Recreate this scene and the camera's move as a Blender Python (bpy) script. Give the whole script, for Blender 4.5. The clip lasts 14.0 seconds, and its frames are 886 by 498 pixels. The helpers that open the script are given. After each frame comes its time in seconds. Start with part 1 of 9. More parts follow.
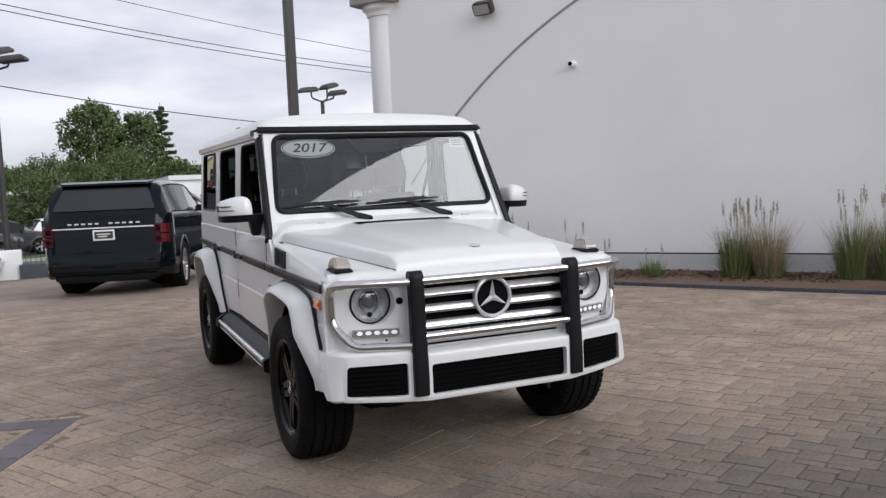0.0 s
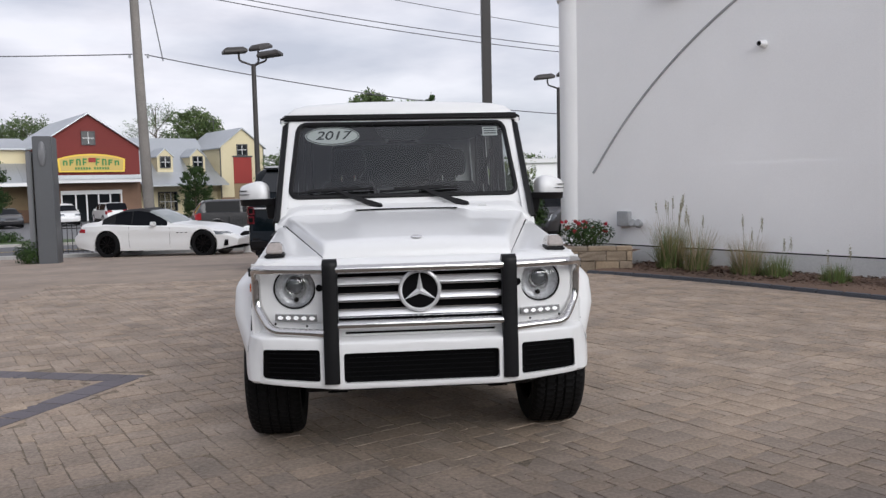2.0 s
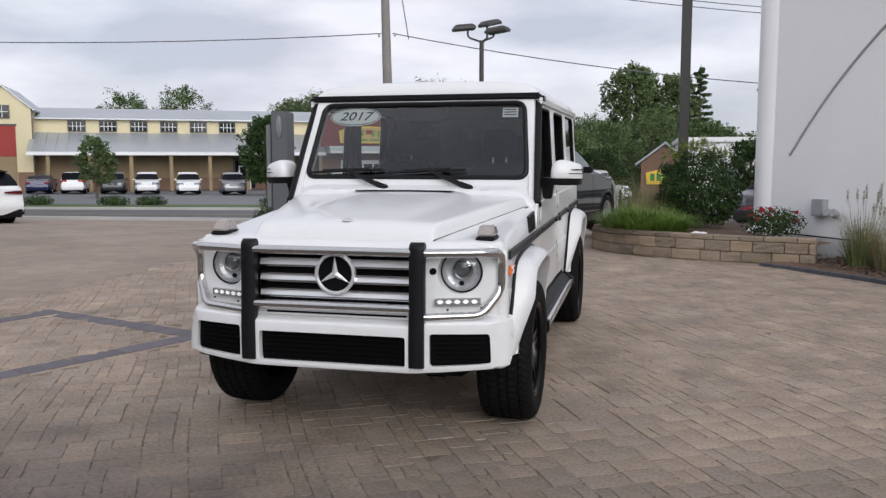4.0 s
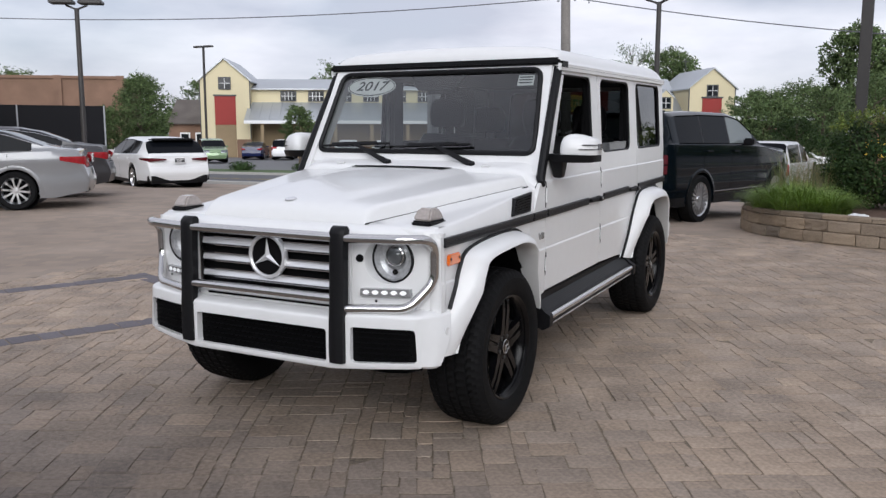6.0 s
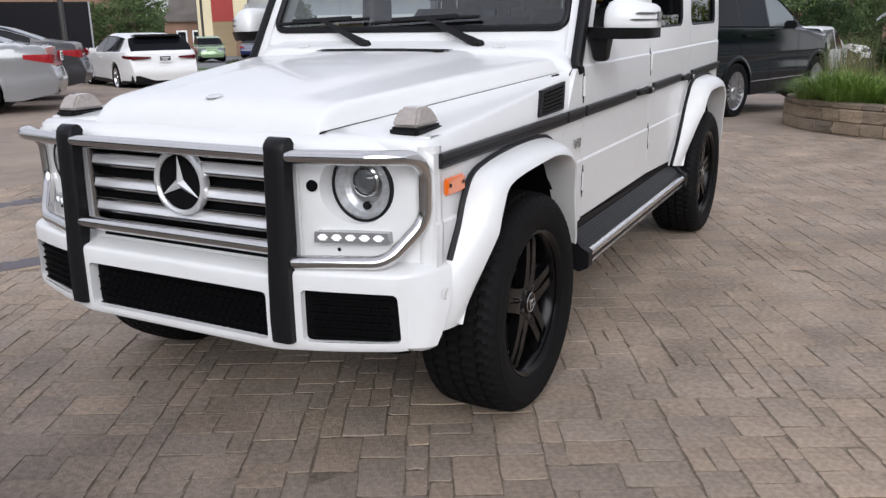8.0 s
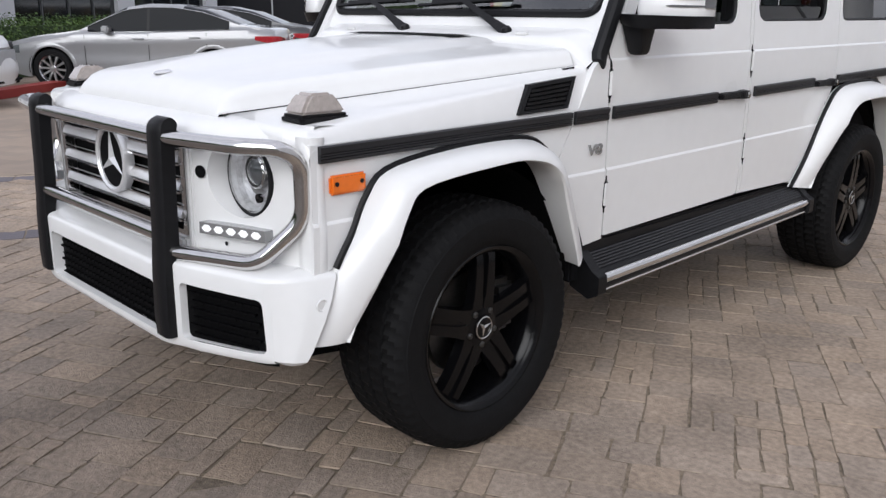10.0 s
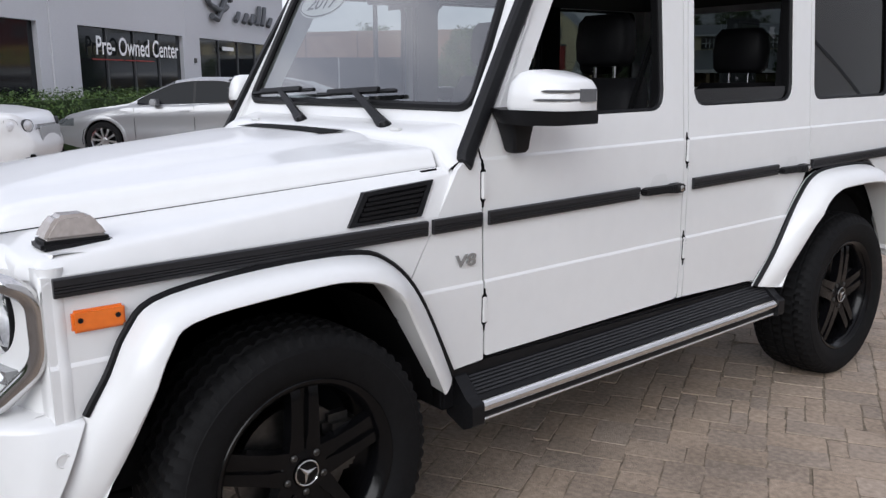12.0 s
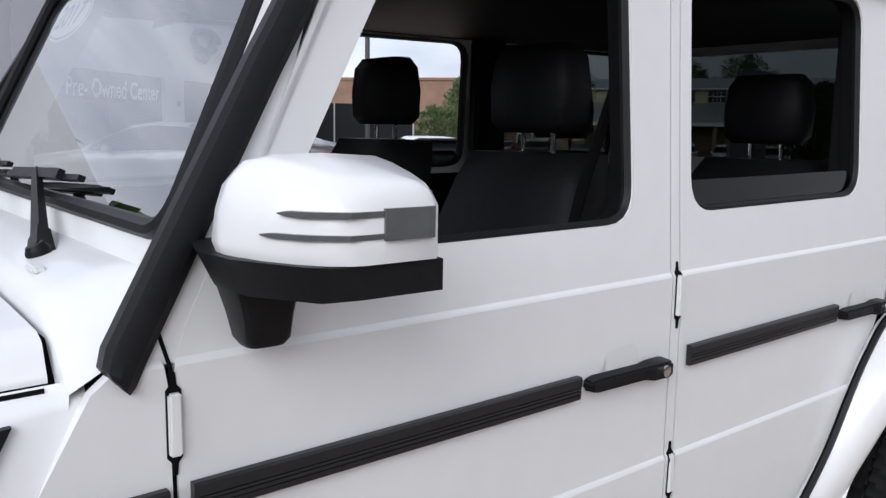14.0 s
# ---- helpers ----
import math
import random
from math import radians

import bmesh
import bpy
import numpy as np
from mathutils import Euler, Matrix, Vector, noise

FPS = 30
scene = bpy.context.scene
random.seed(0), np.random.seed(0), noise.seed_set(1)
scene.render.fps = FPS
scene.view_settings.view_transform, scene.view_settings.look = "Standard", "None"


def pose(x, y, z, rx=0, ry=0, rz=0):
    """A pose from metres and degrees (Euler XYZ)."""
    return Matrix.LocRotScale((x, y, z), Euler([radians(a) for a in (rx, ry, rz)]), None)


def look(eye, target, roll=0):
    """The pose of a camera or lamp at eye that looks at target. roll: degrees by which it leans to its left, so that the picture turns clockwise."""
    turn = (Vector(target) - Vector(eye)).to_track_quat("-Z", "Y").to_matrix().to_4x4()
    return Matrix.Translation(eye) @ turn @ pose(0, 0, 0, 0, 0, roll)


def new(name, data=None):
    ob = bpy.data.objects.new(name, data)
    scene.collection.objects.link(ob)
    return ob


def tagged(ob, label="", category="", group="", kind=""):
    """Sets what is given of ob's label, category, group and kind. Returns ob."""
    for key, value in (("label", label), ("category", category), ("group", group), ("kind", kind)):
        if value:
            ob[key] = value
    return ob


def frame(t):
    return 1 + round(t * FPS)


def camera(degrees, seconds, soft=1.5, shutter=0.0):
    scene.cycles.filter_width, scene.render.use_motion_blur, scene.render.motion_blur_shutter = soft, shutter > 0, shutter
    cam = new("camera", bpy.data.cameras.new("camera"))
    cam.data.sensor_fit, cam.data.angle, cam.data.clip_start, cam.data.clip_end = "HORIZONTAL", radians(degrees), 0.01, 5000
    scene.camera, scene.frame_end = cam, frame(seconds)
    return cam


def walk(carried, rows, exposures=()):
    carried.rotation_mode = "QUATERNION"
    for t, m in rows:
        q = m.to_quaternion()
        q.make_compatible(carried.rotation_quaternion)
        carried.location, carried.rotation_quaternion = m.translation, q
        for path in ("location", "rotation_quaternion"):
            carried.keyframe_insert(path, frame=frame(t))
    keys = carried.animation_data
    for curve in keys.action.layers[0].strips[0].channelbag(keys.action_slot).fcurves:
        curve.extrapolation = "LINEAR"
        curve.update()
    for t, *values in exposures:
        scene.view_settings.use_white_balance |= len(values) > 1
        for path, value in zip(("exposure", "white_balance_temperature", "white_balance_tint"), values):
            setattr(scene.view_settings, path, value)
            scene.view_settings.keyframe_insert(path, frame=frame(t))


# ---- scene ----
cam = camera(55.9, 14.0, soft=1.4)
PATH = [
    (0, (-1.865, -4.363, 1.419), (-1.06, -2.538, 1.268), -2.5),
    (0.5, (-1.428, -4.496, 1.421), (-0.769, -2.614, 1.263), -2.2),
    (1, (-1.057, -4.525, 1.394), (-0.563, -2.596, 1.216), -1.9),
    (1.5, (-0.658, -4.608, 1.373), (-0.331, -2.642, 1.209), -1.4),
    (2, (-0.23, -4.688, 1.378), (-0.057, -2.702, 1.218), -1.3),
    (2.5, (0.195, -4.652, 1.396), (0.192, -2.66, 1.215), -2.4),
    (3, (0.638, -4.661, 1.397), (0.452, -2.678, 1.21), -1.8),
    (5.3, (2.2, -3.885, 1.428), (1.421, -2.063, 1.16), 0.5),
    (5.5, (2.277, -3.794, 1.427), (1.447, -1.995, 1.152), 0.4),
    (6, (2.446, -3.65, 1.439), (1.523, -1.899, 1.152), 0.1),
    (6.5, (2.36, -3.494, 1.422), (1.425, -1.749, 1.135), -0.3),
    (7, (2.135, -3.258, 1.396), (1.229, -1.511, 1.04), -0.9),
    (7.5, (1.974, -2.872, 1.345), (1.073, -1.149, 0.876), -1.3),
    (8, (1.912, -2.556, 1.326), (0.992, -0.859, 0.802), -0.9),
    (8.2, (1.889, -2.43, 1.307), (0.955, -0.748, 0.761), -0.8),
    (10.3, (2.617, -1.647, 1.282), (1.17, -0.372, 0.752), 0.8),
    (10.5, (2.719, -1.585, 1.285), (1.234, -0.354, 0.755), 0.8),
    (11, (2.878, -1.451, 1.305), (1.346, -0.279, 0.775), 0.8),
    (11.5, (2.817, -1.244, 1.326), (1.28, -0.066, 0.823), 0.7),
    (12, (2.653, -0.981, 1.382), (1.126, 0.248, 0.984), -0.3),
    (12.5, (2.502, -0.649, 1.418), (0.972, 0.601, 1.103), -0.6),
    (13, (2.313, -0.345, 1.408), (0.791, 0.914, 1.093), 0.1),
    (13.5, (2.033, -0.037, 1.433), (0.52, 1.232, 1.117), 0.7),
    (14, (1.787, 0.297, 1.441), (0.237, 1.526, 1.151), 0.9),
]
EXPOSURES = [(0, 0.07, 6080, 10), (3, 0.02, 6080, 10), (6.5, 0.08, 5950, 10), (7.5, 0.24, 5980, 10), (8.2, 0.27, 5960, 10), (10.3, 0.29, 5980, 10), (11.5, 0.28, 5930, 10), (12, 0.28, 5890, 10), (12.5, 0.21, 5870, 10), (13.2, 0.27, 5840, 10), (14, 0.30, 5830, 10)]
walk(cam, [(t, look(eye, target, roll)) for t, eye, target, roll in PATH], EXPOSURES)

# ---- world, sun ----
world = bpy.data.worlds.new("overcast_sky")
scene.world = world
world.use_nodes = True
wn, wl = world.node_tree.nodes, world.node_tree.links
wn.clear()
SUN_EL, SUN_AZ = radians(21), radians(149)
w_out = wn.new("ShaderNodeOutputWorld")
w_bg = wn.new("ShaderNodeBackground")
w_sky = wn.new("ShaderNodeTexSky")
w_sky.sky_type, w_sky.sun_disc = "NISHITA", False
w_sky.sun_elevation, w_sky.sun_rotation = SUN_EL, SUN_AZ
w_sky.dust_density = 1.5
w_tc = wn.new("ShaderNodeTexCoord")
w_map = wn.new("ShaderNodeMapping")
w_map.inputs["Scale"].default_value = (1.5, 1.5, 5.0)
w_noise = wn.new("ShaderNodeTexNoise")
w_noise.inputs["Scale"].default_value = 1.5
w_noise.inputs["Detail"].default_value = 9
w_noise.inputs["Roughness"].default_value = 0.52
w_noise.inputs["Distortion"].default_value = 0.35
w_ramp = wn.new("ShaderNodeValToRGB")
w_ramp.color_ramp.elements[0].position = 0.30
w_ramp.color_ramp.elements[1].position = 0.62
w_noise2 = wn.new("ShaderNodeTexNoise")
w_noise2.inputs["Scale"].default_value = 2.6
w_noise2.inputs["Detail"].default_value = 8
w_ramp2 = wn.new("ShaderNodeValToRGB")
w_ramp2.color_ramp.elements[0].position, w_ramp2.color_ramp.elements[0].color = 0.36, (5.9, 5.85, 6.4, 1)
w_ramp2.color_ramp.elements[1].position, w_ramp2.color_ramp.elements[1].color = 0.64, (9.4, 9.0, 9.15, 1)
w_mix = wn.new("ShaderNodeMix")
w_mix.data_type = "RGBA"
w_ramp.color_ramp.elements[0].color = (0.74, 0.74, 0.74, 1)
wl.new(w_tc.outputs["Generated"], w_map.inputs["Vector"])
wl.new(w_map.outputs["Vector"], w_noise.inputs["Vector"])
wl.new(w_map.outputs["Vector"], w_noise2.inputs["Vector"])
wl.new(w_noise.outputs["Fac"], w_ramp.inputs["Fac"])
wl.new(w_noise2.outputs["Fac"], w_ramp2.inputs["Fac"])
wl.new(w_ramp.outputs["Color"], w_mix.inputs["Factor"])
wl.new(w_sky.outputs["Color"], w_mix.inputs["A"])
wl.new(w_ramp2.outputs["Color"], w_mix.inputs["B"])
wl.new(w_mix.outputs["Result"], w_bg.inputs["Color"])
w_bg.inputs["Strength"].default_value = 0.104
wl.new(w_bg.outputs["Background"], w_out.inputs["Surface"])

sun = new("sun", bpy.data.lights.new("sun", "SUN"))
sun.data.energy, sun.data.angle, sun.data.color = 2.7, radians(56), (1.0, 0.96, 0.9)
sun.matrix_world = look((math.sin(SUN_AZ) * math.cos(SUN_EL) * 50, math.cos(SUN_AZ) * math.cos(SUN_EL) * 50, math.sin(SUN_EL) * 50), (0, 0, 0))


# ---- materials ----
def material(name, color, rough=0.5, metal=0.0, coat=0.0, vary=0.08, scale=6.0, bump=0.0, bump_scale=60.0, emit=0.0, per_object=0.0, per_island=0.0, transmission=0.0, hue_to=None, spec=0.5, big=0.6):
    m = bpy.data.materials.new(name)
    m.use_nodes = True
    n, l = m.node_tree.nodes, m.node_tree.links
    b = n["Principled BSDF"]
    b.inputs["Roughness"].default_value, b.inputs["Metallic"].default_value = rough, metal
    b.inputs["Coat Weight"].default_value, b.inputs["Coat Roughness"].default_value = coat, 0.04
    b.inputs["Specular IOR Level"].default_value = spec
    b.inputs["Transmission Weight"].default_value = transmission
    col = (*color, 1)
    b.inputs["Base Color"].default_value = col
    if emit:
        b.inputs["Emission Color"].default_value, b.inputs["Emission Strength"].default_value = col, emit
    if vary or per_object or per_island:
        tc = n.new("ShaderNodeTexCoord")
        fine, broad = n.new("ShaderNodeTexNoise"), n.new("ShaderNodeTexNoise")
        fine.inputs["Scale"].default_value, broad.inputs["Scale"].default_value = scale * 9, big
        fine.inputs["Detail"].default_value = broad.inputs["Detail"].default_value = 6
        l.new(tc.outputs["Object"], fine.inputs["Vector"])
        l.new(tc.outputs["Object"], broad.inputs["Vector"])
        add = n.new("ShaderNodeMath")
        add.operation = "ADD"
        l.new(fine.outputs["Fac"], add.inputs[0])
        l.new(broad.outputs["Fac"], add.inputs[1])
        amount = add.outputs[0]
        rng = n.new("ShaderNodeMapRange")
        rng.inputs["From Min"].default_value, rng.inputs["From Max"].default_value = 0.7, 1.3
        rng.inputs["To Min"].default_value, rng.inputs["To Max"].default_value = 1 - vary * 1.5, 1 + vary * 1.5
        l.new(amount, rng.inputs["Value"])
        level = rng.outputs["Result"]
        if per_object or per_island:
            src = n.new("ShaderNodeObjectInfo").outputs["Random"] if per_object else n.new("ShaderNodeNewGeometry").outputs["Random Per Island"]
            k = per_object or per_island
            r2 = n.new("ShaderNodeMapRange")
            r2.inputs["To Min"].default_value, r2.inputs["To Max"].default_value = 1 - k, 1 + k
            l.new(src, r2.inputs["Value"])
            mul = n.new("ShaderNodeMath")
            mul.operation = "MULTIPLY"
            l.new(level, mul.inputs[0])
            l.new(r2.outputs["Result"], mul.inputs[1])
            level = mul.outputs[0]
        base = n.new("ShaderNodeMix")
        base.data_type, base.blend_type = "RGBA", "MULTIPLY"
        base.inputs["Factor"].default_value = 1
        base.inputs["A"].default_value = col
        if hue_to:
            tint = n.new("ShaderNodeMix")
            tint.data_type = "RGBA"
            tint.inputs["A"].default_value, tint.inputs["B"].default_value = col, (*hue_to, 1)
            if per_object or per_island:
                wob = n.new("ShaderNodeTexWhiteNoise")
                wob.noise_dimensions = "1D"
                l.new(src, wob.inputs["W"])
                l.new(wob.outputs["Value"], tint.inputs["Factor"])
            else:
                l.new(broad.outputs["Fac"], tint.inputs["Factor"])
            l.new(tint.outputs["Result"], base.inputs["A"])
        l.new(level, base.inputs["B"])
        l.new(base.outputs["Result"], b.inputs["Base Color"])
    if bump:
        tc2, bn, bp = n.new("ShaderNodeTexCoord"), n.new("ShaderNodeTexNoise"), n.new("ShaderNodeBump")
        bn.inputs["Scale"].default_value, bn.inputs["Detail"].default_value = bump_scale, 8
        bp.inputs["Strength"].default_value, bp.inputs["Distance"].default_value = bump, 0.01
        l.new(tc2.outputs["Object"], bn.inputs["Vector"])
        l.new(bn.outputs["Fac"], bp.inputs["Height"])
        l.new(bp.outputs["Normal"], b.inputs["Normal"])
    return m


def glass(name, tint, alpha_mix, rough=0.0, base=0.045, power=4.5):
    """Thin pane: tinted see-through with a real Fresnel gloss."""
    m = bpy.data.materials.new(name)
    m.use_nodes = True
    n, l = m.node_tree.nodes, m.node_tree.links
    n.clear()
    out, mix, tr, gl = n.new("ShaderNodeOutputMaterial"), n.new("ShaderNodeMixShader"), n.new("ShaderNodeBsdfTransparent"), n.new("ShaderNodeBsdfGlossy")
    fr = n.new("ShaderNodeLayerWeight")
    fr.inputs["Blend"].default_value = 0.5
    pw, mr = n.new("ShaderNodeMath"), n.new("ShaderNodeMath")
    pw.operation, mr.operation = "POWER", "MULTIPLY_ADD"
    pw.inputs[1].default_value = power
    mr.inputs[1].default_value, mr.inputs[2].default_value = 0.9 * alpha_mix, base * alpha_mix
    mr.use_clamp = True
    tr.inputs["Color"].default_value = (*tint, 1)
    gl.inputs["Roughness"].default_value = rough
    l.new(fr.outputs["Facing"], pw.inputs[0])
    l.new(pw.outputs[0], mr.inputs[0])
    l.new(mr.outputs[0], mix.inputs["Fac"])
    l.new(tr.outputs["BSDF"], mix.inputs[1])
    l.new(gl.outputs["BSDF"], mix.inputs[2])
    l.new(mix.outputs["Shader"], out.inputs["Surface"])
    return m


M = {
    "white_paint": material("white_car_paint", (0.72, 0.72, 0.718), 0.30, coat=0.35, vary=0.012, scale=2, spec=0.35),
    "trim_black": material("black_trim_plastic", (0.008, 0.008, 0.009), 0.42, vary=0.12, bump=0.1, bump_scale=300, spec=0.18),
    "trim_grey": material("grey_black_moulding", (0.016, 0.016, 0.018), 0.42, vary=0.08, spec=0.35),
    "rubber": material("tyre_rubber", (0.0055, 0.0055, 0.006), 0.72, vary=0.2, bump=0.15, bump_scale=120, spec=0.15),
    "rim_black": material("satin_black_alloy", (0.003, 0.003, 0.0035), 0.20, metal=0.0, vary=0.05, spec=0.2),
    "chrome": material("polished_chrome", (0.74, 0.74, 0.75), 0.12, metal=1.0, vary=0.0),
    "steel": material("brushed_steel", (0.62, 0.61, 0.60), 0.15, metal=1.0, vary=0.03),
    "brake": material("brake_disc_steel", (0.10, 0.098, 0.095), 0.4, metal=1.0, vary=0.15),
    "matte_black": material("unlit_black_lining", (0.004, 0.004, 0.0045), 0.9, vary=0.1, spec=0.1),
    "leather": material("black_leather", (0.006, 0.006, 0.007), 0.55, spec=0.14, vary=0.15, bump=0.15, bump_scale=150),
    "mesh_black": material("black_grille_mesh", (0.003, 0.003, 0.0034), 0.6, vary=0.05, spec=0.06),
    "amber": material("amber_marker_lens", (0.75, 0.16, 0.01), 0.18, coat=1.0, vary=0.05),
    "smoke_lens": material("smoked_signal_lens", (0.34, 0.30, 0.275), 0.14, coat=1.0, vary=0.10, scale=8),
    "led": material("daytime_running_led", (0.85, 0.85, 0.84), 0.3, vary=0, emit=0.28),
    "reflector": material("headlamp_reflector", (0.62, 0.62, 0.63), 0.30, metal=0.45, vary=0.2, scale=9, bump=0.3, bump_scale=40),
    "satin": material("satin_silver_trim", (0.72, 0.72, 0.73), 0.26, metal=0.5, vary=0.02),
    "sign_bar_pale": material("grey_lamp_housing", (0.42, 0.425, 0.43), 0.25, metal=0.7, vary=0.05),
    "lens_clear": glass("headlamp_glass", (0.93, 0.94, 0.95), 1.6),
    "windshield": glass("windshield_glass", (0.46, 0.50, 0.49), 1.0, base=0.07, power=1.8),
    "glass_smoke": glass("smoked_door_glass", (0.26, 0.28, 0.28), 1.2),
    "glass_dark": glass("dark_tailgate_glass", (0.035, 0.04, 0.04), 1.2),
    "glass_tint": glass("tinted_rear_glass", (0.08, 0.087, 0.087), 1.15),
    "sticker": material("white_sticker", (0.80, 0.80, 0.80), 0.5, vary=0.03),
    "ink": material("dark_ink", (0.03, 0.03, 0.035), 0.6, vary=0),
}


# ---- mesh helpers ----
def part(name, bm, mat, parent=None, label="", smooth=True, angle=32):
    me = bpy.data.meshes.new(name)
    bmesh.ops.recalc_face_normals(bm, faces=bm.faces)
    bm.to_mesh(me)
    bm.free()
    me.materials.append(M[mat] if isinstance(mat, str) else mat)
    if smooth:
        me.polygons.foreach_set("use_smooth", [True] * len(me.polygons))
        me.set_sharp_from_angle(angle=radians(angle))
    ob = new(name, me)
    if parent is not None:
        ob.parent = parent
    if label:
        ob["label"] = label
    return ob


def thing(name, label, category, m=None, group="", kind=""):
    ob = new(name)
    ob.empty_display_size = 0.2
    if m is not None:
        ob.matrix_world = m
    return tagged(ob, label, category, group, kind)


def add_box(bm, x0, x1, y0, y1, z0, z1, bevel=0.0, seg=2):
    r = bmesh.ops.create_cube(bm, size=1.0, matrix=Matrix.LocRotScale(((x0 + x1) / 2, (y0 + y1) / 2, (z0 + z1) / 2), None, (abs(x1 - x0), abs(y1 - y0), abs(z1 - z0))))
    if bevel:
        bmesh.ops.bevel(bm, geom=list({e for v in r["verts"] for e in v.link_edges}), offset=bevel, segments=seg, affect="EDGES", clamp_overlap=True)
    return r["verts"]


def add_beam(bm, p0, p1, w, h, up=(0, 0, 1), w1=None, h1=None):
    """A straight bar from p0 to p1, w across and h along up, tapering to w1, h1."""
    p0, p1 = Vector(p0), Vector(p1)
    d = (p1 - p0).normalized()
    side = d.cross(Vector(up)).normalized()
    upv = side.cross(d)
    rings = []
    for p, a, b in ((p0, w, h), (p1, w1 or w, h1 or h)):
        rings.append([bm.verts.new(p + side * (sx * a / 2) + upv * (sz * b / 2)) for sx, sz in ((-1, -1), (1, -1), (1, 1), (-1, 1))])
    bm.faces.new(rings[0][::-1])
    bm.faces.new(rings[1])
    for i in range(4):
        bm.faces.new((rings[0][i], rings[0][(i + 1) % 4], rings[1][(i + 1) % 4], rings[1][i]))


def add_tube(bm, pts, r, seg=10, closed=False):
    """A round bar along pts; r is one radius or one for each point."""
    pts = [Vector(p) for p in pts]
    n = len(pts)
    rs = r if isinstance(r, (list, tuple)) else [r] * n
    rings, ref = [], None
    for i, p in enumerate(pts):
        a = pts[i - 1] if (i or closed) else p
        b = pts[(i + 1) % n] if (i < n - 1 or closed) else p
        d = (b - a).normalized()
        if ref is None:
            ref = Vector((0, 0, 1)) if abs(d.z) < 0.9 else Vector((1, 0, 0))
        u = (ref - d * ref.dot(d)).normalized()
        ref = u
        v = d.cross(u)
        rings.append([bm.verts.new(p + (u * math.cos(t) + v * math.sin(t)) * rs[i]) for t in [2 * math.pi * k / seg for k in range(seg)]])
    for i in range(n if closed else n - 1):
        a, b = rings[i], rings[(i + 1) % n]
        for k in range(seg):
            bm.faces.new((a[k], a[(k + 1) % seg], b[(k + 1) % seg], b[k]))
    if not closed:
        bm.faces.new(rings[0][::-1])
        bm.faces.new(rings[-1])


def rounded(pts, r, seg=5):
    """The corners of a plane or space polyline (closed) rounded off."""
    out, n = [], len(pts)
    for i in range(n):
        p, a, b = Vector(pts[i]), Vector(pts[i - 1]), Vector(pts[(i + 1) % n])
        rr = r[i] if isinstance(r, (list, tuple)) else r
        if rr <= 0:
            out.append(tuple(p))
            continue
        da, db = (a - p), (b - p)
        k = min(rr, da.length * 0.45, db.length * 0.45)
        s, e = p + da.normalized() * k, p + db.normalized() * k
        for j in range(seg + 1):
            t = j / seg
            out.append(tuple(s * (1 - t) ** 2 + p * (2 * t * (1 - t)) + e * t * t))
    return out


def bent(pts, r, seg=6):
    """An open polyline with its inner corners rounded."""
    pts = [Vector(p) for p in pts]
    out = [pts[0]]
    for i in range(1, len(pts) - 1):
        p, da, db = pts[i], pts[i - 1] - pts[i], pts[i + 1] - pts[i]
        k = min(r, da.length * 0.48, db.length * 0.48)
        s, e = p + da.normalized() * k, p + db.normalized() * k
        out += [s * (1 - t) ** 2 + p * (2 * t * (1 - t)) + e * t * t for t in [j / seg for j in range(seg + 1)]]
    return out + [pts[-1]]


def add_lathe(bm, profile, m=None, seg=32, wobble=None):
    """profile: (radius, height) pairs turned round z, then moved by m."""
    m = m or Matrix()
    rings = []
    for j, (r, h) in enumerate(profile):
        ring = []
        for k in range(seg):
            t = 2 * math.pi * k / seg
            rr = r * (wobble(j, k) if wobble else 1)
            ring.append(bm.verts.new(m @ Vector((rr * math.cos(t), rr * math.sin(t), h))))
        rings.append(ring)
    for a, b in zip(rings, rings[1:]):
        for k in range(seg):
            bm.faces.new((a[k], a[(k + 1) % seg], b[(k + 1) % seg], b[k]))
    bmesh.ops.remove_doubles(bm, verts=[v for ring in rings for v in ring], dist=1e-5)


def loft(bm, rows, closed=False, cap=False):
    """Quads between rows of points of equal length."""
    vs = [[bm.verts.new(p) for p in row] for row in rows]
    for a, b in zip(vs, vs[1:]):
        k = len(a)
        for i in range(k if closed else k - 1):
            bm.faces.new((a[i], a[(i + 1) % k], b[(i + 1) % k], b[i]))
    if cap:
        bm.faces.new(vs[0][::-1])
        bm.faces.new(vs[-1])
    return vs


def fill(bm, outline, holes=()):
    """A flat sheet bounded by outline (3D points), with holes."""
    edges = []
    for ring in (outline, *holes):
        vs = [bm.verts.new(p) for p in ring]
        edges += [bm.edges.new((vs[i], vs[(i + 1) % len(vs)])) for i in range(len(vs))]
    return [f for f in bmesh.ops.triangle_fill(bm, use_beauty=True, edges=edges)["geom"] if isinstance(f, bmesh.types.BMFace)]


def thicken(bm, offset):
    """Gives an open sheet a thickness: its copy moved by offset (a vector, or a function of the place), with rims."""
    faces = list(bm.faces)
    border = [e for e in bm.edges if len(e.link_faces) == 1]
    twin = {v: bm.verts.new(v.co + (offset(v.co) if callable(offset) else Vector(offset))) for v in list(bm.verts)}
    for f in faces:
        bm.faces.new([twin[v] for v in reversed(f.verts)])
    for e in border:
        a, b = e.verts
        bm.faces.new((a, b, twin[b], twin[a]))


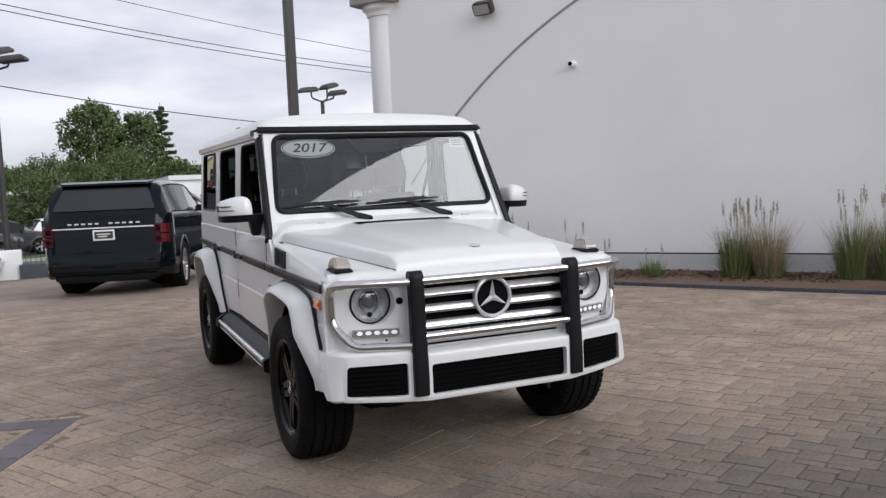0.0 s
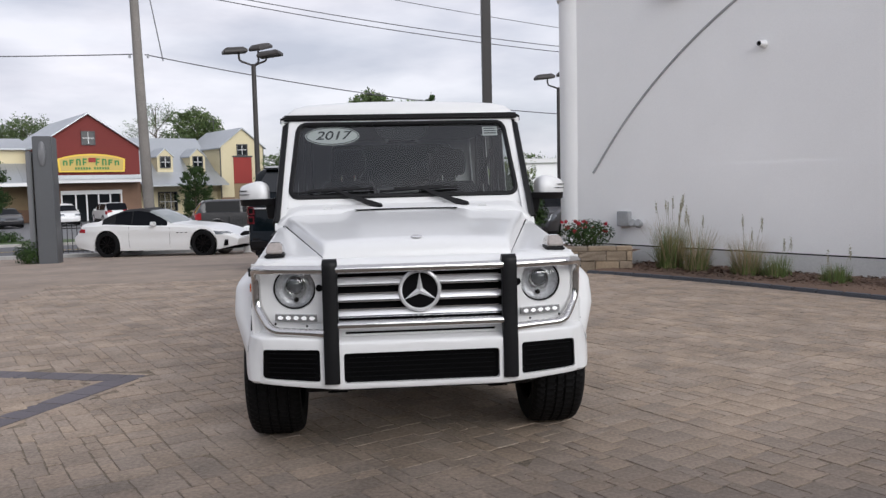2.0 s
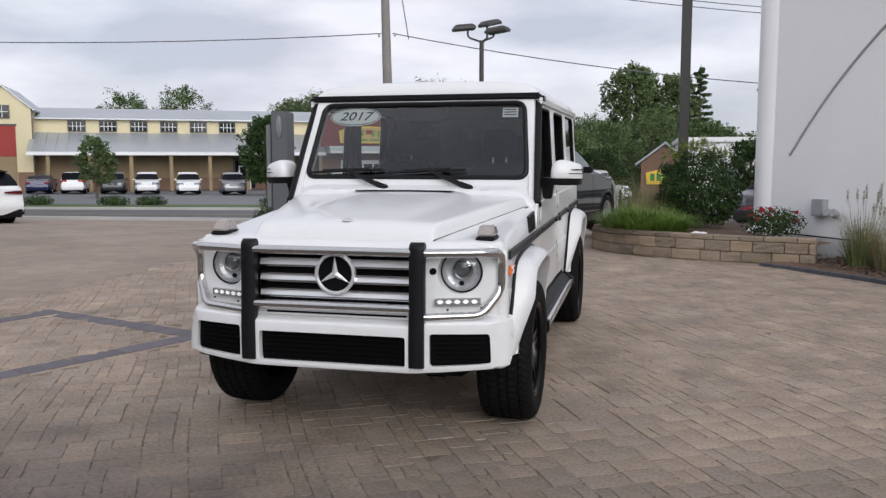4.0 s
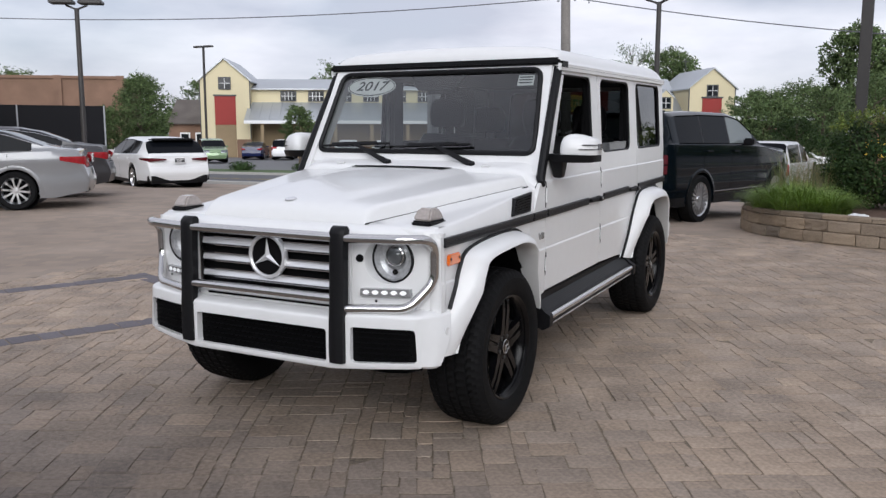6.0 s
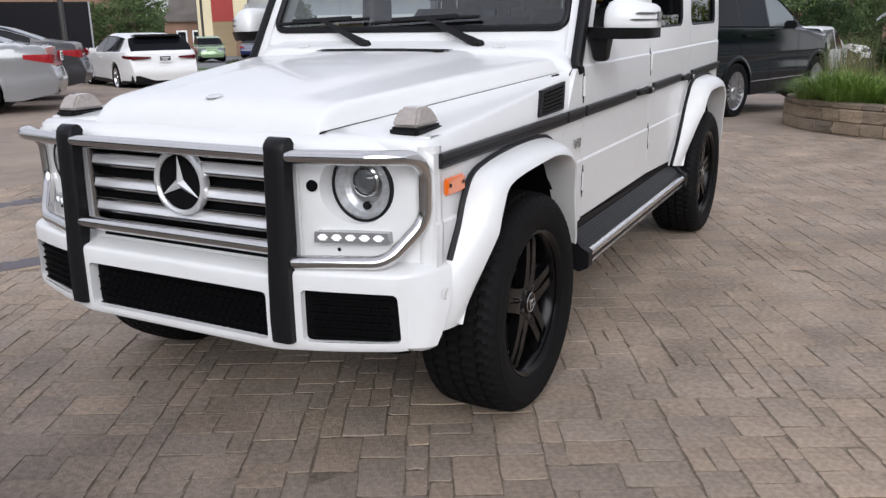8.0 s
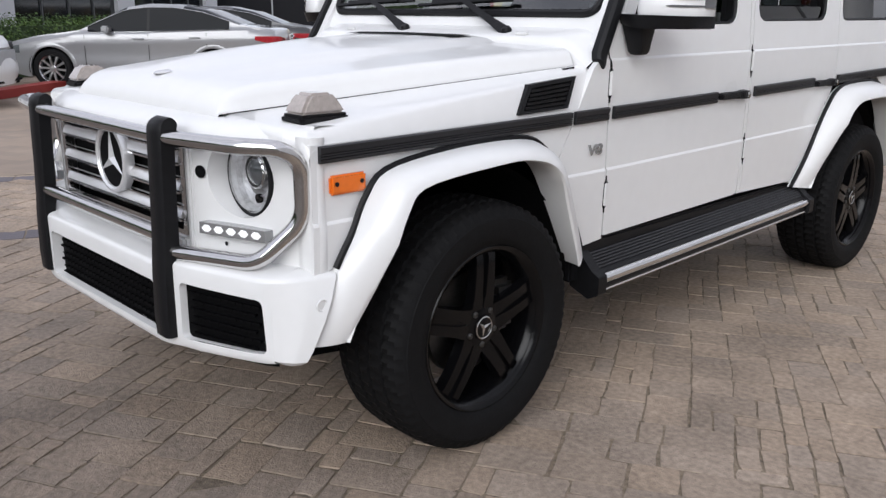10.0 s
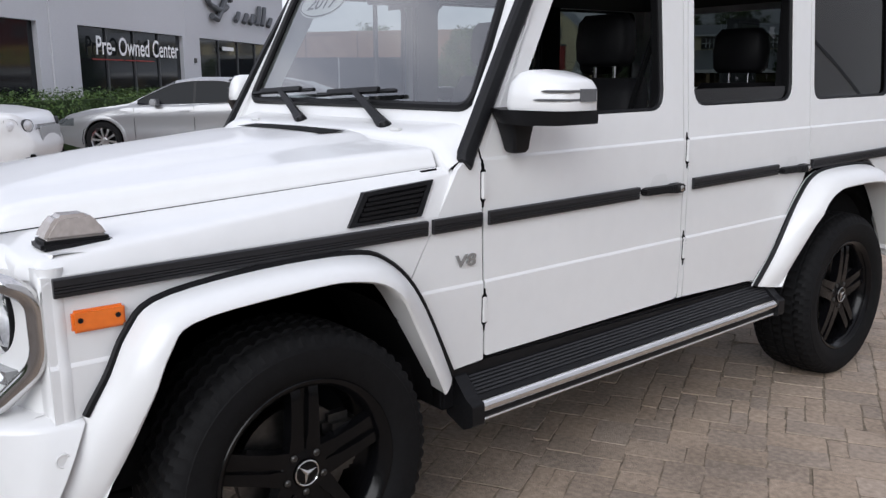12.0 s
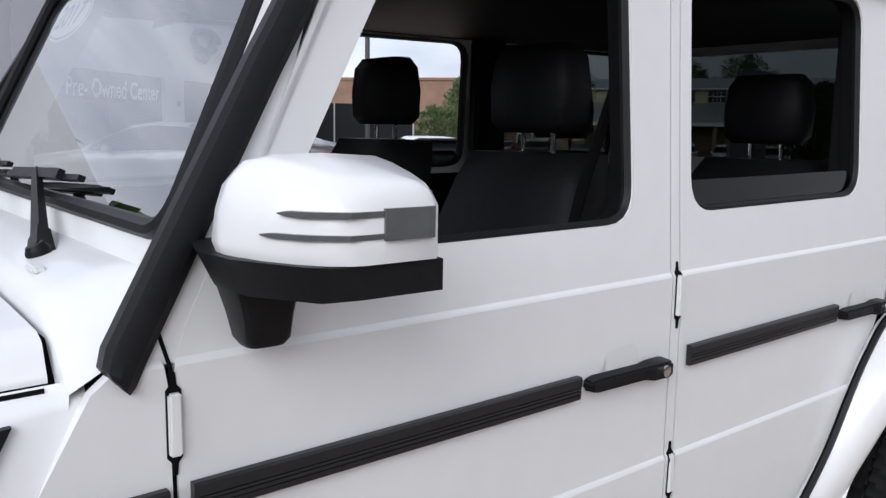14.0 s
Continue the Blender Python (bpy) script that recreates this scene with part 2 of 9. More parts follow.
def prism(bm, pts, offset):
    """A solid from a closed outline (3D points) pushed along offset."""
    a = [bm.verts.new(p) for p in pts]
    b = [bm.verts.new(Vector(p) + Vector(offset)) for p in pts]
    bm.faces.new(a[::-1])
    bm.faces.new(b)
    for i in range(len(a)):
        bm.faces.new((a[i], a[(i + 1) % len(a)], b[(i + 1) % len(b)], b[i]))


def lettering(text, size, m, mat, parent, name="lettering", shear=0.0, depth=0.0, bold=0.0, squeeze=1.0, kind_label=""):
    cu = bpy.data.curves.new(name, "FONT")
    cu.body, cu.size, cu.shear, cu.extrude, cu.offset = text, size, shear, depth, bold
    cu.align_x, cu.align_y = "CENTER", "CENTER"
    tmp = new(name, cu)
    me = bpy.data.meshes.new_from_object(tmp.evaluated_get(bpy.context.evaluated_depsgraph_get()))
    bpy.data.objects.remove(tmp)
    me.transform(m @ Matrix.Diagonal((squeeze, 1, 1, 1)))
    me.materials.append(M[mat] if isinstance(mat, str) else mat)
    ob = new(name, me)
    ob.parent = parent
    if kind_label:
        ob["label"] = kind_label
    return ob


def lerp_table(table, x):
    for (a, va), (b, vb) in zip(table, table[1:]):
        if x <= b:
            return va + (vb - va) * max(0.0, (x - a) / max(b - a, 1e-9))
    return table[-1][1]


# ---- the white box-shaped off-roader ----
SIDE = [(0.40, 0.800), (0.54, 0.814), (0.778, 0.820), (0.782, 0.8182), (0.787, 0.8145), (1.147, 0.8145), (1.151, 0.8125), (1.156, 0.808), (1.28, 0.799), (1.76, 0.768), (1.80, 0.762)]


def side_x(z):
    return lerp_table(SIDE, z)


def rake(z, y):
    return z + 0.011 * max(0.0, y - 0.65)


def skin(outline, s, holes=(), thick=0.03):
    """A panel of the car's side from (y, z) outlines, on the side s, following the side's section."""
    bm = bmesh.new()
    fill(bm, [(0, y, z) for y, z in outline], [[(0, y, z) for y, z in h] for h in holes])
    for z, _ in SIDE:
        bmesh.ops.bisect_plane(bm, geom=bm.verts[:] + bm.edges[:] + bm.faces[:], plane_co=(0, 0, z), plane_no=(0, 0, 1))
    for v in bm.verts:
        v.co.x = s * side_x(v.co.z)
    thicken(bm, (-s * thick, 0, 0))
    for v in bm.verts:
        v.co.z = rake(v.co.z, v.co.y)
    return bm


def raked(bm):
    for v in bm.verts:
        v.co.z = rake(v.co.z, v.co.y)
    return bm


def arc_curve(keys, n):
    """n points along a smooth curve through keys (Catmull-Rom)."""
    keys = [Vector(k) for k in keys]
    out = []
    segs = len(keys) - 1
    for i in range(n):
        t = i / (n - 1) * segs
        j = min(int(t), segs - 1)
        u = t - j
        p0, p1, p2, p3 = keys[max(j - 1, 0)], keys[j], keys[j + 1], keys[min(j + 2, segs)]
        out.append(0.5 * (2 * p1 + (p2 - p0) * u + (2 * p0 - 5 * p1 + 4 * p2 - p3) * u * u + (3 * p1 - p0 - 3 * p2 + p3) * u ** 3))
    return out


FLARE_TOP = [(-0.600, 0.470), (-0.525, 0.645), (-0.462, 0.748), (-0.415, 0.838), (-0.340, 0.902), (-0.10, 0.933), (0.17, 0.935), (0.29, 0.90), (0.40, 0.785), (0.52, 0.53)]
FLARE_LIP = [(-0.500, 0.465), (-0.445, 0.575), (-0.400, 0.685), (-0.350, 0.800), (-0.285, 0.858), (-0.03, 0.882), (0.12, 0.882), (0.25, 0.838), (0.345, 0.70), (0.465, 0.48)]
REAR_TOP = [(2.165, 0.525), (2.295, 0.655), (2.405, 0.805), (2.478, 0.888), (2.56, 0.955), (2.70, 0.985), (3.02, 0.985), (3.17, 0.94), (3.32, 0.76), (3.42, 0.58)]
REAR_LIP = [(2.325, 0.500), (2.415, 0.640), (2.485, 0.770), (2.550, 0.855), (2.645, 0.896), (2.76, 0.906), (3.00, 0.905), (3.12, 0.87), (3.26, 0.70), (3.40, 0.48)]

gw = thing("off_road_suv", "white boxy off-road SUV with chrome brush guard, parked on pavers", "car")


def gw_part(name, bm, mat, parent=None, label="", angle=32):
    return part(name, bm, mat, parent or gw, label, angle=angle)


def build_flare(s, top, lip, name):
    n = 40
    a, b = arc_curve([(y, z, 0) for y, z in top], n), arc_curve([(y, z, 0) for y, z in lip], n)
    rows = []
    for p, q in zip(a, b):
        row = []
        for t, x in ((0, 0.808), (0.02, 0.828), (0.25, 0.885), (0.5, 0.912), (0.8, 0.926), (0.93, 0.928), (1.0, 0.921)):
            k_ = len(rows) / (n - 1)
            tap = min(1.0, (0.30 if k_ < 0.5 else 0.48) + 2.7 * min(k_, 1 - k_))
            row.append((s * (0.808 + (x - 0.808) * tap), p.x + (q.x - p.x) * t, p.y + (q.y - p.y) * t))
        row.append((s * 0.86, q.x, q.y + 0.004))
        row.append((s * 0.80, q.x, q.y + 0.01))
        rows.append(row)
    bm = bmesh.new()
    vs = loft(bm, rows)
    for r in (vs[0], vs[-1]):
        bm.faces.new(r)
    fl = gw_part(name, bm, "white_paint", angle=40)
    bm = bmesh.new()
    add_tube(bm, [(s * 0.826, p.x, p.y) for p in a if p.y > 0.645 or p.x > 0], 0.0095, 6)
    part("rubber_piping", bm, "trim_black", fl, "thin black rubber piping")
    return fl


def wheel_well(s, yc, front):
    bm = bmesh.new()
    rows = []
    for k in range(25):
        t = radians(4 + 172 * k / 24)
        y, z = yc + 0.485 * math.cos(t), 0.40 + 0.475 * math.sin(t)
        rows.append([(s * 0.42, y, z), (s * 0.812, y, z)])
    loft(bm, rows)
    bm.faces.new([bm.verts.new((s * 0.42, yc + 0.485 * math.cos(radians(4 + 172 * k / 24)), 0.40 + 0.475 * math.sin(radians(4 + 172 * k / 24)))) for k in range(25)])
    return gw_part("wheel_arch_liner", bm, "matte_black", label="dark wheel arch liner")


FRONT_WIN = rounded([(0.722, 1.260), (0.943, 1.745), (1.520, 1.745), (1.530, 1.260)], [0.03, 0.05, 0.07, 0.07])
REAR_WIN = rounded([(1.705, 1.268), (1.705, 1.745), (2.400, 1.745), (2.405, 1.268)], 0.075)
QUARTER_WIN = rounded([(2.582, 1.266), (2.572, 1.748), (3.285, 1.748), (3.295, 1.266)], 0.06)


def pane(win, s, mat, parent, name, label, inset=0.018):
    bm = bmesh.new()
    fill(bm, [(s * (side_x(z) - inset), y, rake(z, y)) for y, z in win])
    thicken(bm, (-s * 0.005, 0, 0))
    ob = part(name, bm, mat, parent, label)
    ob.visible_shadow = False
    return ob


def window_channel(win, s, parent):
    """Black felt-lined reveal round a door window."""
    cy, cz = sum(p[0] for p in win) / len(win), sum(p[1] for p in win) / len(win)
    ring = [(cy + (y - cy) * 0.988, cz + (z - cz) * 0.982) for y, z in win]
    bm = bmesh.new()
    loft(bm, [[(s * (side_x(z) - d), y, rake(z, y)) for y, z in ring + ring[:1]] for d in (0.010, 0.05)])
    part("window_channel", bm, "matte_black", parent, "black felt window channel")


def strip(y0, z0, y1, z1, s, parent):
    """Ribbed rub strip along the side."""
    bm = bmesh.new()
    x = 0.818
    sec = [(0, -0.021), (0.010, -0.021), (0.012, -0.012), (0.007, -0.011), (0.012, -0.010), (0.012, -0.005), (0.007, -0.004), (0.012, -0.003), (0.012, 0.001), (0.007, 0.002), (0.013, 0.003), (0.014, 0.018), (0.010, 0.021), (0, 0.021)]
    rows = [[(s * (x + dx), y, rake(z + dz, y)) for dx, dz in sec] for y, z in ((y0, z0), (y1, z1))]
    loft(bm, rows, closed=True, cap=True)
    return part("rub_strip", bm, "trim_grey", parent, "ribbed grey-black rub strip", angle=20)


def hinge(y, z0, z1, s, parent):
    """Door hinge knuckle with a thin dark gap round it."""
    bm = skin([(y - 0.0025, z0 - 0.026), (y + 0.0025, z0 - 0.026), (y + 0.004, z0 - 0.010), (y + 0.0098, z0 - 0.003), (y + 0.0098, z1 + 0.003), (y + 0.004, z1 + 0.010), (y + 0.0025, z1 + 0.026), (y - 0.0025, z1 + 0.026), (y - 0.004, z1 + 0.010), (y - 0.0098, z1 + 0.003), (y - 0.0098, z0 - 0.003), (y - 0.004, z0 - 0.010)], s, thick=0.006)
    for v in bm.verts:
        v.co.x += s * 0.0022
    part("hinge_gap", bm, "matte_black", parent)
    bm = bmesh.new()
    add_box(bm, s * 0.812, s * 0.8245, y - 0.0080, y + 0.0080, rake(z0, y), rake(z1, y), 0.0025)
    part("hinge_knuckle", bm, "white_paint", parent)


def door_handle(y0, y1, z, s, parent, lock=True):
    bm = bmesh.new()
    rows = []
    for y, k in ((y0, 0.6), (y0 + 0.012, 1), (y1 - 0.075, 1), (y1 - 0.065, 1.25), (y1 - 0.012, 1.3), (y1, 0.9)):
        h, d = 0.0150 * k, 0.028 + (0.008 if k > 1.1 else 0)
        rows.append([(s * 0.816, y, z - h), (s * (0.816 + d), y, z - h * 0.8), (s * (0.816 + d), y, z + h * 0.8), (s * 0.816, y, z + h)])
    loft(bm, rows, closed=True, cap=True)
    bmesh.ops.bevel(bm, geom=bm.edges[:], offset=0.004, segments=2, affect="EDGES", clamp_overlap=True)
    hd = part("door_handle", bm, "trim_black", parent, "black door handle")
    bm = bmesh.new()
    add_lathe(bm, [(0.011, 0), (0.011, 0.004), (0.004, 0.005), (0.0, 0.005)], Matrix.Translation((s * 0.853, y1 - 0.035, z + 0.001)) @ Matrix.Rotation(s * math.pi / 2, 4, "Y"), 14)
    part("lock_button", bm, "steel", parent, "steel push button")
    # flat greyer patch: the grip recess's shade put into the paint
    bm = bmesh.new()
    pts = rounded([(y0 + 0.05, z + 0.012), (y0 + 0.065, z + 0.052), (y1 - 0.085, z + 0.058), (y1 - 0.07, z + 0.012)], 0.02)
    fill(bm, [(s * 0.8195, y, q) for y, q in pts])
    part("grip_recess", bm, material("recess_shade_paint", (0.62, 0.62, 0.61), 0.5, vary=0.02) if "recess" not in M else M["recess"], parent)


M["signal_grey"] = material("smoky_signal_lens", (0.085, 0.086, 0.09), 0.22, coat=0.4, vary=0.1)
M["recess"] = material("shaded_white_paint", (0.66, 0.66, 0.655), 0.45, vary=0.02)

for s in (1, -1):
    # front wing
    top_edge = [(0.4815, 1.000), (-0.575, 0.980)]
    fl = [(p.x, p.y) for p in arc_curve([(y, z, 0) for y, z in FLARE_TOP], 40)]
    low = [p for p in fl if p[0] < 0.372 and p[1] > 0.645]
    wing = gw_part("front_wing", skin([(-0.575, 0.640)] + low + [(0.375, 0.822)] + top_edge, s, thick=0.02), "white_paint", angle=6)
    bm = bmesh.new()
    n = 14
    rows = []
    for i in range(-4, n + 1):
        t = max(i, 0) / n
        fy, fz = ((0, 0), (0.008, 0.003), (0.016, 0.010), (0.021, 0.022), (0.023, 0.045))[max(0, -i)]
        y = -0.588 + t * 1.148 - fy
        xs, lean = side_x(1.0), 0.020
        ze, zlow = 1.000 + 0.113 * t - fz, 0.968 + 0.022 * t - fz
        xh, zh = 0.462 + 0.298 * t, 1.024 + 0.110 * t - fz
        yk = y + 0.03 * (1 - t)
        k = min(1.0, (xs - lean - xh - 0.012) / 0.045)
        side_pts = [(xs + 0.0005, zlow), (xs - 0.0015, zlow + 0.014), (xs - lean, ze), (xs - lean - 0.004 * k, ze + 0.006), (xs - lean - 0.011 * k, ze + 0.011), (xs - lean - 0.024 * k, ze + 0.0145)]
        rows.append([(s * x_, min(yk, 0.375 + 0.5986 * (z_ - 0.822)), z_) for x_, z_ in side_pts] + [(s * (xs - lean - 0.045 * k), y, ze + 0.016), (s * (xh + 0.009), y, zh + 0.003), (s * (xh - 0.02), y, zh - 0.03)])
    loft(bm, rows)
    part("wing_top", bm, "white_paint", wing, angle=50)
    # fender vent
    bm = bmesh.new()
    o = [(0.177, 1.001), (0.237, 1.088), (0.474, 1.105), (0.418, 1.008)]
    i_ = [(0.201, 1.011), (0.249, 1.078), (0.450, 1.092), (0.404, 1.017)]
    lean_x = lambda z, out: s * (0.8145 - 0.020 * (z - 0.985) / 0.115 + out)
    fill(bm, [(lean_x(z, 0.011), y, z) for y, z in o], [[(lean_x(z, 0.011), y, z) for y, z in i_]])
    thicken(bm, (-s * 0.016, 0, 0))
    part("fender_vent", bm, "trim_black", wing, "black slatted fender vent")
    bm = bmesh.new()
    fill(bm, [(lean_x(z, 0.0045), y, z) for y, z in i_])
    part("vent_recess", bm, "matte_black", wing)
    for k in range(5):
        t = (k + 0.6) / 5.4
        za, zb_ = 1.011 + 0.067 * t, 1.017 + 0.075 * t
        bm = bmesh.new()
        add_beam(bm, (lean_x(za, 0.009), 0.201 + 0.048 * t + 0.005, za), (lean_x(zb_, 0.009), 0.404 + 0.046 * t - 0.005, zb_), 0.006, 0.008)
        part("slat", bm, "trim_black", wing)
    strip(-0.555, 0.957, 0.435, 0.972, s, wing)
    # amber side marker
    bm = bmesh.new()
    add_box(bm, s * 0.812, s * 0.829, -0.525, -0.412, 0.853, 0.903, 0.006)
    mk = part("side_marker", bm, "amber", wing, "amber side marker lens")
    for yy in (-0.508, -0.429):
        bm = bmesh.new()
        add_lathe(bm, [(0.006, 0), (0.006, 0.002), (0, 0.003)], Matrix.Translation((s * 0.8295, yy, 0.881)) @ Matrix.Rotation(s * math.pi / 2, 4, "Y"), 8)
        part("screw", bm, "trim_black", mk)
    # turn signal on the wing
    bm = bmesh.new()
    xs_, y0, y1, zb = 0.703, -0.552, -0.400, 1.030
    add_box(bm, s * xs_ - 0.047, s * xs_ + 0.047, y0, y1, zb - 0.012, zb + 0.014, 0.008)
    sg = part("turn_signal", bm, "trim_black", wing, "black base of the turn signal")
    bm = bmesh.new()
    loft(bm, [[(s * xs_ - w, a, z), (s * xs_ + w, a, z), (s * xs_ + w, b, z), (s * xs_ - w, b, z)] for w, a, b, z in ((0.043, y0 + 0.006, y1 - 0.008, zb + 0.013), (0.039, y0 + 0.020, y1 - 0.024, zb + 0.042), (0.033, y0 + 0.042, y1 - 0.046, zb + 0.066))], closed=True, cap=True)
    bmesh.ops.bevel(bm, geom=bm.edges[:], offset=0.008, segments=2, affect="EDGES", clamp_overlap=True)
    part("signal_lens", bm, "smoke_lens", wing, "clear amber-tinted turn signal lens")
    # cowl side with the engine badge
    cowl_side = [(0.38, 0.818)] + [p for p in fl if p[0] > 0.392] + [(0.52, 0.525), (0.655, 0.535), (0.645, 1.125), (0.635, 1.19), (0.60, 1.165), (0.555, 1.128)]
    cs = gw_part("cowl_side_panel", skin(cowl_side, s, thick=0.02), "white_paint", angle=6)
    strip(0.455, 0.9725, 0.638, 0.976, s, cs)
    lettering("V8", 0.050, Matrix.Translation((s * 0.8205, 0.578, 0.857)) @ (Matrix.Rotation(math.pi / 2 * s, 4, "Z") @ Matrix.Rotation(math.pi / 2, 4, "X")), "sign_bar_pale", cs, "badge", depth=0.002, bold=0.001, squeeze=1.45, shear=0.1, kind_label="chrome V8 badge")
    # doors
    fd = gw_part("front_door", skin(rounded([(0.662, 0.545), (1.636, 0.552), (1.638, 0.78), (1.638, 1.75), (1.60, 1.778), (0.985, 1.778), (0.675, 1.20), (0.652, 1.14)], [0.01, 0.03, 0.02, 0.03, 0.02, 0.03, 0.02, 0.01]), s, [FRONT_WIN], 0.035), "white_paint", angle=6)
    bm = bmesh.new()
    add_tube(bm, [(s * (side_x(z) - 0.014), y, rake(z, y)) for y, z in FRONT_WIN], 0.011, 6, closed=True)
    part("window_seal", bm, "trim_black", fd, "black rubber seal")
    window_channel(FRONT_WIN, s, fd)
    strip(0.668, 0.9765, 1.372, 0.981, s, fd)
    door_handle(1.388, 1.615, 0.990, s, fd)
    hinge(0.651, 1.035, 1.115, s, fd)
    hinge(0.655, 0.655, 0.735, s, fd)
    rd_low = [p for p in [(q.x, q.y) for q in arc_curve([(y, z, 0) for y, z in REAR_TOP], 40)] if p[0] < 2.515 and p[1] < 0.97]
    rd = gw_part("rear_door", skin([(1.672, 0.552), (2.16, 0.535)] + rd_low + [(2.545, 0.985), (2.545, 1.778), (1.672, 1.778)], s, [REAR_WIN], 0.035), "white_paint", angle=6)
    pane(rounded([(1.722, 1.268), (1.722, 1.330), (2.388, 1.330), (2.388, 1.268)], [0.06, 0.01, 0.03, 0.06]), s, "glass_tint", rd, "window_glass", "tinted rear window wound most of the way down")
    bm = bmesh.new()
    add_tube(bm, [(s * (side_x(z) - 0.014), y, rake(z, y)) for y, z in REAR_WIN], 0.011, 6, closed=True)
    part("window_seal", bm, "trim_black", rd, "black rubber seal")
    window_channel(REAR_WIN, s, rd)
    strip(1.692, 0.985, 2.282, 0.990, s, rd)
    door_handle(2.300, 2.520, 1.000, s, rd)
    hinge(1.658, 1.070, 1.150, s, rd)
    hinge(1.658, 0.705, 0.785, s, rd)
    # middle post between the doors
    gw_part("door_post", skin([(1.643, 0.552), (1.667, 0.552), (1.667, 1.778), (1.643, 1.778)], s, thick=0.05), "white_paint", angle=6)
    # rear quarter
    q_low = [p for p in [(q.x, q.y) for q in arc_curve([(y, z, 0) for y, z in REAR_TOP], 40)] if p[0] > 2.555]
    qp = gw_part("rear_quarter_panel", skin([(2.551, 0.975)] + q_low + [(3.43, 0.56), (3.44, 0.62), (3.375, 0.66), (3.362, 1.778), (2.551, 1.778)], s, [QUARTER_WIN], 0.035), "white_paint", angle=6)
    pane(QUARTER_WIN, s, "glass_tint" if s > 0 else "glass_smoke", qp, "window_glass", "dark tinted quarter window")
    bm = bmesh.new()
    add_tube(bm, [(s * (side_x(z) - 0.012), y, rake(z, y)) for y, z in QUARTER_WIN], 0.013, 6, closed=True)
    part("window_seal", bm, "trim_black", qp, "black rubber seal")
    strip(2.560, 0.991, 3.36, 0.998, s, qp)
    build_flare(s, FLARE_TOP, FLARE_LIP, "front_wheel_flare")
    rf = build_flare(s, REAR_TOP, REAR_LIP, "rear_wheel_flare")
    wheel_well(s, -0.02, True)
    wheel_well(s, 2.84, False)
    # black strips fill the door gaps, their shade put in as colour
    for y0, y1, z0, z1 in ((0.643, 0.664, 0.545, 1.14), (1.636, 1.6445, 0.56, 1.77), (1.6655, 1.6735, 0.56, 1.77), (2.543, 2.553, 0.98, 1.77)):
        bm = skin([(y0, z0), (y1, z0), (y1, z1), (y0, z1)], s, thick=0.02)
        for v in bm.verts:
            v.co.x -= s * 0.006
        gw_part("door_seam", bm, "matte_black", label="black strip filling the shaded door gap", angle=6)
    bm = skin([(0.368, 0.815), (0.388, 0.815), (0.562, 1.128), (0.540, 1.128)], s, thick=0.01)
    for v in bm.verts:
        v.co.x -= s * (0.006 + 0.22 * max(0.0, v.co.z - 0.985))
    gw_part("panel_seam", bm, "matte_black", label="dark panel gap behind the wing", angle=6)
    # thin black strip drawing the shaded door gap above the hinge
    bm = skin([(0.6495, 1.118), (0.6545, 1.118), (0.650, 1.155), (0.637, 1.205), (0.632, 1.205), (0.645, 1.155)], s, thick=0.003)
    for v in bm.verts:
        v.co.x += s * 0.0016
    gw_part("door_seam", bm, "matte_black", label="black strip filling the shaded door gap", angle=6)
    # sill and running board
    bm = bmesh.new()
    add_box(bm, s * 0.60, s * 0.803, 0.50, 2.26, 0.40, 0.537, 0.008)
    gw_part("sill", bm, "trim_black", label="black sill panel")
    rise = lambda z, y: z + 0.019 * (y - 0.58)
    bm = bmesh.new()
    sec = rounded([(0.77, 0.378, 0), (0.77, 0.486, 0), (0.802, 0.492, 0), (0.852, 0.438, 0), (0.874, 0.428, 0), (0.876, 0.372, 0)], 0.006)
    loft(bm, [[(s * x, y, rise(z, y)) for x, z, _ in sec] for y in (0.59, 2.255)], closed=True, cap=True)
    rb = gw_part("running_board", bm, "trim_black", label="black ribbed running board")
    for k in range(6):
        t = (k + 0.5) / 6
        x, z = 0.803 + 0.047 * t, 0.4915 - 0.0508 * t
        bm = bmesh.new()
        add_beam(bm, (s * x, 0.60, rise(z, 0.60)), (s * x, 2.24, rise(z, 2.24)), 0.0062, 0.010, (s * 0.73, 0, 0.68))
        part("tread_rib", bm, "trim_grey", rb)
    bm = bmesh.new()
    add_tube(bm, [(s * 0.870, 0.585, rise(0.413, 0.585)), (s * 0.870, 2.262, rise(0.413, 2.262))], 0.0195, 16)
    part("step_tube", bm, "chrome", rb, "polished step tube")
    bm = bmesh.new()
    add_tube(bm, [(s * 0.876, 0.60, rise(0.373, 0.60)), (s * 0.876, 2.25, rise(0.373, 2.25))], 0.0065, 8)
    part("lower_trim", bm, "steel", rb, "thin bright trim")
    for yy, dy in ((0.545, 0.048), (2.248, 0.046)):
        bm = bmesh.new()
        prism(bm, rounded([(s * 0.77, yy, rise(0.375, yy)), (s * 0.77, yy, rise(0.505, yy)), (s * 0.806, yy, rise(0.505, yy)), (s * 0.862, yy, rise(0.446, yy)), (s * 0.893, yy, rise(0.430, yy)), (s * 0.893, yy, rise(0.366, yy)), (s * 0.85, yy, rise(0.345, yy))], 0.008), (0, dy, 0.019 * dy))
        part("end_cap", bm, "trim_black", rb)
    # black trim on the windscreen pillar
    bm = bmesh.new()
    rows = []
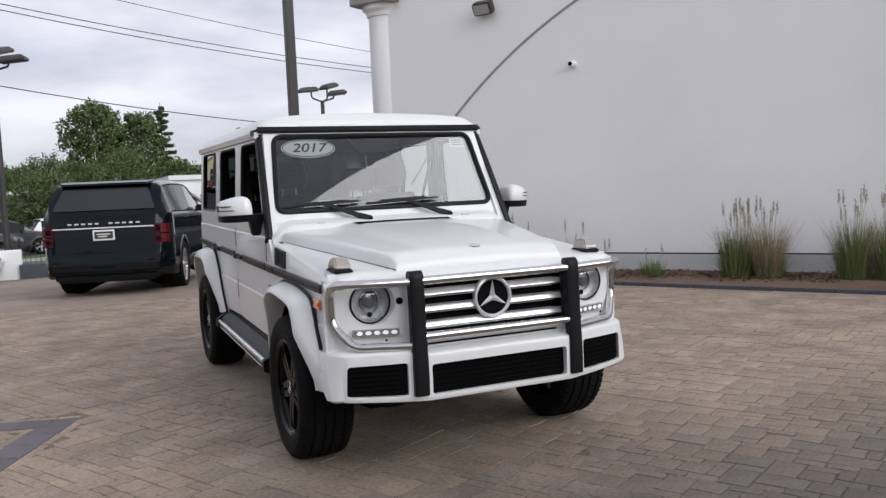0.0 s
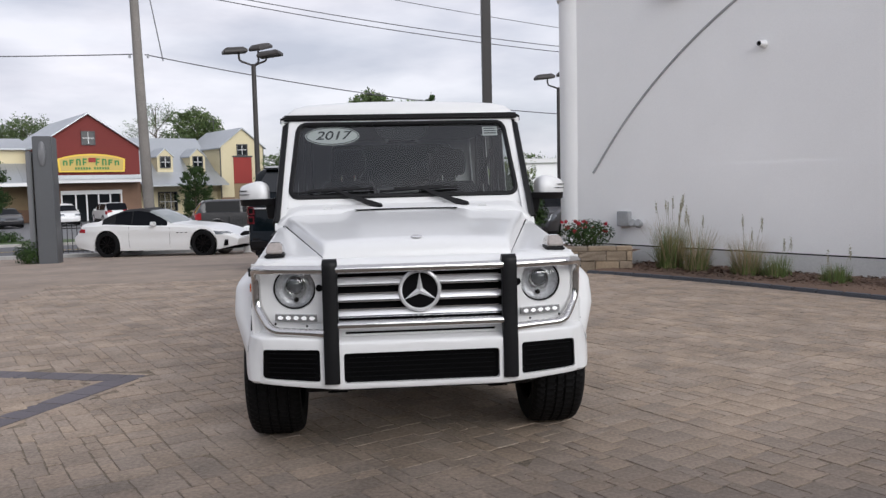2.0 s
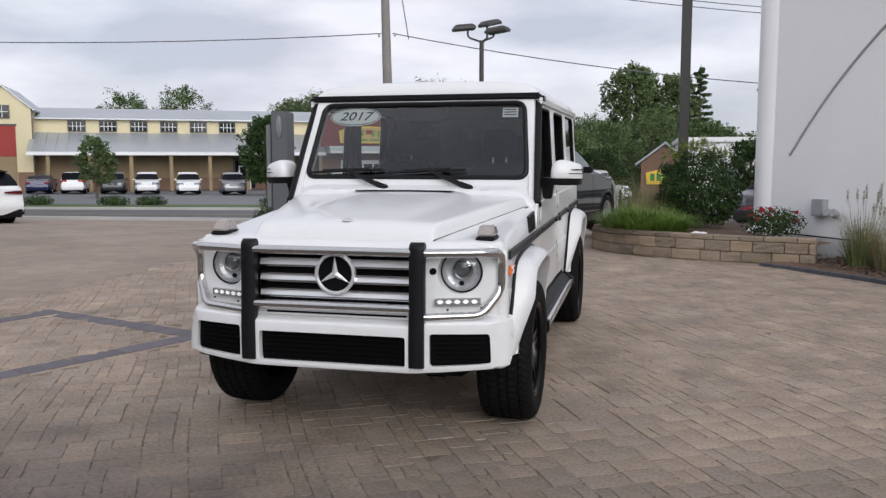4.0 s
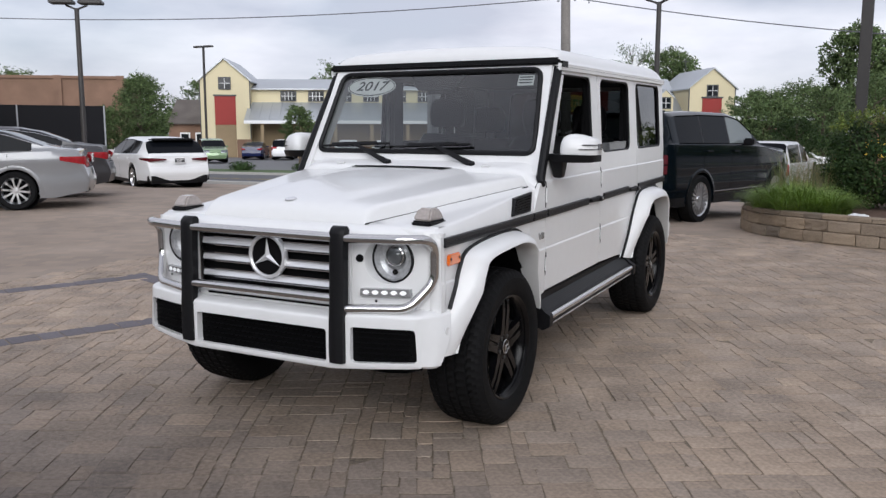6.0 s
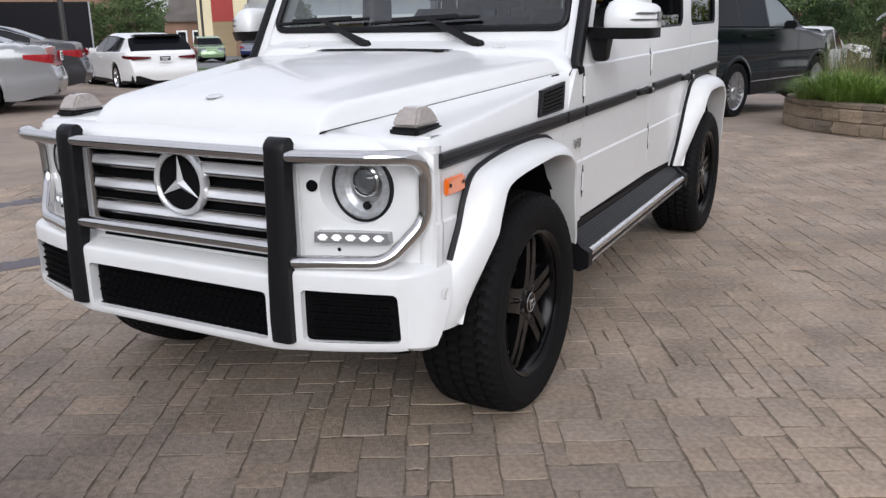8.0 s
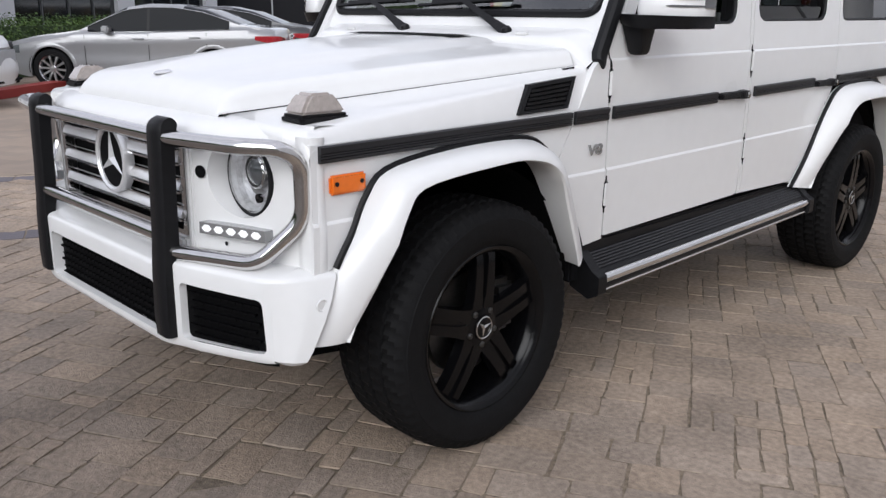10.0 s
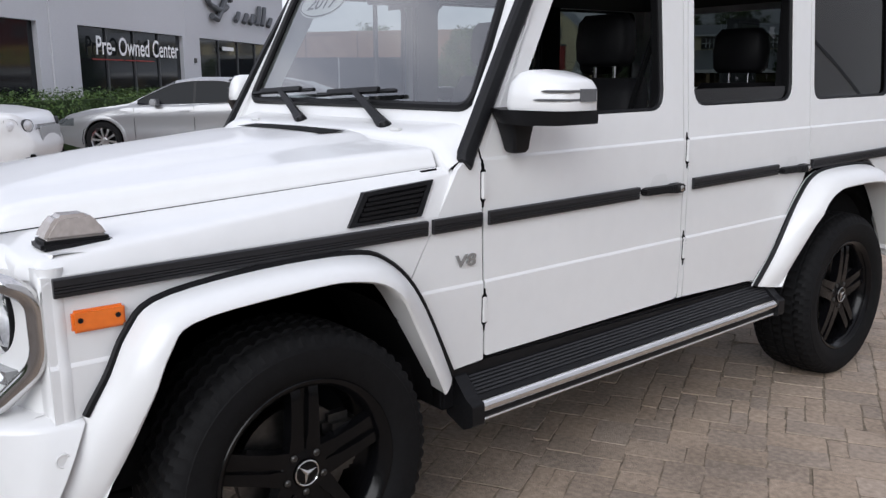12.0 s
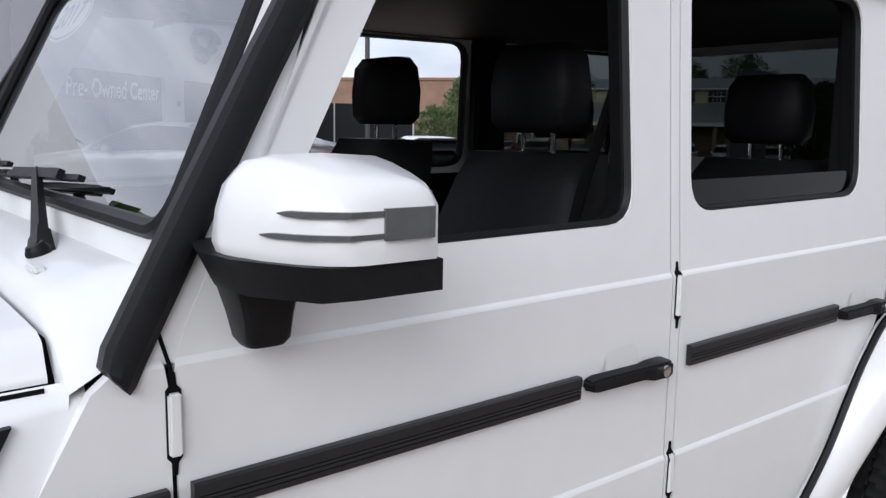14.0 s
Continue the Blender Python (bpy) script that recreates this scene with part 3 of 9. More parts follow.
    for y, z, w in ((0.590, 1.138, 0.030), (0.594, 1.146, 0.046), (0.606, 1.168, 0.054), (0.80, 1.515, 0.048), (0.955, 1.775, 0.044), (0.975, 1.805, 0.042)):
        xx = side_x(z)
        rows.append([(s * (xx - 0.022), y - w * 0.55, z + 0.010), (s * (xx + 0.000), y - w * 0.55, z + 0.012), (s * (xx + 0.012), y - w * 0.45, z + 0.009), (s * (xx + 0.018), y - w * 0.2, z + 0.002), (s * (xx + 0.018), y + w * 0.02, z - 0.008), (s * (xx + 0.010), y + w * 0.22, z - 0.014), (s * (xx - 0.005), y + w * 0.3, z - 0.016), (s * (xx - 0.022), y + w * 0.3, z - 0.016)])
    loft(bm, rows, closed=True, cap=True)
    gw_part("pillar_trim", bm, "trim_black", label="black pillar trim", angle=25)
    bm = bmesh.new()
    loft(bm, [[(s * (side_x(z) - 0.005), y, z), (s * (side_x(z) - 0.005), y + 0.13, z), (s * (side_x(z) - 0.06), y + 0.13, z), (s * (side_x(z) - 0.06), y, z)] for y, z in ((0.585, 1.15), (0.94, 1.79))], closed=True, cap=True)
    gw_part("screen_pillar", bm, "white_paint")
    # mirror
    bm = bmesh.new()
    rows = []
    for x, zt, cut in ((0.872, 1.350, 0.036), (0.878, 1.377, 0.016), (0.892, 1.397, 0.004), (0.918, 1.408, 0), (0.940, 1.409, 0), (0.975, 1.402, 0), (1.010, 1.392, 0.002), (1.038, 1.382, 0.006), (1.050, 1.372, 0.013), (1.055, 1.354, 0.024)):
        t = (x - 0.875) / 0.175
        yf = 0.668 + 0.070 * max(0.0, t) ** 2.2 + cut
        yr = 0.868 + 0.012 * t - cut * 0.5
        z0 = 1.294
        rows.append([(s * x, yr, z0), (s * x, yf + 0.006, z0), (s * x, yf, z0 + 0.016), (s * x, yf + 0.005, z0 + (zt - z0) * 0.50), (s * x, yf + 0.014, z0 + (zt - z0) * 0.76), (s * x, yf + 0.030, z0 + (zt - z0) * 0.93), (s * x, min(yf + 0.058, yr - 0.05), zt - 0.0015), (s * x, min(yf + 0.11, yr - 0.028), zt), (s * x, yr - 0.012, zt - 0.004), (s * x, yr, zt - 0.018)])
    loft(bm, rows, closed=True, cap=True)
    mr = gw_part("door_mirror", bm, "white_paint", label="white door mirror housing", angle=60)
    bm = bmesh.new()
    rows = []
    for x, yf, yr, z0, z1 in ((0.800, 0.690, 0.76, 1.268, 1.300), (0.835, 0.672, 0.80, 1.260, 1.299), (0.875, 0.662, 0.868, 1.255, 1.297), (0.95, 0.668, 0.876, 1.253, 1.296), (1.03, 0.715, 0.882, 1.253, 1.294), (1.050, 0.752, 0.882, 1.256, 1.292)):
        rows.append([(s * x, yf + 0.02, z0), (s * x, yf, z1), (s * x, yr, z1), (s * x, yr, z0)])
    loft(bm, rows, closed=True, cap=True)
    part("mirror_base", bm, "trim_black", mr, "black lower mirror shell")
    bm = bmesh.new()
    rows = []
    for z, x0, x1, y0, y1 in ((1.166, 0.838, 0.862, 0.736, 0.770), (1.169, 0.828, 0.872, 0.728, 0.778), (1.178, 0.822, 0.878, 0.722, 0.783), (1.21, 0.816, 0.882, 0.716, 0.786), (1.268, 0.806, 0.890, 0.700, 0.796)):
        rows.append([(s * x, y, q) for x, y, q in rounded([(x0, y0, z), (x1, y0, z), (x1, y1, z), (x0, y1, z)], 0.014, 3)])
    loft(bm, rows, closed=True, cap=True)
    part("mirror_stem", bm, "trim_black", mr, "black mirror stem")
    bm = bmesh.new()
    add_box(bm, s * 0.890, s * 1.030, 0.870, 0.883, 1.302, 1.372, 0.004)
    part("mirror_glass", bm, "chrome", mr, "mirror glass")
    for x0, z0, z1, h in ((1.000, 1.349, 1.348, 0.0065), (0.980, 1.325, 1.324, 0.006)):
        bm = bmesh.new()
        pts = []
        for j in range(9):
            x = x0 + (1.056 - x0) * j / 8
            pts.append((s * x, 0.6645 + 0.070 * ((x - 0.875) / 0.175) ** 2.2 + (0.004 if x < 1.03 else 0.004 + 0.014 * (x - 1.03) / 0.026), z0 + (z1 - z0) * j / 8))
        pts.append((s * 1.0565, 0.862, z1))
        loft(bm, [[(x, y - 0.003, z - h * g / 2), (x, y - 0.003, z + h * g / 2), (x - s * 0.008, y + 0.006, z + h * g / 2), (x - s * 0.008, y + 0.006, z - h * g / 2)] for (x, y, z), g in zip(pts, (0.2, 0.75) + (1.0,) * 8)], closed=True, cap=True)
        if z0 > 1.34:
            lens = bmesh.new()
            loft(lens, [[(s * x, y, 1.319), (s * x, y, 1.354), (s * (x - 0.014), y, 1.354), (s * (x - 0.014), y, 1.319)] for x, y in ((1.0585, 0.797), (1.0595, 0.803), (1.0595, 0.858), (1.0580, 0.864))], closed=True, cap=True)
            part("signal_end_lens", lens, "signal_grey", mr, "dark ribbed signal lens")
        part("mirror_signal", bm, "signal_grey", mr, "slim dark signal lens")

# windscreen
def on_screen(x, z, out=0.0):
    return (x, 0.690 + (z - 1.31) * 0.48 - out * 0.90, z + out * 0.43)


open_ring = rounded([(-0.728, 1.298), (-0.676, 1.772), (0.676, 1.772), (0.728, 1.298)], 0.06, 6)
outer_ring = [(-0.775, 1.235), (-0.735, 1.808), (0.735, 1.808), (0.775, 1.235)]
bm = bmesh.new()
fill(bm, [on_screen(x, z) for x, z in outer_ring], [[on_screen(x, z) for x, z in open_ring]])
thicken(bm, (0, 0.03, -0.012))
wf = gw_part("windscreen_frame", bm, "white_paint")
bm = bmesh.new()
add_tube(bm, [on_screen(x, z, 0.003) for x, z in open_ring], 0.0155, 8, closed=True)
part("screen_seal", bm, "trim_black", wf, "black windscreen seal")
bm = bmesh.new()
fill(bm, [on_screen(x, z, -0.004) for x, z in open_ring])
ws = part("windscreen", bm, "windshield", wf, "clear windscreen with stickers")
ws.visible_shadow = False
# year oval on the glass
bm = bmesh.new()
oc = (-0.458, 1.700)
bm.faces.new([bm.verts.new(on_screen(oc[0] + 0.178 * math.cos(t), oc[1] + 0.062 * math.sin(t), -0.012)) for t in [2 * math.pi * k / 40 for k in range(40)]])
part("year_oval", bm, "sticker", wf, "white oval year sticker")
bm = bmesh.new()
ring = lambda a, b, o: [on_screen(oc[0] + a * math.cos(t), oc[1] + b * math.sin(t), o) for t in [2 * math.pi * k / 40 for k in range(40)]]
fill(bm, ring(0.172, 0.057, -0.010), [ring(0.166, 0.052, -0.010)])
part("oval_line", bm, "ink", wf)
scr = Matrix.Translation(on_screen(oc[0], oc[1], -0.0095)) @ Matrix.Rotation(math.atan2(1, 0.48), 4, "X")
lettering("2017", 0.088, scr, "ink", wf, "year_number", shear=0.25, bold=0.001, squeeze=1.25)
bm = bmesh.new()
sc = (0.588, 1.716)
fill(bm, [on_screen(sc[0] + a * 0.050, sc[1] + b * 0.030, -0.012) for a, b in ((-1, -1), (1, -1), (1, 1), (-1, 1))])
part("stock_sticker", bm, "sticker", wf, "white stock sticker with dark bars")
for k in range(3):
    bm = bmesh.new()
    fill(bm, [on_screen(sc[0] + a * 0.040, sc[1] + 0.018 - 0.016 * k + b * 0.0035, -0.010) for a, b in ((-1, -1), (1, -1), (1, 1), (-1, 1))])
    part("printed_bar", bm, "ink", wf)

# cowl panel under the windscreen
bm = bmesh.new()
rows = []
for y, zc, ze in ((0.534, 1.172, 1.085), (0.537, 1.205, 1.128), (0.576, 1.226, 1.150), (0.645, 1.246, 1.185), (0.665, 1.252, 1.23)):
    rows.append([(x, y, zc if abs(x) < 0.66 else zc + (ze - zc) * ((abs(x) - 0.66) / 0.135) ** 1.6) for x in [-0.795 + 1.59 * i / 24 for i in range(25)]])
loft(bm, rows)
gw_part("cowl_panel", bm, "white_paint", angle=60)


# bonnet
HOOD_Y = [-0.618, -0.612, -0.600, -0.575, -0.545, -0.50, -0.42, -0.30, -0.15, 0.0, 0.15, 0.30, 0.40, 0.48, 0.525]
HOOD_Z = [(-0.618, 1.033), (-0.612, 1.056), (-0.600, 1.072), (-0.575, 1.094), (-0.545, 1.106), (-0.50, 1.115), (0.0, 1.162), (0.40, 1.194), (0.525, 1.202)]


def hood_z(x, y):
    t = (y + 0.618) / 1.143
    half = 0.462 + 0.288 * t
    seam = 1.033 + 0.106 * t
    top = lerp_table(HOOD_Z, y)
    u = abs(x) / half
    dome_w = 0.25 + 0.10 * t
    rise = 0.022 * min(1.0, max(0.0, (y + 0.50) / 0.25))
    d = max(0.0, min(1.0, (dome_w + 0.06 - abs(x)) / 0.085))
    z = top - 0.016 * u ** 2 + rise * d * d * (3 - 2 * d)
    if u > 0.945:
        k = min(1.0, (u - 0.945) / 0.055)
        z = z + (seam - z) * (0.30 * k + 0.70 * max(0.0, (k - 0.55) / 0.45))
    return max(z, seam) if y > -0.61 else min(z, 1.026 + (y + 0.618) * 4.0)


bm = bmesh.new()
cols = [-1, -0.9985, -0.985, -0.975, -0.96, -0.945, -0.90, -0.82, -0.74, -0.66, -0.6, -0.54, -0.48, -0.36, -0.2, 0]
cols = cols + [-c for c in reversed(cols[:-1])]
rows = []
for y in HOOD_Y:
    t = (y + 0.618) / 1.143
    half = 0.462 + 0.288 * t
    rows.append([(c * half, y, hood_z(c * half, y)) for c in cols])
loft(bm, rows)
thicken(bm, (0, 0, -0.006))
hood = gw_part("bonnet", bm, "white_paint", angle=45)
bm = bmesh.new()
loft(bm, [[(x, 0.512, hood_z(x, 0.512) - 0.012), (x, 0.545, hood_z(x, 0.52) - 0.012)] for x in [-0.75 + 0.05 * i for i in range(31)]])
gw_part("bonnet_seam", bm, "matte_black", label="dark gap behind the bonnet")
bm = bmesh.new()
add_lathe(bm, [(0.028, 0), (0.028, 0.003), (0.020, 0.006), (0, 0.007)], Matrix.Translation((0, -0.535, 1.109)) @ Matrix.Rotation(radians(8), 4, "X"), 24)
part("bonnet_badge", bm, "satin", hood, "small round grey badge")
bm = bmesh.new()
rows = []
for y in (0.405, 0.43, 0.46, 0.492):
    half = 0.30 + 0.25 * (y - 0.405)
    rows.append([(half * (i / 8 - 1), y, hood_z(half * (i / 8 - 1), y) + 0.0025) for i in range(17)])
loft(bm, rows)
part("bonnet_vent", bm, "mesh_black", hood, "black air intake mesh")
for xx in (-0.52, 0.52):
    bm = bmesh.new()
    add_box(bm, xx * 0.93 - 0.028, xx * 0.93 + 0.028, 0.566, 0.586, 1.222, 1.234, 0.004)
    gw_part("cowl_rest", bm, "recess")

# roof with gutter
SEC = [(0.760, 1.776), (0.790, 1.784), (0.792, 1.800), (0.772, 1.806), (0.762, 1.826), (0.742, 1.862), (0.70, 1.892), (0.62, 1.908), (0.45, 1.920), (0.22, 1.927), (0.0, 1.929)]
SEC = [(-x, z) for x, z in SEC] + [(x, z) for x, z in reversed(SEC[:-1])]
bm = bmesh.new()
rows = []
for y, k in ((0.925, 0.16), (0.928, 0.45), (0.945, 0.72), (0.98, 0.90), (1.05, 0.98), (1.3, 1.0), (2.0, 1.0), (2.8, 1.0), (3.30, 0.97), (3.37, 0.80), (3.39, 0.3)):
    rows.append([(x, y, 1.800 + (z - 1.800) * (k if z > 1.80 else 1) - (0.0 if z > 1.80 else 0)) for x, z in SEC])
vs = loft(bm, rows)
thicken(bm, (0, 0, -0.02))
roof = gw_part("roof", raked(bm), "white_paint", angle=50)
bm = bmesh.new()
add_box(bm, -0.782, 0.782, 0.902, 0.940, 1.796, 1.836, 0.012)
gw_part("front_gutter", bm, "trim_black", label="black rain gutter over the windscreen")
for s in (1, -1):
    bm = bmesh.new()
    add_beam(bm, (s * 0.782, 0.93, 1.800), (s * 0.782, 1.02, 1.801), 0.03, 0.035)
    gw_part("gutter_end", bm, "trim_black")
bm = bmesh.new()
add_box(bm, -0.735, 0.735, 0.95, 3.33, 1.752, 1.768, 0.0)
gw_part("headliner", raked(bm), "leather", label="dark headliner")
for xx in (0.56,):
    bm = bmesh.new()
    add_lathe(bm, [(0.020, 0), (0.018, 0.03), (0.008, 0.055), (0, 0.058)], Matrix.Translation((xx, 3.31, 1.945)), 10)
    part("roof_aerial_base", bm, "white_paint", roof)

# nose: slam panel, lamp panels, grille
bm = bmesh.new()
rows = []
for y, z in ((-0.500, 1.014), (-0.585, 1.021), (-0.625, 1.021), (-0.668, 1.012), (-0.694, 0.992), (-0.698, 0.965)):
    rows.append([(x, y + (0.124 if y < -0.65 else 0.085) * max(0, (abs(x) - 0.42) / 0.36) ** 1.3, z) for x in [-0.785 + 1.57 * i / 32 for i in range(33)]])
loft(bm, rows)
gw_part("nose_panel", bm, "white_paint", angle=50)
bm = bmesh.new()
add_box(bm, -0.460, 0.460, -0.6145, -0.600, 1.018, 1.030)
gw_part("bonnet_seam", bm, "matte_black", label="dark bonnet shut line")
for s in (1, -1):
    bm = bmesh.new()
    add_beam(bm, (s * 0.4655, -0.612, 1.0125), (s * 0.7565, 0.520, 1.1235), 0.012, 0.014)
    gw_part("bonnet_seam", bm, "matte_black", label="dark bonnet shut line")


def circle2(cx, cz, r, n=40):
    return [(cx + r * math.cos(2 * math.pi * k / n), cz + r * math.sin(2 * math.pi * k / n)) for k in range(n)]


LAMP_FACE = [(0.43, -0.694), (0.47, -0.688), (0.50, -0.676), (0.53, -0.664), (0.56, -0.652), (0.59, -0.642), (0.62, -0.634), (0.66, -0.624), (0.70, -0.612), (0.74, -0.598), (0.80, -0.570)]
for s in (1, -1):
    bm = bmesh.new()
    o = rounded([(0.435, 0.640), (0.435, 0.985), (0.795, 0.985), (0.795, 0.640)], 0.004)
    yy = lambda x: lerp_table(LAMP_FACE, x)
    hole = circle2(0.602, 0.880, 0.104)
    fill(bm, [(s * x, 0, z) for x, z in o], [[(s * x, 0, z) for x, z in hole]])
    for x, _ in LAMP_FACE[1:-1]:
        bmesh.ops.bisect_plane(bm, geom=bm.verts[:] + bm.edges[:] + bm.faces[:], plane_co=(s * x, 0, 0), plane_no=(1, 0, 0))
    for v in bm.verts:
        v.co.y = yy(abs(v.co.x))
    thicken(bm, (0, 0.012, 0))
    loft(bm, [[(s * x, min(yy(x), -0.608) + 0.002, z), (s * (0.602 + (x - 0.602) * 0.97), -0.606, 0.880 + (z - 0.880) * 0.97)] for x, z in hole + hole[:1]])
    lp = gw_part("lamp_panel", bm, "white_paint")
    # round corner
    bm = bmesh.new()
    loft(bm, [[(s * 0.770, -0.586, z), (s * 0.788, -0.578, z), (s * (side_x(z) - 0.013), -0.576, z), (s * (side_x(z) - 0.004), -0.567, z), (s * (side_x(z) + 0.0015), -0.553, z), (s * (side_x(z) + 0.0012), -0.535, z)] for z in (0.640, 0.72, 0.778, 0.792, 0.86, 0.94, 0.998)])
    thicken(bm, (-s * 0.008, 0.008, 0))
    part("corner_panel", bm, "white_paint", lp, angle=80)
    face = Matrix.Translation((s * 0.602, -0.612, 0.880)) @ Matrix.Rotation(math.pi / 2, 4, "X")
    bm = bmesh.new()
    add_lathe(bm, [(0.102, -0.004), (0.102, 0.007), (0.099, 0.009), (0.0945, 0.008), (0.0935, -0.004)], face, 40)
    part("headlamp_bezel", bm, "trim_black", lp, "dark headlamp ring")
    bm = bmesh.new()
    add_lathe(bm, [(0.0935, 0.003), (0.091, -0.004), (0.082, -0.024), (0.066, -0.034), (0.058, -0.032), (0.052, -0.022), (0.050, -0.05), (0, -0.055)], face, 40)
    hl = part("headlamp_reflector", bm, "reflector", lp, "chrome headlamp reflector")
    bm = bmesh.new()
    add_lathe(bm, [(0.046, -0.03), (0.046, -0.014), (0.040, -0.010), (0.038, -0.018)], face @ Matrix.Translation((0, 0.012, 0)), 28)
    part("projector_ring", bm, "steel", lp)
    bm = bmesh.new()
    add_lathe(bm, [(0.038, -0.022), (0.034, -0.012), (0.022, -0.004), (0.010, -0.001), (0, 0)], face @ Matrix.Translation((0, 0.012, 0)), 24)
    part("projector_lens", bm, material("projector_lens_glass", (0.10, 0.105, 0.11), 0.05, coat=1, vary=0), lp)
    bm = bmesh.new()
    add_lathe(bm, [(0.012, -0.03), (0.012, -0.02), (0, -0.015)], face @ Matrix.Translation((-s * 0.004, -0.060, 0)), 14)
    part("parking_bulb", bm, "matte_black", lp)
    bm = bmesh.new()
    add_lathe(bm, [(0.092, 0.004), (0.085, 0.014), (0.06, 0.024), (0.03, 0.029), (0, 0.030)], face, 36)
    gl_ = part("headlamp_glass", bm, "lens_clear", lp, "domed clear headlamp glass")
    gl_.visible_shadow = False
    # LED bar
    bm = bmesh.new()
    along = lambda x, out: lerp_table([(0.48, -0.712), (0.71, -0.634)], x) - out
    prism(bm, [(s * 0.493, along(0.493, 0), 0.727), (s * 0.699, along(0.699, 0), 0.727), (s * 0.697, along(0.697, 0), 0.758), (s * 0.495, along(0.495, 0), 0.758)], (0, 0.055, 0))
    lb = part("led_bar", bm, "sign_bar_pale", lp, "slim daytime LED bar")
    for k in range(5):
        bm = bmesh.new()
        x0, x1 = 0.503 + 0.0385 * k, 0.533 + 0.0385 * k
        prism(bm, [(s * x, along(x, 0.002), z) for x, z in ((x0, 0.743), (x0 + 0.009, 0.734), (x1 - 0.009, 0.734), (x1, 0.743), (x1 - 0.009, 0.752), (x0 + 0.009, 0.752))], (0, 0.004, 0))
        part("led", bm, "led", lb)
    for zz, xx in ((0.708, 0.70), (0.70, 0.545)):
        bm = bmesh.new()
        add_lathe(bm, [(0.006, 0), (0.006, 0.002), (0, 0.003)], Matrix.Translation((s * xx, lerp_table(LAMP_FACE, xx) - 0.001, zz)) @ Matrix.Rotation(math.pi / 2, 4, "X"), 8)
        part("screw", bm, "trim_black", lp)
    bm = bmesh.new()
    add_lathe(bm, [(0.017, 0), (0.017, 0.003), (0.013, 0.004), (0, 0.002)], Matrix.Translation((s * 0.480, -0.686, 0.886)) @ Matrix.Rotation(-s * radians(-18), 4, "Z") @ Matrix.Rotation(math.pi / 2, 4, "X"), 18)
    part("lamp_plug", bm, "matte_black", lp, "round black plug")
    # vertical trim between lamp panel and grille
    bm = bmesh.new()
    add_box(bm, s * 0.422, s * 0.446, -0.703, -0.655, 0.655, 0.985, 0.006)
    part("lamp_panel_edge", bm, "white_paint", lp)

bm = bmesh.new()
o = rounded([(-0.42, 0.700), (-0.42, 0.978), (0.42, 0.978), (0.42, 0.700)], 0.012)
i_ = rounded([(-0.398, 0.716), (-0.398, 0.962), (0.398, 0.962), (0.398, 0.716)], 0.012)
fill(bm, [(x, -0.702, z) for x, z in o], [[(x, -0.702, z) for x, z in i_]])
thicken(bm, (0, 0.03, 0))
grille = gw_part("grille", bm, "steel", label="bright grille frame with three louvres")
bm = bmesh.new()
add_box(bm, -0.415, 0.415, -0.664, -0.656, 0.700, 0.975)
part("grille_back", bm, "matte_black", grille, "black grille mesh")
for k in range(3):
    z = 0.762 + 0.076 * k
    bm = bmesh.new()
    rows = []
    for x in (-0.396, 0.396):
        rows.append([(x, -0.680, z - 0.013), (x, -0.704, z - 0.016), (x, -0.709, z - 0.012), (x, -0.703, z + 0.004), (x, -0.694, z + 0.013), (x, -0.676, z + 0.016)])
    loft(bm, rows, closed=True, cap=True)
    part("louvre", bm, "satin", grille, "bright grille louvre", angle=30)
    for dz in (-0.020, 0.019):
        bm = bmesh.new()
        add_beam(bm, (-0.396, -0.704, z + dz), (0.396, -0.704, z + dz), 0.012, 0.0045)
        part("louvre_edge", bm, "chrome", grille)
em = Matrix.Translation((0, -0.712, 0.864)) @ Matrix.Rotation(math.pi / 2, 4, "X")
bm = bmesh.new()
add_lathe(bm, [(0.100, -0.02), (0.104, 0.004), (0.101, 0.012), (0.092, 0.014), (0.086, 0.008), (0.085, 0.0)], em, 48)
part("emblem_ring", bm, "satin", grille, "chrome emblem ring")
bm = bmesh.new()
add_lathe(bm, [(0.087, -0.01), (0.087, 0.003), (0, 0.003)], em, 40)
part("emblem_disc", bm, "matte_black", grille, "black emblem disc")


def star_blades(bm, m, r, w, h):
    for k in range(3):
        t = math.pi / 2 + k * 2 * math.pi / 3
        tip = Vector((r * math.cos(t), r * math.sin(t), h * 0.35))
        a, b = t + math.pi / 3, t - math.pi / 3
        va, vb = Vector((w * math.cos(a), w * math.sin(a), 0)), Vector((w * math.cos(b), w * math.sin(b), 0))
        top = Vector((0, 0, h))
        p = [bm.verts.new(m @ q) for q in (tip, va, vb, top)]
        bm.faces.new((p[0], p[1], p[3]))
        bm.faces.new((p[0], p[3], p[2]))


bm = bmesh.new()
star_blades(bm, em @ Matrix.Translation((0, 0, 0.003)), 0.088, 0.017, 0.012)
part("emblem_blades", bm, "satin", grille, "three-bladed chrome emblem", smooth=False)

# front bumper
BUMP_Y = [(0.37, -0.776), (0.43, -0.776), (0.48, -0.771), (0.55, -0.756), (0.70, -0.713), (0.755, -0.692), (0.775, -0.676), (0.79, -0.660), (0.805, -0.635), (0.828, -0.585), (0.845, -0.50)]
BUMP_XS = [0, 0.1, 0.2, 0.30, 0.385, 0.425, 0.47, 0.55, 0.65, 0.72, 0.755, 0.775]
BUMP_CORNER = [0.775, 0.79, 0.803, 0.814, 0.823, 0.830, 0.836, 0.841, 0.845]


def bump_y(x):
    return lerp_table(BUMP_Y, abs(x))


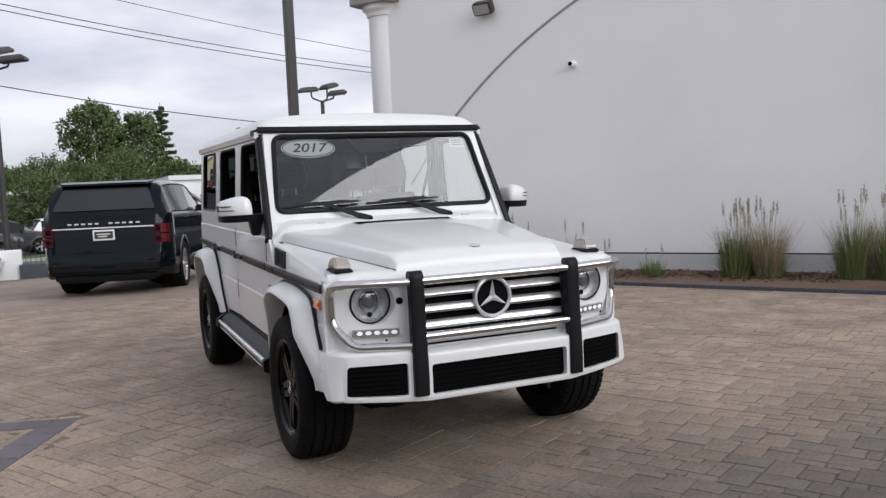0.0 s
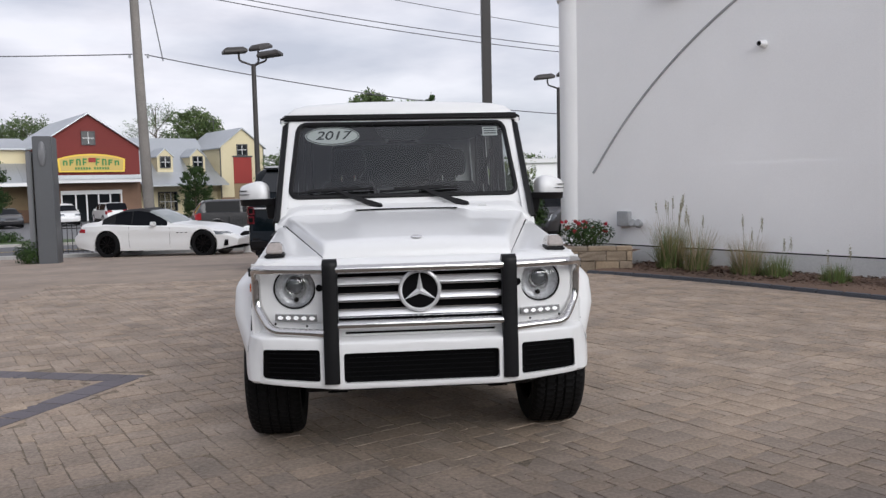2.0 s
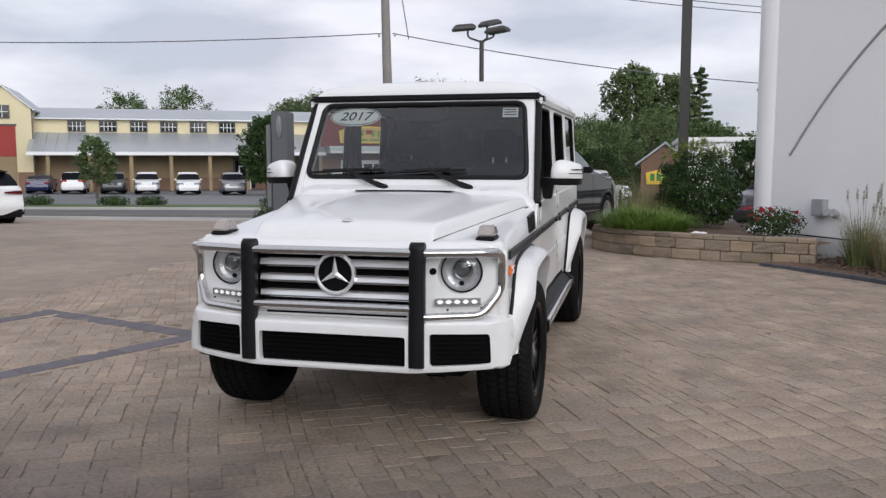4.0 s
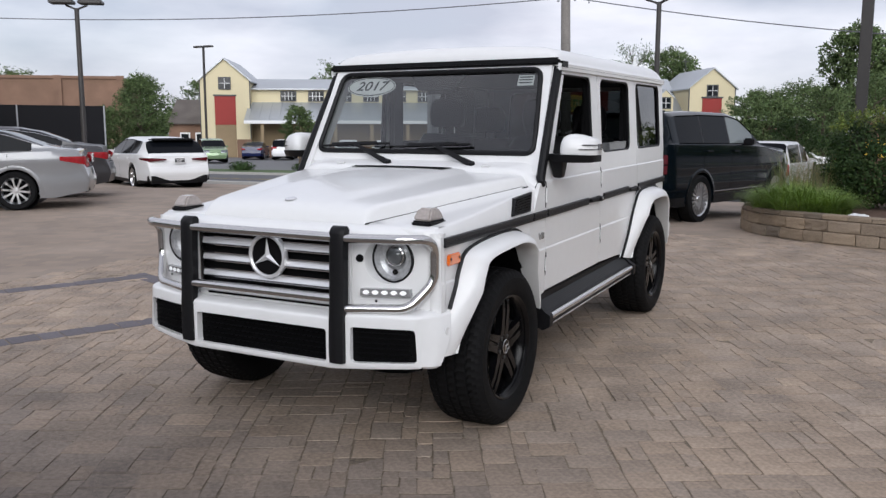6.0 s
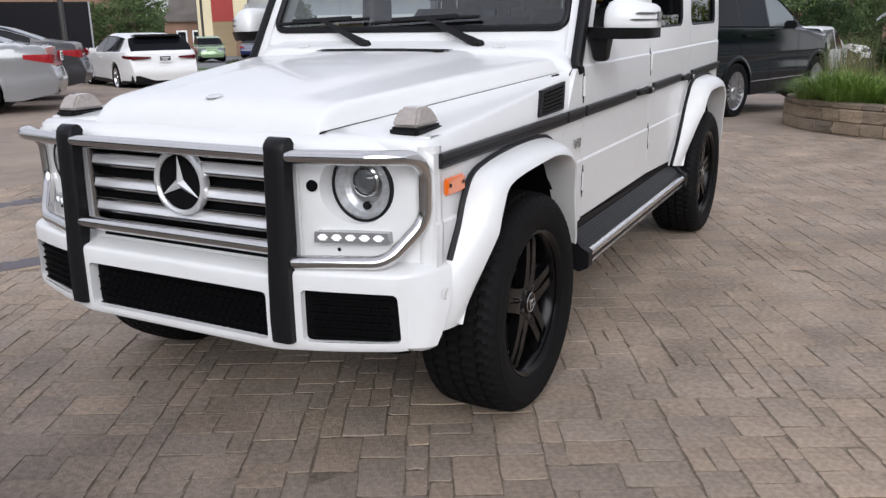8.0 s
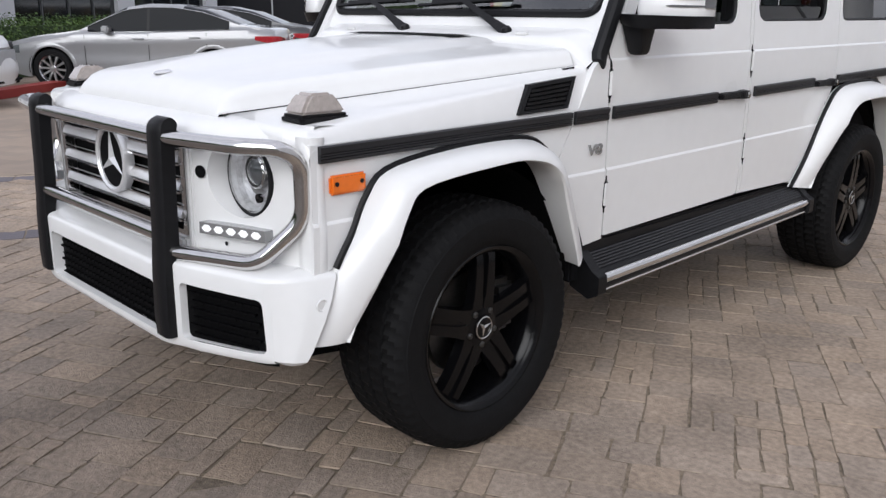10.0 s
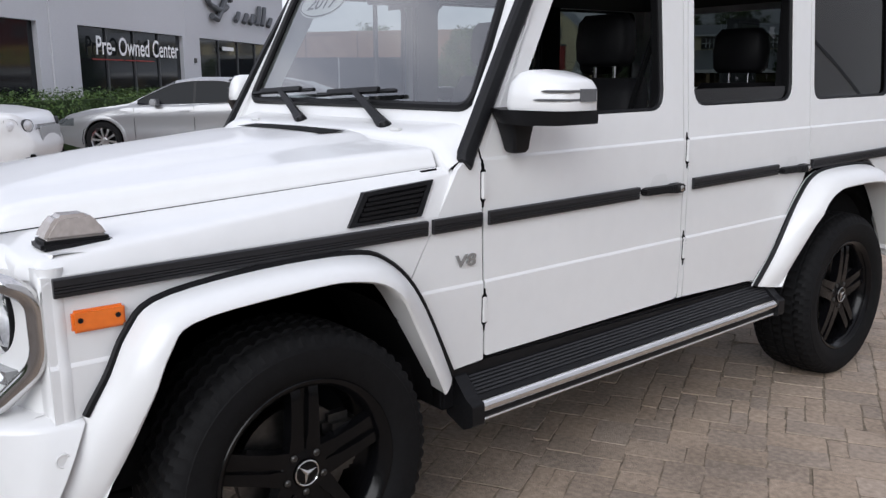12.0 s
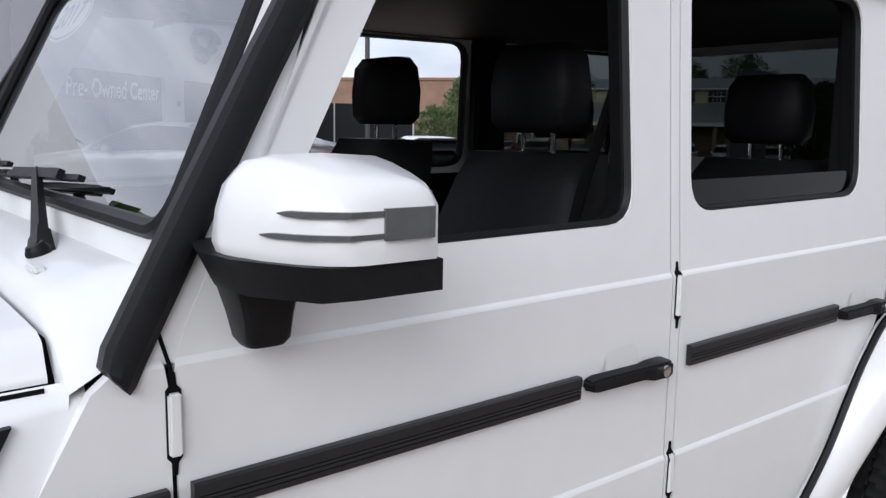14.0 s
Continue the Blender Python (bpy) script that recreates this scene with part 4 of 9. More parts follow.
def bump_low(x):
    return 0.409 + 0.020 * max(0.0, (abs(x) - 0.36) / 0.40) ** 1.2


def bump_top(x):
    return 0.638 + 0.018 * min(1.0, max(0.0, (abs(x) - 0.40) / 0.06))


def bump_out(x):
    """How far the middle of the bumper stands proud."""
    return 0.014 * min(1.0, max(0.0, (0.47 - abs(x)) / 0.07))


def bump_side(x, z):
    """Place on the rounded corner; its rear end slants along the wheel flare."""
    end = -0.514 - 0.467 * (0.665 - z)
    k = (end + 0.676) / 0.176
    far = lerp_table([(0.40, 0.812), (0.44, 0.838), (0.50, 0.854), (0.58, 0.852), (0.66, 0.834)], z)
    y0 = bump_y(0.775)
    return 0.775 + (abs(x) - 0.775) / 0.07 * (far - 0.775), y0 + (bump_y(x) - y0) * k


bm = bmesh.new()
xs = [-x for x in reversed(BUMP_XS[1:])] + BUMP_XS
face = [(x, bump_low(x) + 0.012) for x in xs] + [(x, bump_top(x) - 0.012) for x in reversed(xs)]
HOLES = [rounded([(-0.370, 0.440), (0.370, 0.440), (0.370, 0.584), (-0.370, 0.584)], 0.016)]
for s in (1, -1):
    HOLES.append(rounded([(s * 0.482, 0.446), (s * 0.762, 0.458), (s * 0.755, 0.600), (s * 0.482, 0.602)], 0.018))
fill(bm, [(x, 0, z) for x, z in face], [[(x, 0, z) for x, z in h] for h in HOLES])
for x in xs[1:-1]:
    bmesh.ops.bisect_plane(bm, geom=bm.verts[:] + bm.edges[:] + bm.faces[:], plane_co=(x, 0, 0), plane_no=(1, 0, 0))
for v in bm.verts:
    v.co.y = bump_y(v.co.x) - bump_out(v.co.x)
loft(bm, [[(x, y + dy, z) for x, y, dy, z in [(x, bump_y(x) - bump_out(x), dy, bump_top(x) + dz) for dy, dz in ((0, -0.012), (0.005, -0.003), (0.016, 0.002), (0.075, 0.014), (0.12, 0.014))]] for x in xs])
loft(bm, [[(x, bump_y(x) - bump_out(x) + dy, bump_low(x) + dz) for dy, dz in ((0, 0.012), (0.006, 0.003), (0.018, 0), (0.10, 0.006))] for x in xs])
for s in (1, -1):
    rows = []
    for x in BUMP_CORNER:
        lo, hi = bump_low(0.775), bump_top(0.775)
        row = []
        for z in (lo + 0.012, 0.47, 0.54, 0.59, hi - 0.012):
            px, py = bump_side(x, z)
            row.append((s * px, py, z))
        px, py = bump_side(x, hi)
        f = (x - 0.775) / 0.07
        row = [(s * (bump_side(x, lo)[0] - 0.012 * f), bump_side(x, lo)[1] + 0.018 * (1 - f), lo)] + row
        row += [(s * (px - 0.004 * f), py + 0.005 * (1 - f), hi - 0.003), (s * (px - 0.014 * f), py + 0.016 * (1 - f), hi + 0.002), (s * (px - 0.07 * f), py + 0.075 * (1 - f), hi + 0.014)]
        rows.append(row)
    rows.append([(s * 0.74, y, z) for _, y, z in rows[-1]])
    loft(bm, rows)
bmesh.ops.remove_doubles(bm, verts=bm.verts[:], dist=0.0008)
bumper = gw_part("front_bumper", bm, "white_paint", label="white front bumper with black openings", angle=40)
wn_ = bumper.modifiers.new("even_normals", "WEIGHTED_NORMAL")
wn_.keep_sharp = True
for h in HOLES:
    bm = bmesh.new()
    vs = loft(bm, [[(x, bump_y(x) - bump_out(x) + dy, z) for x, z in h] for dy in (0.0, 0.024 + 0.018 * (abs(h[0][0]) < 0.4))], closed=True)
    part("opening_rim", bm, "white_paint", bumper, angle=40)
for x0, x1 in ((-0.395, 0.395), (-0.772, -0.465), (0.465, 0.772)):
    bm = bmesh.new()
    loft(bm, [[(x0 + (x1 - x0) * i / 12, bump_y(x0 + (x1 - x0) * i / 12) + 0.020, z) for i in range(13)] for z in (0.42, 0.618)])
    part("bumper_insert", bm, "mesh_black", bumper, "black bumper opening")
    rows_n, col_n = 8, int((x1 - x0) / 0.03)
    bm = bmesh.new()
    for j in range(rows_n):
        z = 0.445 + 0.158 * j / (rows_n - 1)
        for i in range(col_n):
            xa = x0 + 0.034 + (x1 - x0 - 0.068) * (i + 0.5 * (j % 2)) / col_n
            xb = xa + 0.022
            if xb < x1 - 0.032:
                add_beam(bm, (xa, bump_y(xa) + 0.015, z - 0.004), (xb, bump_y(xb) + 0.015, z - 0.004), 0.012, 0.006)
    part("insert_mesh", bm, "mesh_black", bumper, "black honeycomb mesh")
for s in (1, -1):
    bm = bmesh.new()
    add_lathe(bm, [(0.017, 0), (0.017, 0.003), (0.014, 0.004), (0.012, 0.002), (0, 0.003)], Matrix.Translation((s * 0.843, -0.573, 0.584)) @ Matrix.Rotation(s * math.pi / 2, 4, "Y"), 18)
    part("parking_sensor", bm, "white_paint", bumper, "round parking sensor")
bm = bmesh.new()
add_box(bm, -0.52, 0.52, -0.66, -0.45, 0.39, 0.43, 0.01)
gw_part("bumper_underside", bm, "matte_black")
bm = bmesh.new()
add_box(bm, -0.42, 0.42, -0.716, -0.64, 0.645, 0.700, 0.008)
gw_part("lower_valance", bm, "white_paint")
bm = bmesh.new()
add_box(bm, -0.36, 0.36, -0.719, -0.715, 0.664, 0.674, 0.001)
gw_part("valance_slot", bm, "matte_black")

# brush guard
for s in (1, -1):
    bm = bmesh.new()
    rows = []
    for z, yf, yb in ((0.442, -0.803, -0.770), (0.50, -0.806, -0.770), (0.62, -0.803, -0.765), (0.70, -0.797, -0.750), (0.82, -0.792, -0.748), (0.94, -0.789, -0.744), (0.995, -0.787, -0.735), (1.010, -0.784, -0.732), (1.021, -0.776, -0.736), (1.027, -0.766, -0.744), (1.029, -0.757, -0.750)):
        w = 0.036 if z < 1.02 else 0.034
        rows.append([(s * 0.425 - w, yb, z), (s * 0.425 - w, yf + 0.008, z), (s * 0.425 - w + 0.010, yf, z), (s * 0.425 + w - 0.010, yf, z), (s * 0.425 + w, yf + 0.008, z), (s * 0.425 + w, yb, z)])
    loft(bm, rows, closed=True, cap=True)
    up = gw_part("guard_upright", bm, "trim_black", label="black rubber-faced guard upright", angle=40)
    bm = bmesh.new()
    loop = bent([(s * 0.43, -0.764, 0.978), (s * 0.715, -0.718, 0.982), (s * 0.790, -0.640, 0.978), (s * 0.790, -0.585, 0.935), (s * 0.788, -0.583, 0.792), (s * 0.712, -0.672, 0.682), (s * 0.43, -0.768, 0.676)], 0.045, 8)
    add_tube(bm, loop, 0.021, 12)
    part("guard_loop", bm, "steel", up, "polished steel loop round the headlamp")
for z, yy in ((0.980, -0.766), (0.716, -0.772)):
    bm = bmesh.new()
    add_tube(bm, [(-0.43, yy, z), (0.43, yy, z)], 0.021, 12)
    gw_part("guard_crossbar", bm, "steel", label="polished steel guard crossbar")

# wheels
def build_wheel(s, yc):
    side = Matrix.Translation((s * 0.76, yc, 0.3845)) @ Matrix.Rotation(s * math.pi / 2, 4, "Y") @ Matrix.Diagonal((0.990, 0.990, 1, 1))
    bm = bmesh.new()
    prof = [(0.250, -0.115), (0.262, -0.128), (0.315, -0.142), (0.355, -0.138), (0.376, -0.122), (0.384, -0.105), (0.386, -0.085), (0.379, -0.082), (0.379, -0.074), (0.388, -0.071), (0.389, -0.030), (0.380, -0.027), (0.380, -0.018), (0.389, -0.015), (0.389, 0.015), (0.380, 0.018), (0.380, 0.027), (0.389, 0.030), (0.388, 0.071), (0.379, 0.074), (0.379, 0.082), (0.386, 0.085), (0.384, 0.105), (0.376, 0.122), (0.355, 0.138), (0.345, 0.140), (0.343, 0.1425), (0.315, 0.143), (0.290, 0.141), (0.262, 0.128), (0.250, 0.115)]

    def sipes(j, k):
        r = prof[j][0]
        if r < 0.35:
            return 1.0
        off = (j * 2) % 3
        return 0.980 if (k + off) % 3 == 0 else 1.0

    add_lathe(bm, prof, side, 186, sipes)
    ty = part("tyre", bm, "rubber", gw, "black all-terrain tyre", angle=24)
    bm = bmesh.new()
    add_lathe(bm, [(0.252, -0.11), (0.230, -0.09), (0.222, 0.0), (0.228, 0.085), (0.236, 0.100), (0.246, 0.112), (0.258, 0.119), (0.262, 0.126), (0.258, 0.130), (0.248, 0.127), (0.238, 0.114)], side, 64)
    rim = part("rim", bm, "rim_black", ty, "satin black five-spoke alloy rim", angle=50)
    bm = bmesh.new()
    for k in range(5):
        t = 2 * math.pi * k / 5 + math.pi / 2 + 0.30
        rot = side @ Matrix.Rotation(t, 4, "Z")
        for lane in (-1, 1):
            rows = []
            for r, w0, w1, top in ((0.045, 0.0005, 0.050, 0.098), (0.09, 0.0005, 0.047, 0.104), (0.105, 0.005, 0.045, 0.105), (0.17, 0.007, 0.043, 0.108), (0.222, 0.009, 0.043, 0.106), (0.246, 0.010, 0.047, 0.096)):
                a, b = sorted((lane * w0, lane * w1))
                rows.append([rot @ Vector((r, a, top - 0.035)), rot @ Vector((r, a + 0.003, top)), rot @ Vector((r, b - 0.003, top)), rot @ Vector((r, b, top - 0.035))])
            loft(bm, rows, closed=True, cap=True)
        rows = [[rot @ Vector((r, -0.01, d)), rot @ Vector((r, 0.01, d)), rot @ Vector((r, 0.01, d - 0.02)), rot @ Vector((r, -0.01, d - 0.02))] for r, d in ((0.05, 0.094), (0.235, 0.094))]
        loft(bm, rows, closed=True, cap=True)
    add_lathe(bm, [(0.075, 0.05), (0.078, 0.085), (0.068, 0.098), (0.040, 0.104), (0.036, 0.100), (0, 0.100)], side, 32)
    part("spokes", bm, "rim_black", rim, angle=30)
    bm = bmesh.new()
    add_lathe(bm, [(0.037, 0.098), (0.037, 0.107), (0.0345, 0.1085), (0, 0.1085)], side, 28)
    part("hub_disc", bm, "rim_black", rim)
    bm = bmesh.new()
    add_lathe(bm, [(0.036, 0.104), (0.036, 0.110), (0.0335, 0.1115), (0.0315, 0.110), (0.0315, 0.107)], side, 28)
    star_blades(bm, side @ Matrix.Translation((0, 0, 0.109)) @ Matrix.Rotation(0.3, 4, "Z"), 0.032, 0.007, 0.004)
    part("centre_cap", bm, "steel", rim, "grey centre cap with a three-bladed emblem")
    for k in range(5):
        t = 2 * math.pi * k / 5 + math.pi / 2 + 0.30 + math.pi / 5
        bm = bmesh.new()
        add_lathe(bm, [(0.010, 0.085), (0.010, 0.103), (0.006, 0.106), (0, 0.104)], side @ Matrix.Translation((0.056 * math.cos(t), 0.056 * math.sin(t), 0)), 8)
        part("wheel_bolt", bm, "brake", rim)
    bm = bmesh.new()
    add_lathe(bm, [(0.06, 0.015), (0.165, 0.015), (0.165, 0.04), (0.06, 0.04)], side, 40)
    part("brake_disc", bm, "brake", ty, "steel brake disc")
    bm = bmesh.new()
    add_box(bm, s * 0.77, s * 0.835, yc + 0.08, yc + 0.18, 0.33, 0.50, 0.02)
    part("brake_caliper", bm, "brake", ty, "grey brake caliper")
    return ty


for s in (1, -1):
    for yc in (0.0, 2.85):
        build_wheel(s, yc)

# chassis and cabin
bm = bmesh.new()
add_box(bm, -0.72, 0.72, -0.50, 3.36, 0.42, 0.56)
gw_part("chassis", bm, "matte_black", label="dark underbody")
# skid plate, rails and shield added to block light beneath the car
bm = bmesh.new()
loft(bm, [[(x, y, z) for x in (-0.56, -0.3, 0.3, 0.56)] for y, z in ((-0.70, 0.405), (-0.60, 0.365), (-0.42, 0.315), (-0.20, 0.290))])
thicken(bm, (0, 0, 0.02))
gw_part("skid_plate", bm, "matte_black", label="black skid plate under the bumper")
for s in (1, -1):
    bm = bmesh.new()
    add_box(bm, s * 0.36, s * 0.48, -0.40, 3.30, 0.30, 0.43, 0.01)
    gw_part("frame_rail", bm, "matte_black")
bm = bmesh.new()
add_box(bm, -0.20, 0.20, 0.35, 2.60, 0.29, 0.43, 0.03)
gw_part("gearbox_shield", bm, "matte_black")
for yy in (0.0, 2.85):
    bm = bmesh.new()
    add_tube(bm, [(-0.65, yy, 0.36), (0.65, yy, 0.36)], 0.05, 10)
    add_lathe(bm, [(0, -0.13), (0.10, -0.08), (0.13, 0), (0.10, 0.08), (0, 0.13)], Matrix.Translation((0.12, yy, 0.36)), 14)
    gw_part("axle", bm, "matte_black")
bm = bmesh.new()
add_box(bm, -0.42, 0.42, -0.55, 0.52, 0.55, 1.02)
gw_part("engine_block", bm, "matte_black")
bm = bmesh.new()
for s in (1, -1):
    add_box(bm, s * 0.735, s * 0.762, 0.72, 3.33, 0.50, 1.245)
add_box(bm, -0.66, 0.66, 0.50, 0.53, 0.5, 1.10)
gw_part("inner_lining", raked(bm), "matte_black")
bm = bmesh.new()
fill(bm, [(x, 3.37, z) for x, z in [(-0.80, 0.56), (0.80, 0.56), (0.80, 1.25), (0.765, 1.80), (-0.765, 1.80), (-0.80, 1.25)]], [[(x, 3.37, z) for x, z in rounded([(-0.60, 1.30), (0.60, 1.30), (0.57, 1.72), (-0.57, 1.72)], 0.06)]])
thicken(bm, (0, 0.04, 0))
rear = gw_part("tailgate", raked(bm), "white_paint")
bm = bmesh.new()
fill(bm, [(x, 3.39, z + 0.03) for x, z in rounded([(-0.60, 1.30), (0.60, 1.30), (0.57, 1.72), (-0.57, 1.72)], 0.06)])
part("rear_window", bm, "glass_dark", rear, "tinted rear window").visible_shadow = False
bm = bmesh.new()
add_box(bm, -0.86, 0.86, 3.36, 3.52, 0.50, 0.68, 0.03)
gw_part("rear_bumper", bm, "white_paint")
bm = bmesh.new()
loft(bm, [[(x, y, z) for y, z in ((0.60, 1.02), (0.66, 1.215), (0.80, 1.235), (0.98, 1.215), (1.02, 1.12), (0.98, 0.70))] for x in (-0.72, -0.3, 0.3, 0.72)])
gw_part("dashboard", bm, "leather", label="black dashboard")
bm = bmesh.new()
sw = Matrix.Translation((0.37, 1.13, 1.14)) @ Matrix.Rotation(radians(65), 4, "X")
add_tube(bm, [sw @ Vector((0.185 * math.cos(t), 0.185 * math.sin(t), 0)) for t in [2 * math.pi * k / 32 for k in range(32)]], 0.015, 8, closed=True)
add_beam(bm, sw @ Vector((-0.18, 0, 0)), sw @ Vector((0.18, 0, 0)), 0.04, 0.02)
add_lathe(bm, [(0.07, -0.02), (0.07, 0.02), (0, 0.03)], sw, 16)
gw_part("steering_wheel", bm, "leather", label="black leather steering wheel")
bm = bmesh.new()
add_box(bm, -0.115, 0.115, 0.945, 0.985, 1.645, 1.715, 0.02)
add_beam(bm, (0, 0.95, 1.69), (0, 0.93, 1.76), 0.02, 0.02)
gw_part("rear_view_mirror", bm, "trim_black")
bm = bmesh.new()
rows = [[on_screen(x, z, -0.02) for x in xs_] for z, xs_ in ((1.775, (-0.19, 0.19)), (1.70, (-0.15, 0.15)), (1.672, (-0.11, 0.11)))]
loft(bm, rows)
thicken(bm, (0, 0.05, 0))
gw_part("sensor_housing", bm, "trim_black", label="black sensor housing behind the glass")


def seat(xc, yc, zt, w, deep=0.48):
    bm = bmesh.new()
    add_box(bm, xc - w / 2, xc + w / 2, yc - deep, yc + 0.05, 0.72, 0.90, 0.05, 3)
    cu = gw_part("seat_cushion", bm, "leather", label="black leather seat")
    bm = bmesh.new()
    rows = []
    for t, ww in ((0, 0.92), (0.25, 1.0), (0.6, 1.0), (0.88, 0.86), (1.0, 0.72)):
        y, z = yc + 0.02 + 0.20 * t, 0.86 + (zt - 0.86) * t
        a = w / 2 * ww
        rows.append([(xc - a, y - 0.01, z), (xc - a * 0.8, y - 0.06, z), (xc, y - 0.045, z), (xc + a * 0.8, y - 0.06, z), (xc + a, y - 0.01, z), (xc + a * 0.9, y + 0.08, z), (xc - a * 0.9, y + 0.08, z)])
    loft(bm, rows, closed=True, cap=True)
    bmesh.ops.bevel(bm, geom=[e for e in bm.edges if len(e.link_faces) == 2 and e.calc_face_angle(0) > 0.9], offset=0.02, segments=2, affect="EDGES", clamp_overlap=True)
    part("seat_backrest", bm, "leather", cu, angle=60)
    yh = yc + 0.24
    bm = bmesh.new()
    rows = []
    for t, ww, dd in ((0, 0.80, 0.7), (0.12, 0.95, 1), (0.5, 1.0, 1.0), (0.85, 0.92, 0.9), (1, 0.75, 0.6)):
        z = zt + 0.045 + 0.20 * t
        a, d = 0.135 * ww, 0.055 * dd
        rows.append([(xc + a * c, yh + d * e, z) for c, e in ((-1, -0.4), (-0.8, -1), (0, -1.1), (0.8, -1), (1, -0.4), (0.9, 0.8), (0, 1), (-0.9, 0.8))])
    loft(bm, rows, closed=True, cap=True)
    part("headrest", bm, "leather", cu, angle=60)
    for dx in (-0.05, 0.05):
        bm = bmesh.new()
        add_tube(bm, [(xc + dx, yh, zt - 0.03), (xc + dx, yh, zt + 0.06)], 0.007, 8)
        part("headrest_post", bm, "chrome", cu, "chrome headrest post")


seat(0.38, 1.45, 1.385, 0.50)
seat(-0.38, 1.54, 1.40, 0.50)
seat(0.42, 2.36, 1.36, 0.52)
seat(-0.42, 2.36, 1.36, 0.52)
bm = bmesh.new()
add_tube(bm, [(0.70, 1.62, 1.62), (0.60, 1.60, 1.30), (0.55, 1.55, 0.95)], 0.012, 6)
gw_part("seat_belt", bm, "matte_black")
for s in (1, -1):
    bm = bmesh.new()
    add_box(bm, s * 0.70, s * 0.745, 1.56, 1.70, 1.24, 1.76, 0.01)
    gw_part("inner_post_trim", raked(bm), "leather")
    bm = bmesh.new()
    add_box(bm, s * 0.70, s * 0.745, 2.42, 2.58, 1.24, 1.76, 0.01)
    gw_part("inner_post_trim", raked(bm), "leather")

# wipers
for px, bx0, bx1 in ((-0.165, -0.70, -0.20), (0.385, -0.16, 0.34)):
    bm = bmesh.new()
    p0 = (px, 0.605, 1.232)
    zb = 1.333
    mid = (px - 0.29, *on_screen(0, zb, 0.035)[1:])
    knuckle = tuple(Vector(p0).lerp(Vector(mid), 0.22))
    add_lathe(bm, [(0.020, -0.03), (0.020, 0.010), (0.014, 0.020), (0, 0.022)], Matrix.Translation(p0) @ Matrix.Rotation(radians(25), 4, "X"), 14)
    add_beam(bm, p0, knuckle, 0.038, 0.030, (0, -0.9, 0.43), 0.032, 0.022)
    add_beam(bm, knuckle, mid, 0.030, 0.016, (0, -0.9, 0.43), 0.018, 0.010)
    wp = gw_part("wiper_arm", bm, "trim_black", label="black wiper arm")
    bm = bmesh.new()
    add_beam(bm, on_screen(bx0, 1.318, 0.022), on_screen(bx1, 1.338, 0.022), 0.010, 0.012, (0, -0.9, 0.43))
    add_beam(bm, on_screen(bx0 + 0.09, 1.323, 0.034), on_screen(bx1 - 0.09, 1.336, 0.032), 0.018, 0.012, (0, -0.9, 0.43))
    part("wiper_blade", bm, "trim_black", wp, "black wiper blade")

# ---- setting: ground, paving, wall, planting bed ----
GZ = [(8.0, 0.0), (10.0, -0.05), (13.0, -0.18), (17.0, -0.38), (20.0, -0.52), (30.0, -0.75), (50.0, -1.15), (60.0, -1.30), (100.0, -1.40), (3000.0, -1.40)]


def gz(y):
    return lerp_table(GZ, y) if y > 8 else 0.0


def paver_material(name, tile, row, rot):
    m = bpy.data.materials.new(name)
    m.use_nodes = True
    n, l = m.node_tree.nodes, m.node_tree.links
    b = n["Principled BSDF"]
    b.inputs["Roughness"].default_value = 0.85
    tc, mp, br = n.new("ShaderNodeTexCoord"), n.new("ShaderNodeMapping"), n.new("ShaderNodeTexBrick")
    mp.inputs["Rotation"].default_value = (0, 0, -rot)
    br.inputs["Scale"].default_value = 1.0
    br.inputs["Brick Width"].default_value, br.inputs["Row Height"].default_value = tile, row
    br.inputs["Mortar Size"].default_value, br.inputs["Mortar Smooth"].default_value = 0.004, 0.4
    br.inputs["Color1"].default_value, br.inputs["Color2"].default_value = (0.235, 0.192, 0.158, 1), (0.190, 0.160, 0.138, 1)
    br.inputs["Mortar"].default_value = (0.20, 0.172, 0.142, 1)
    br.offset, br.squash = 0.37, 1.0
    no = n.new("ShaderNodeTexNoise")
    no.inputs["Scale"].default_value, no.inputs["Detail"].default_value = 0.7, 8
    rr = n.new("ShaderNodeMapRange")
    rr.inputs["From Min"].default_value, rr.inputs["From Max"].default_value = 0.3, 0.7
    rr.inputs["To Min"].default_value, rr.inputs["To Max"].default_value = 0.82, 1.18
    mx = n.new("ShaderNodeMix")
    mx.data_type, mx.blend_type = "RGBA", "MULTIPLY"
    mx.inputs["Factor"].default_value = 1
    l.new(tc.outputs["Object"], mp.inputs["Vector"])
    l.new(mp.outputs["Vector"], br.inputs["Vector"])
    l.new(tc.outputs["Object"], no.inputs["Vector"])
    l.new(no.outputs["Fac"], rr.inputs["Value"])
    l.new(br.outputs["Color"], mx.inputs["A"])
    l.new(rr.outputs["Result"], mx.inputs["B"])
    l.new(mx.outputs["Result"], b.inputs["Base Color"])
    bp = n.new("ShaderNodeBump")
    bp.invert = True
    bp.inputs["Strength"].default_value, bp.inputs["Distance"].default_value = 0.6, 0.006
    l.new(br.outputs["Fac"], bp.inputs["Height"])
    l.new(bp.outputs["Normal"], b.inputs["Normal"])
    return m


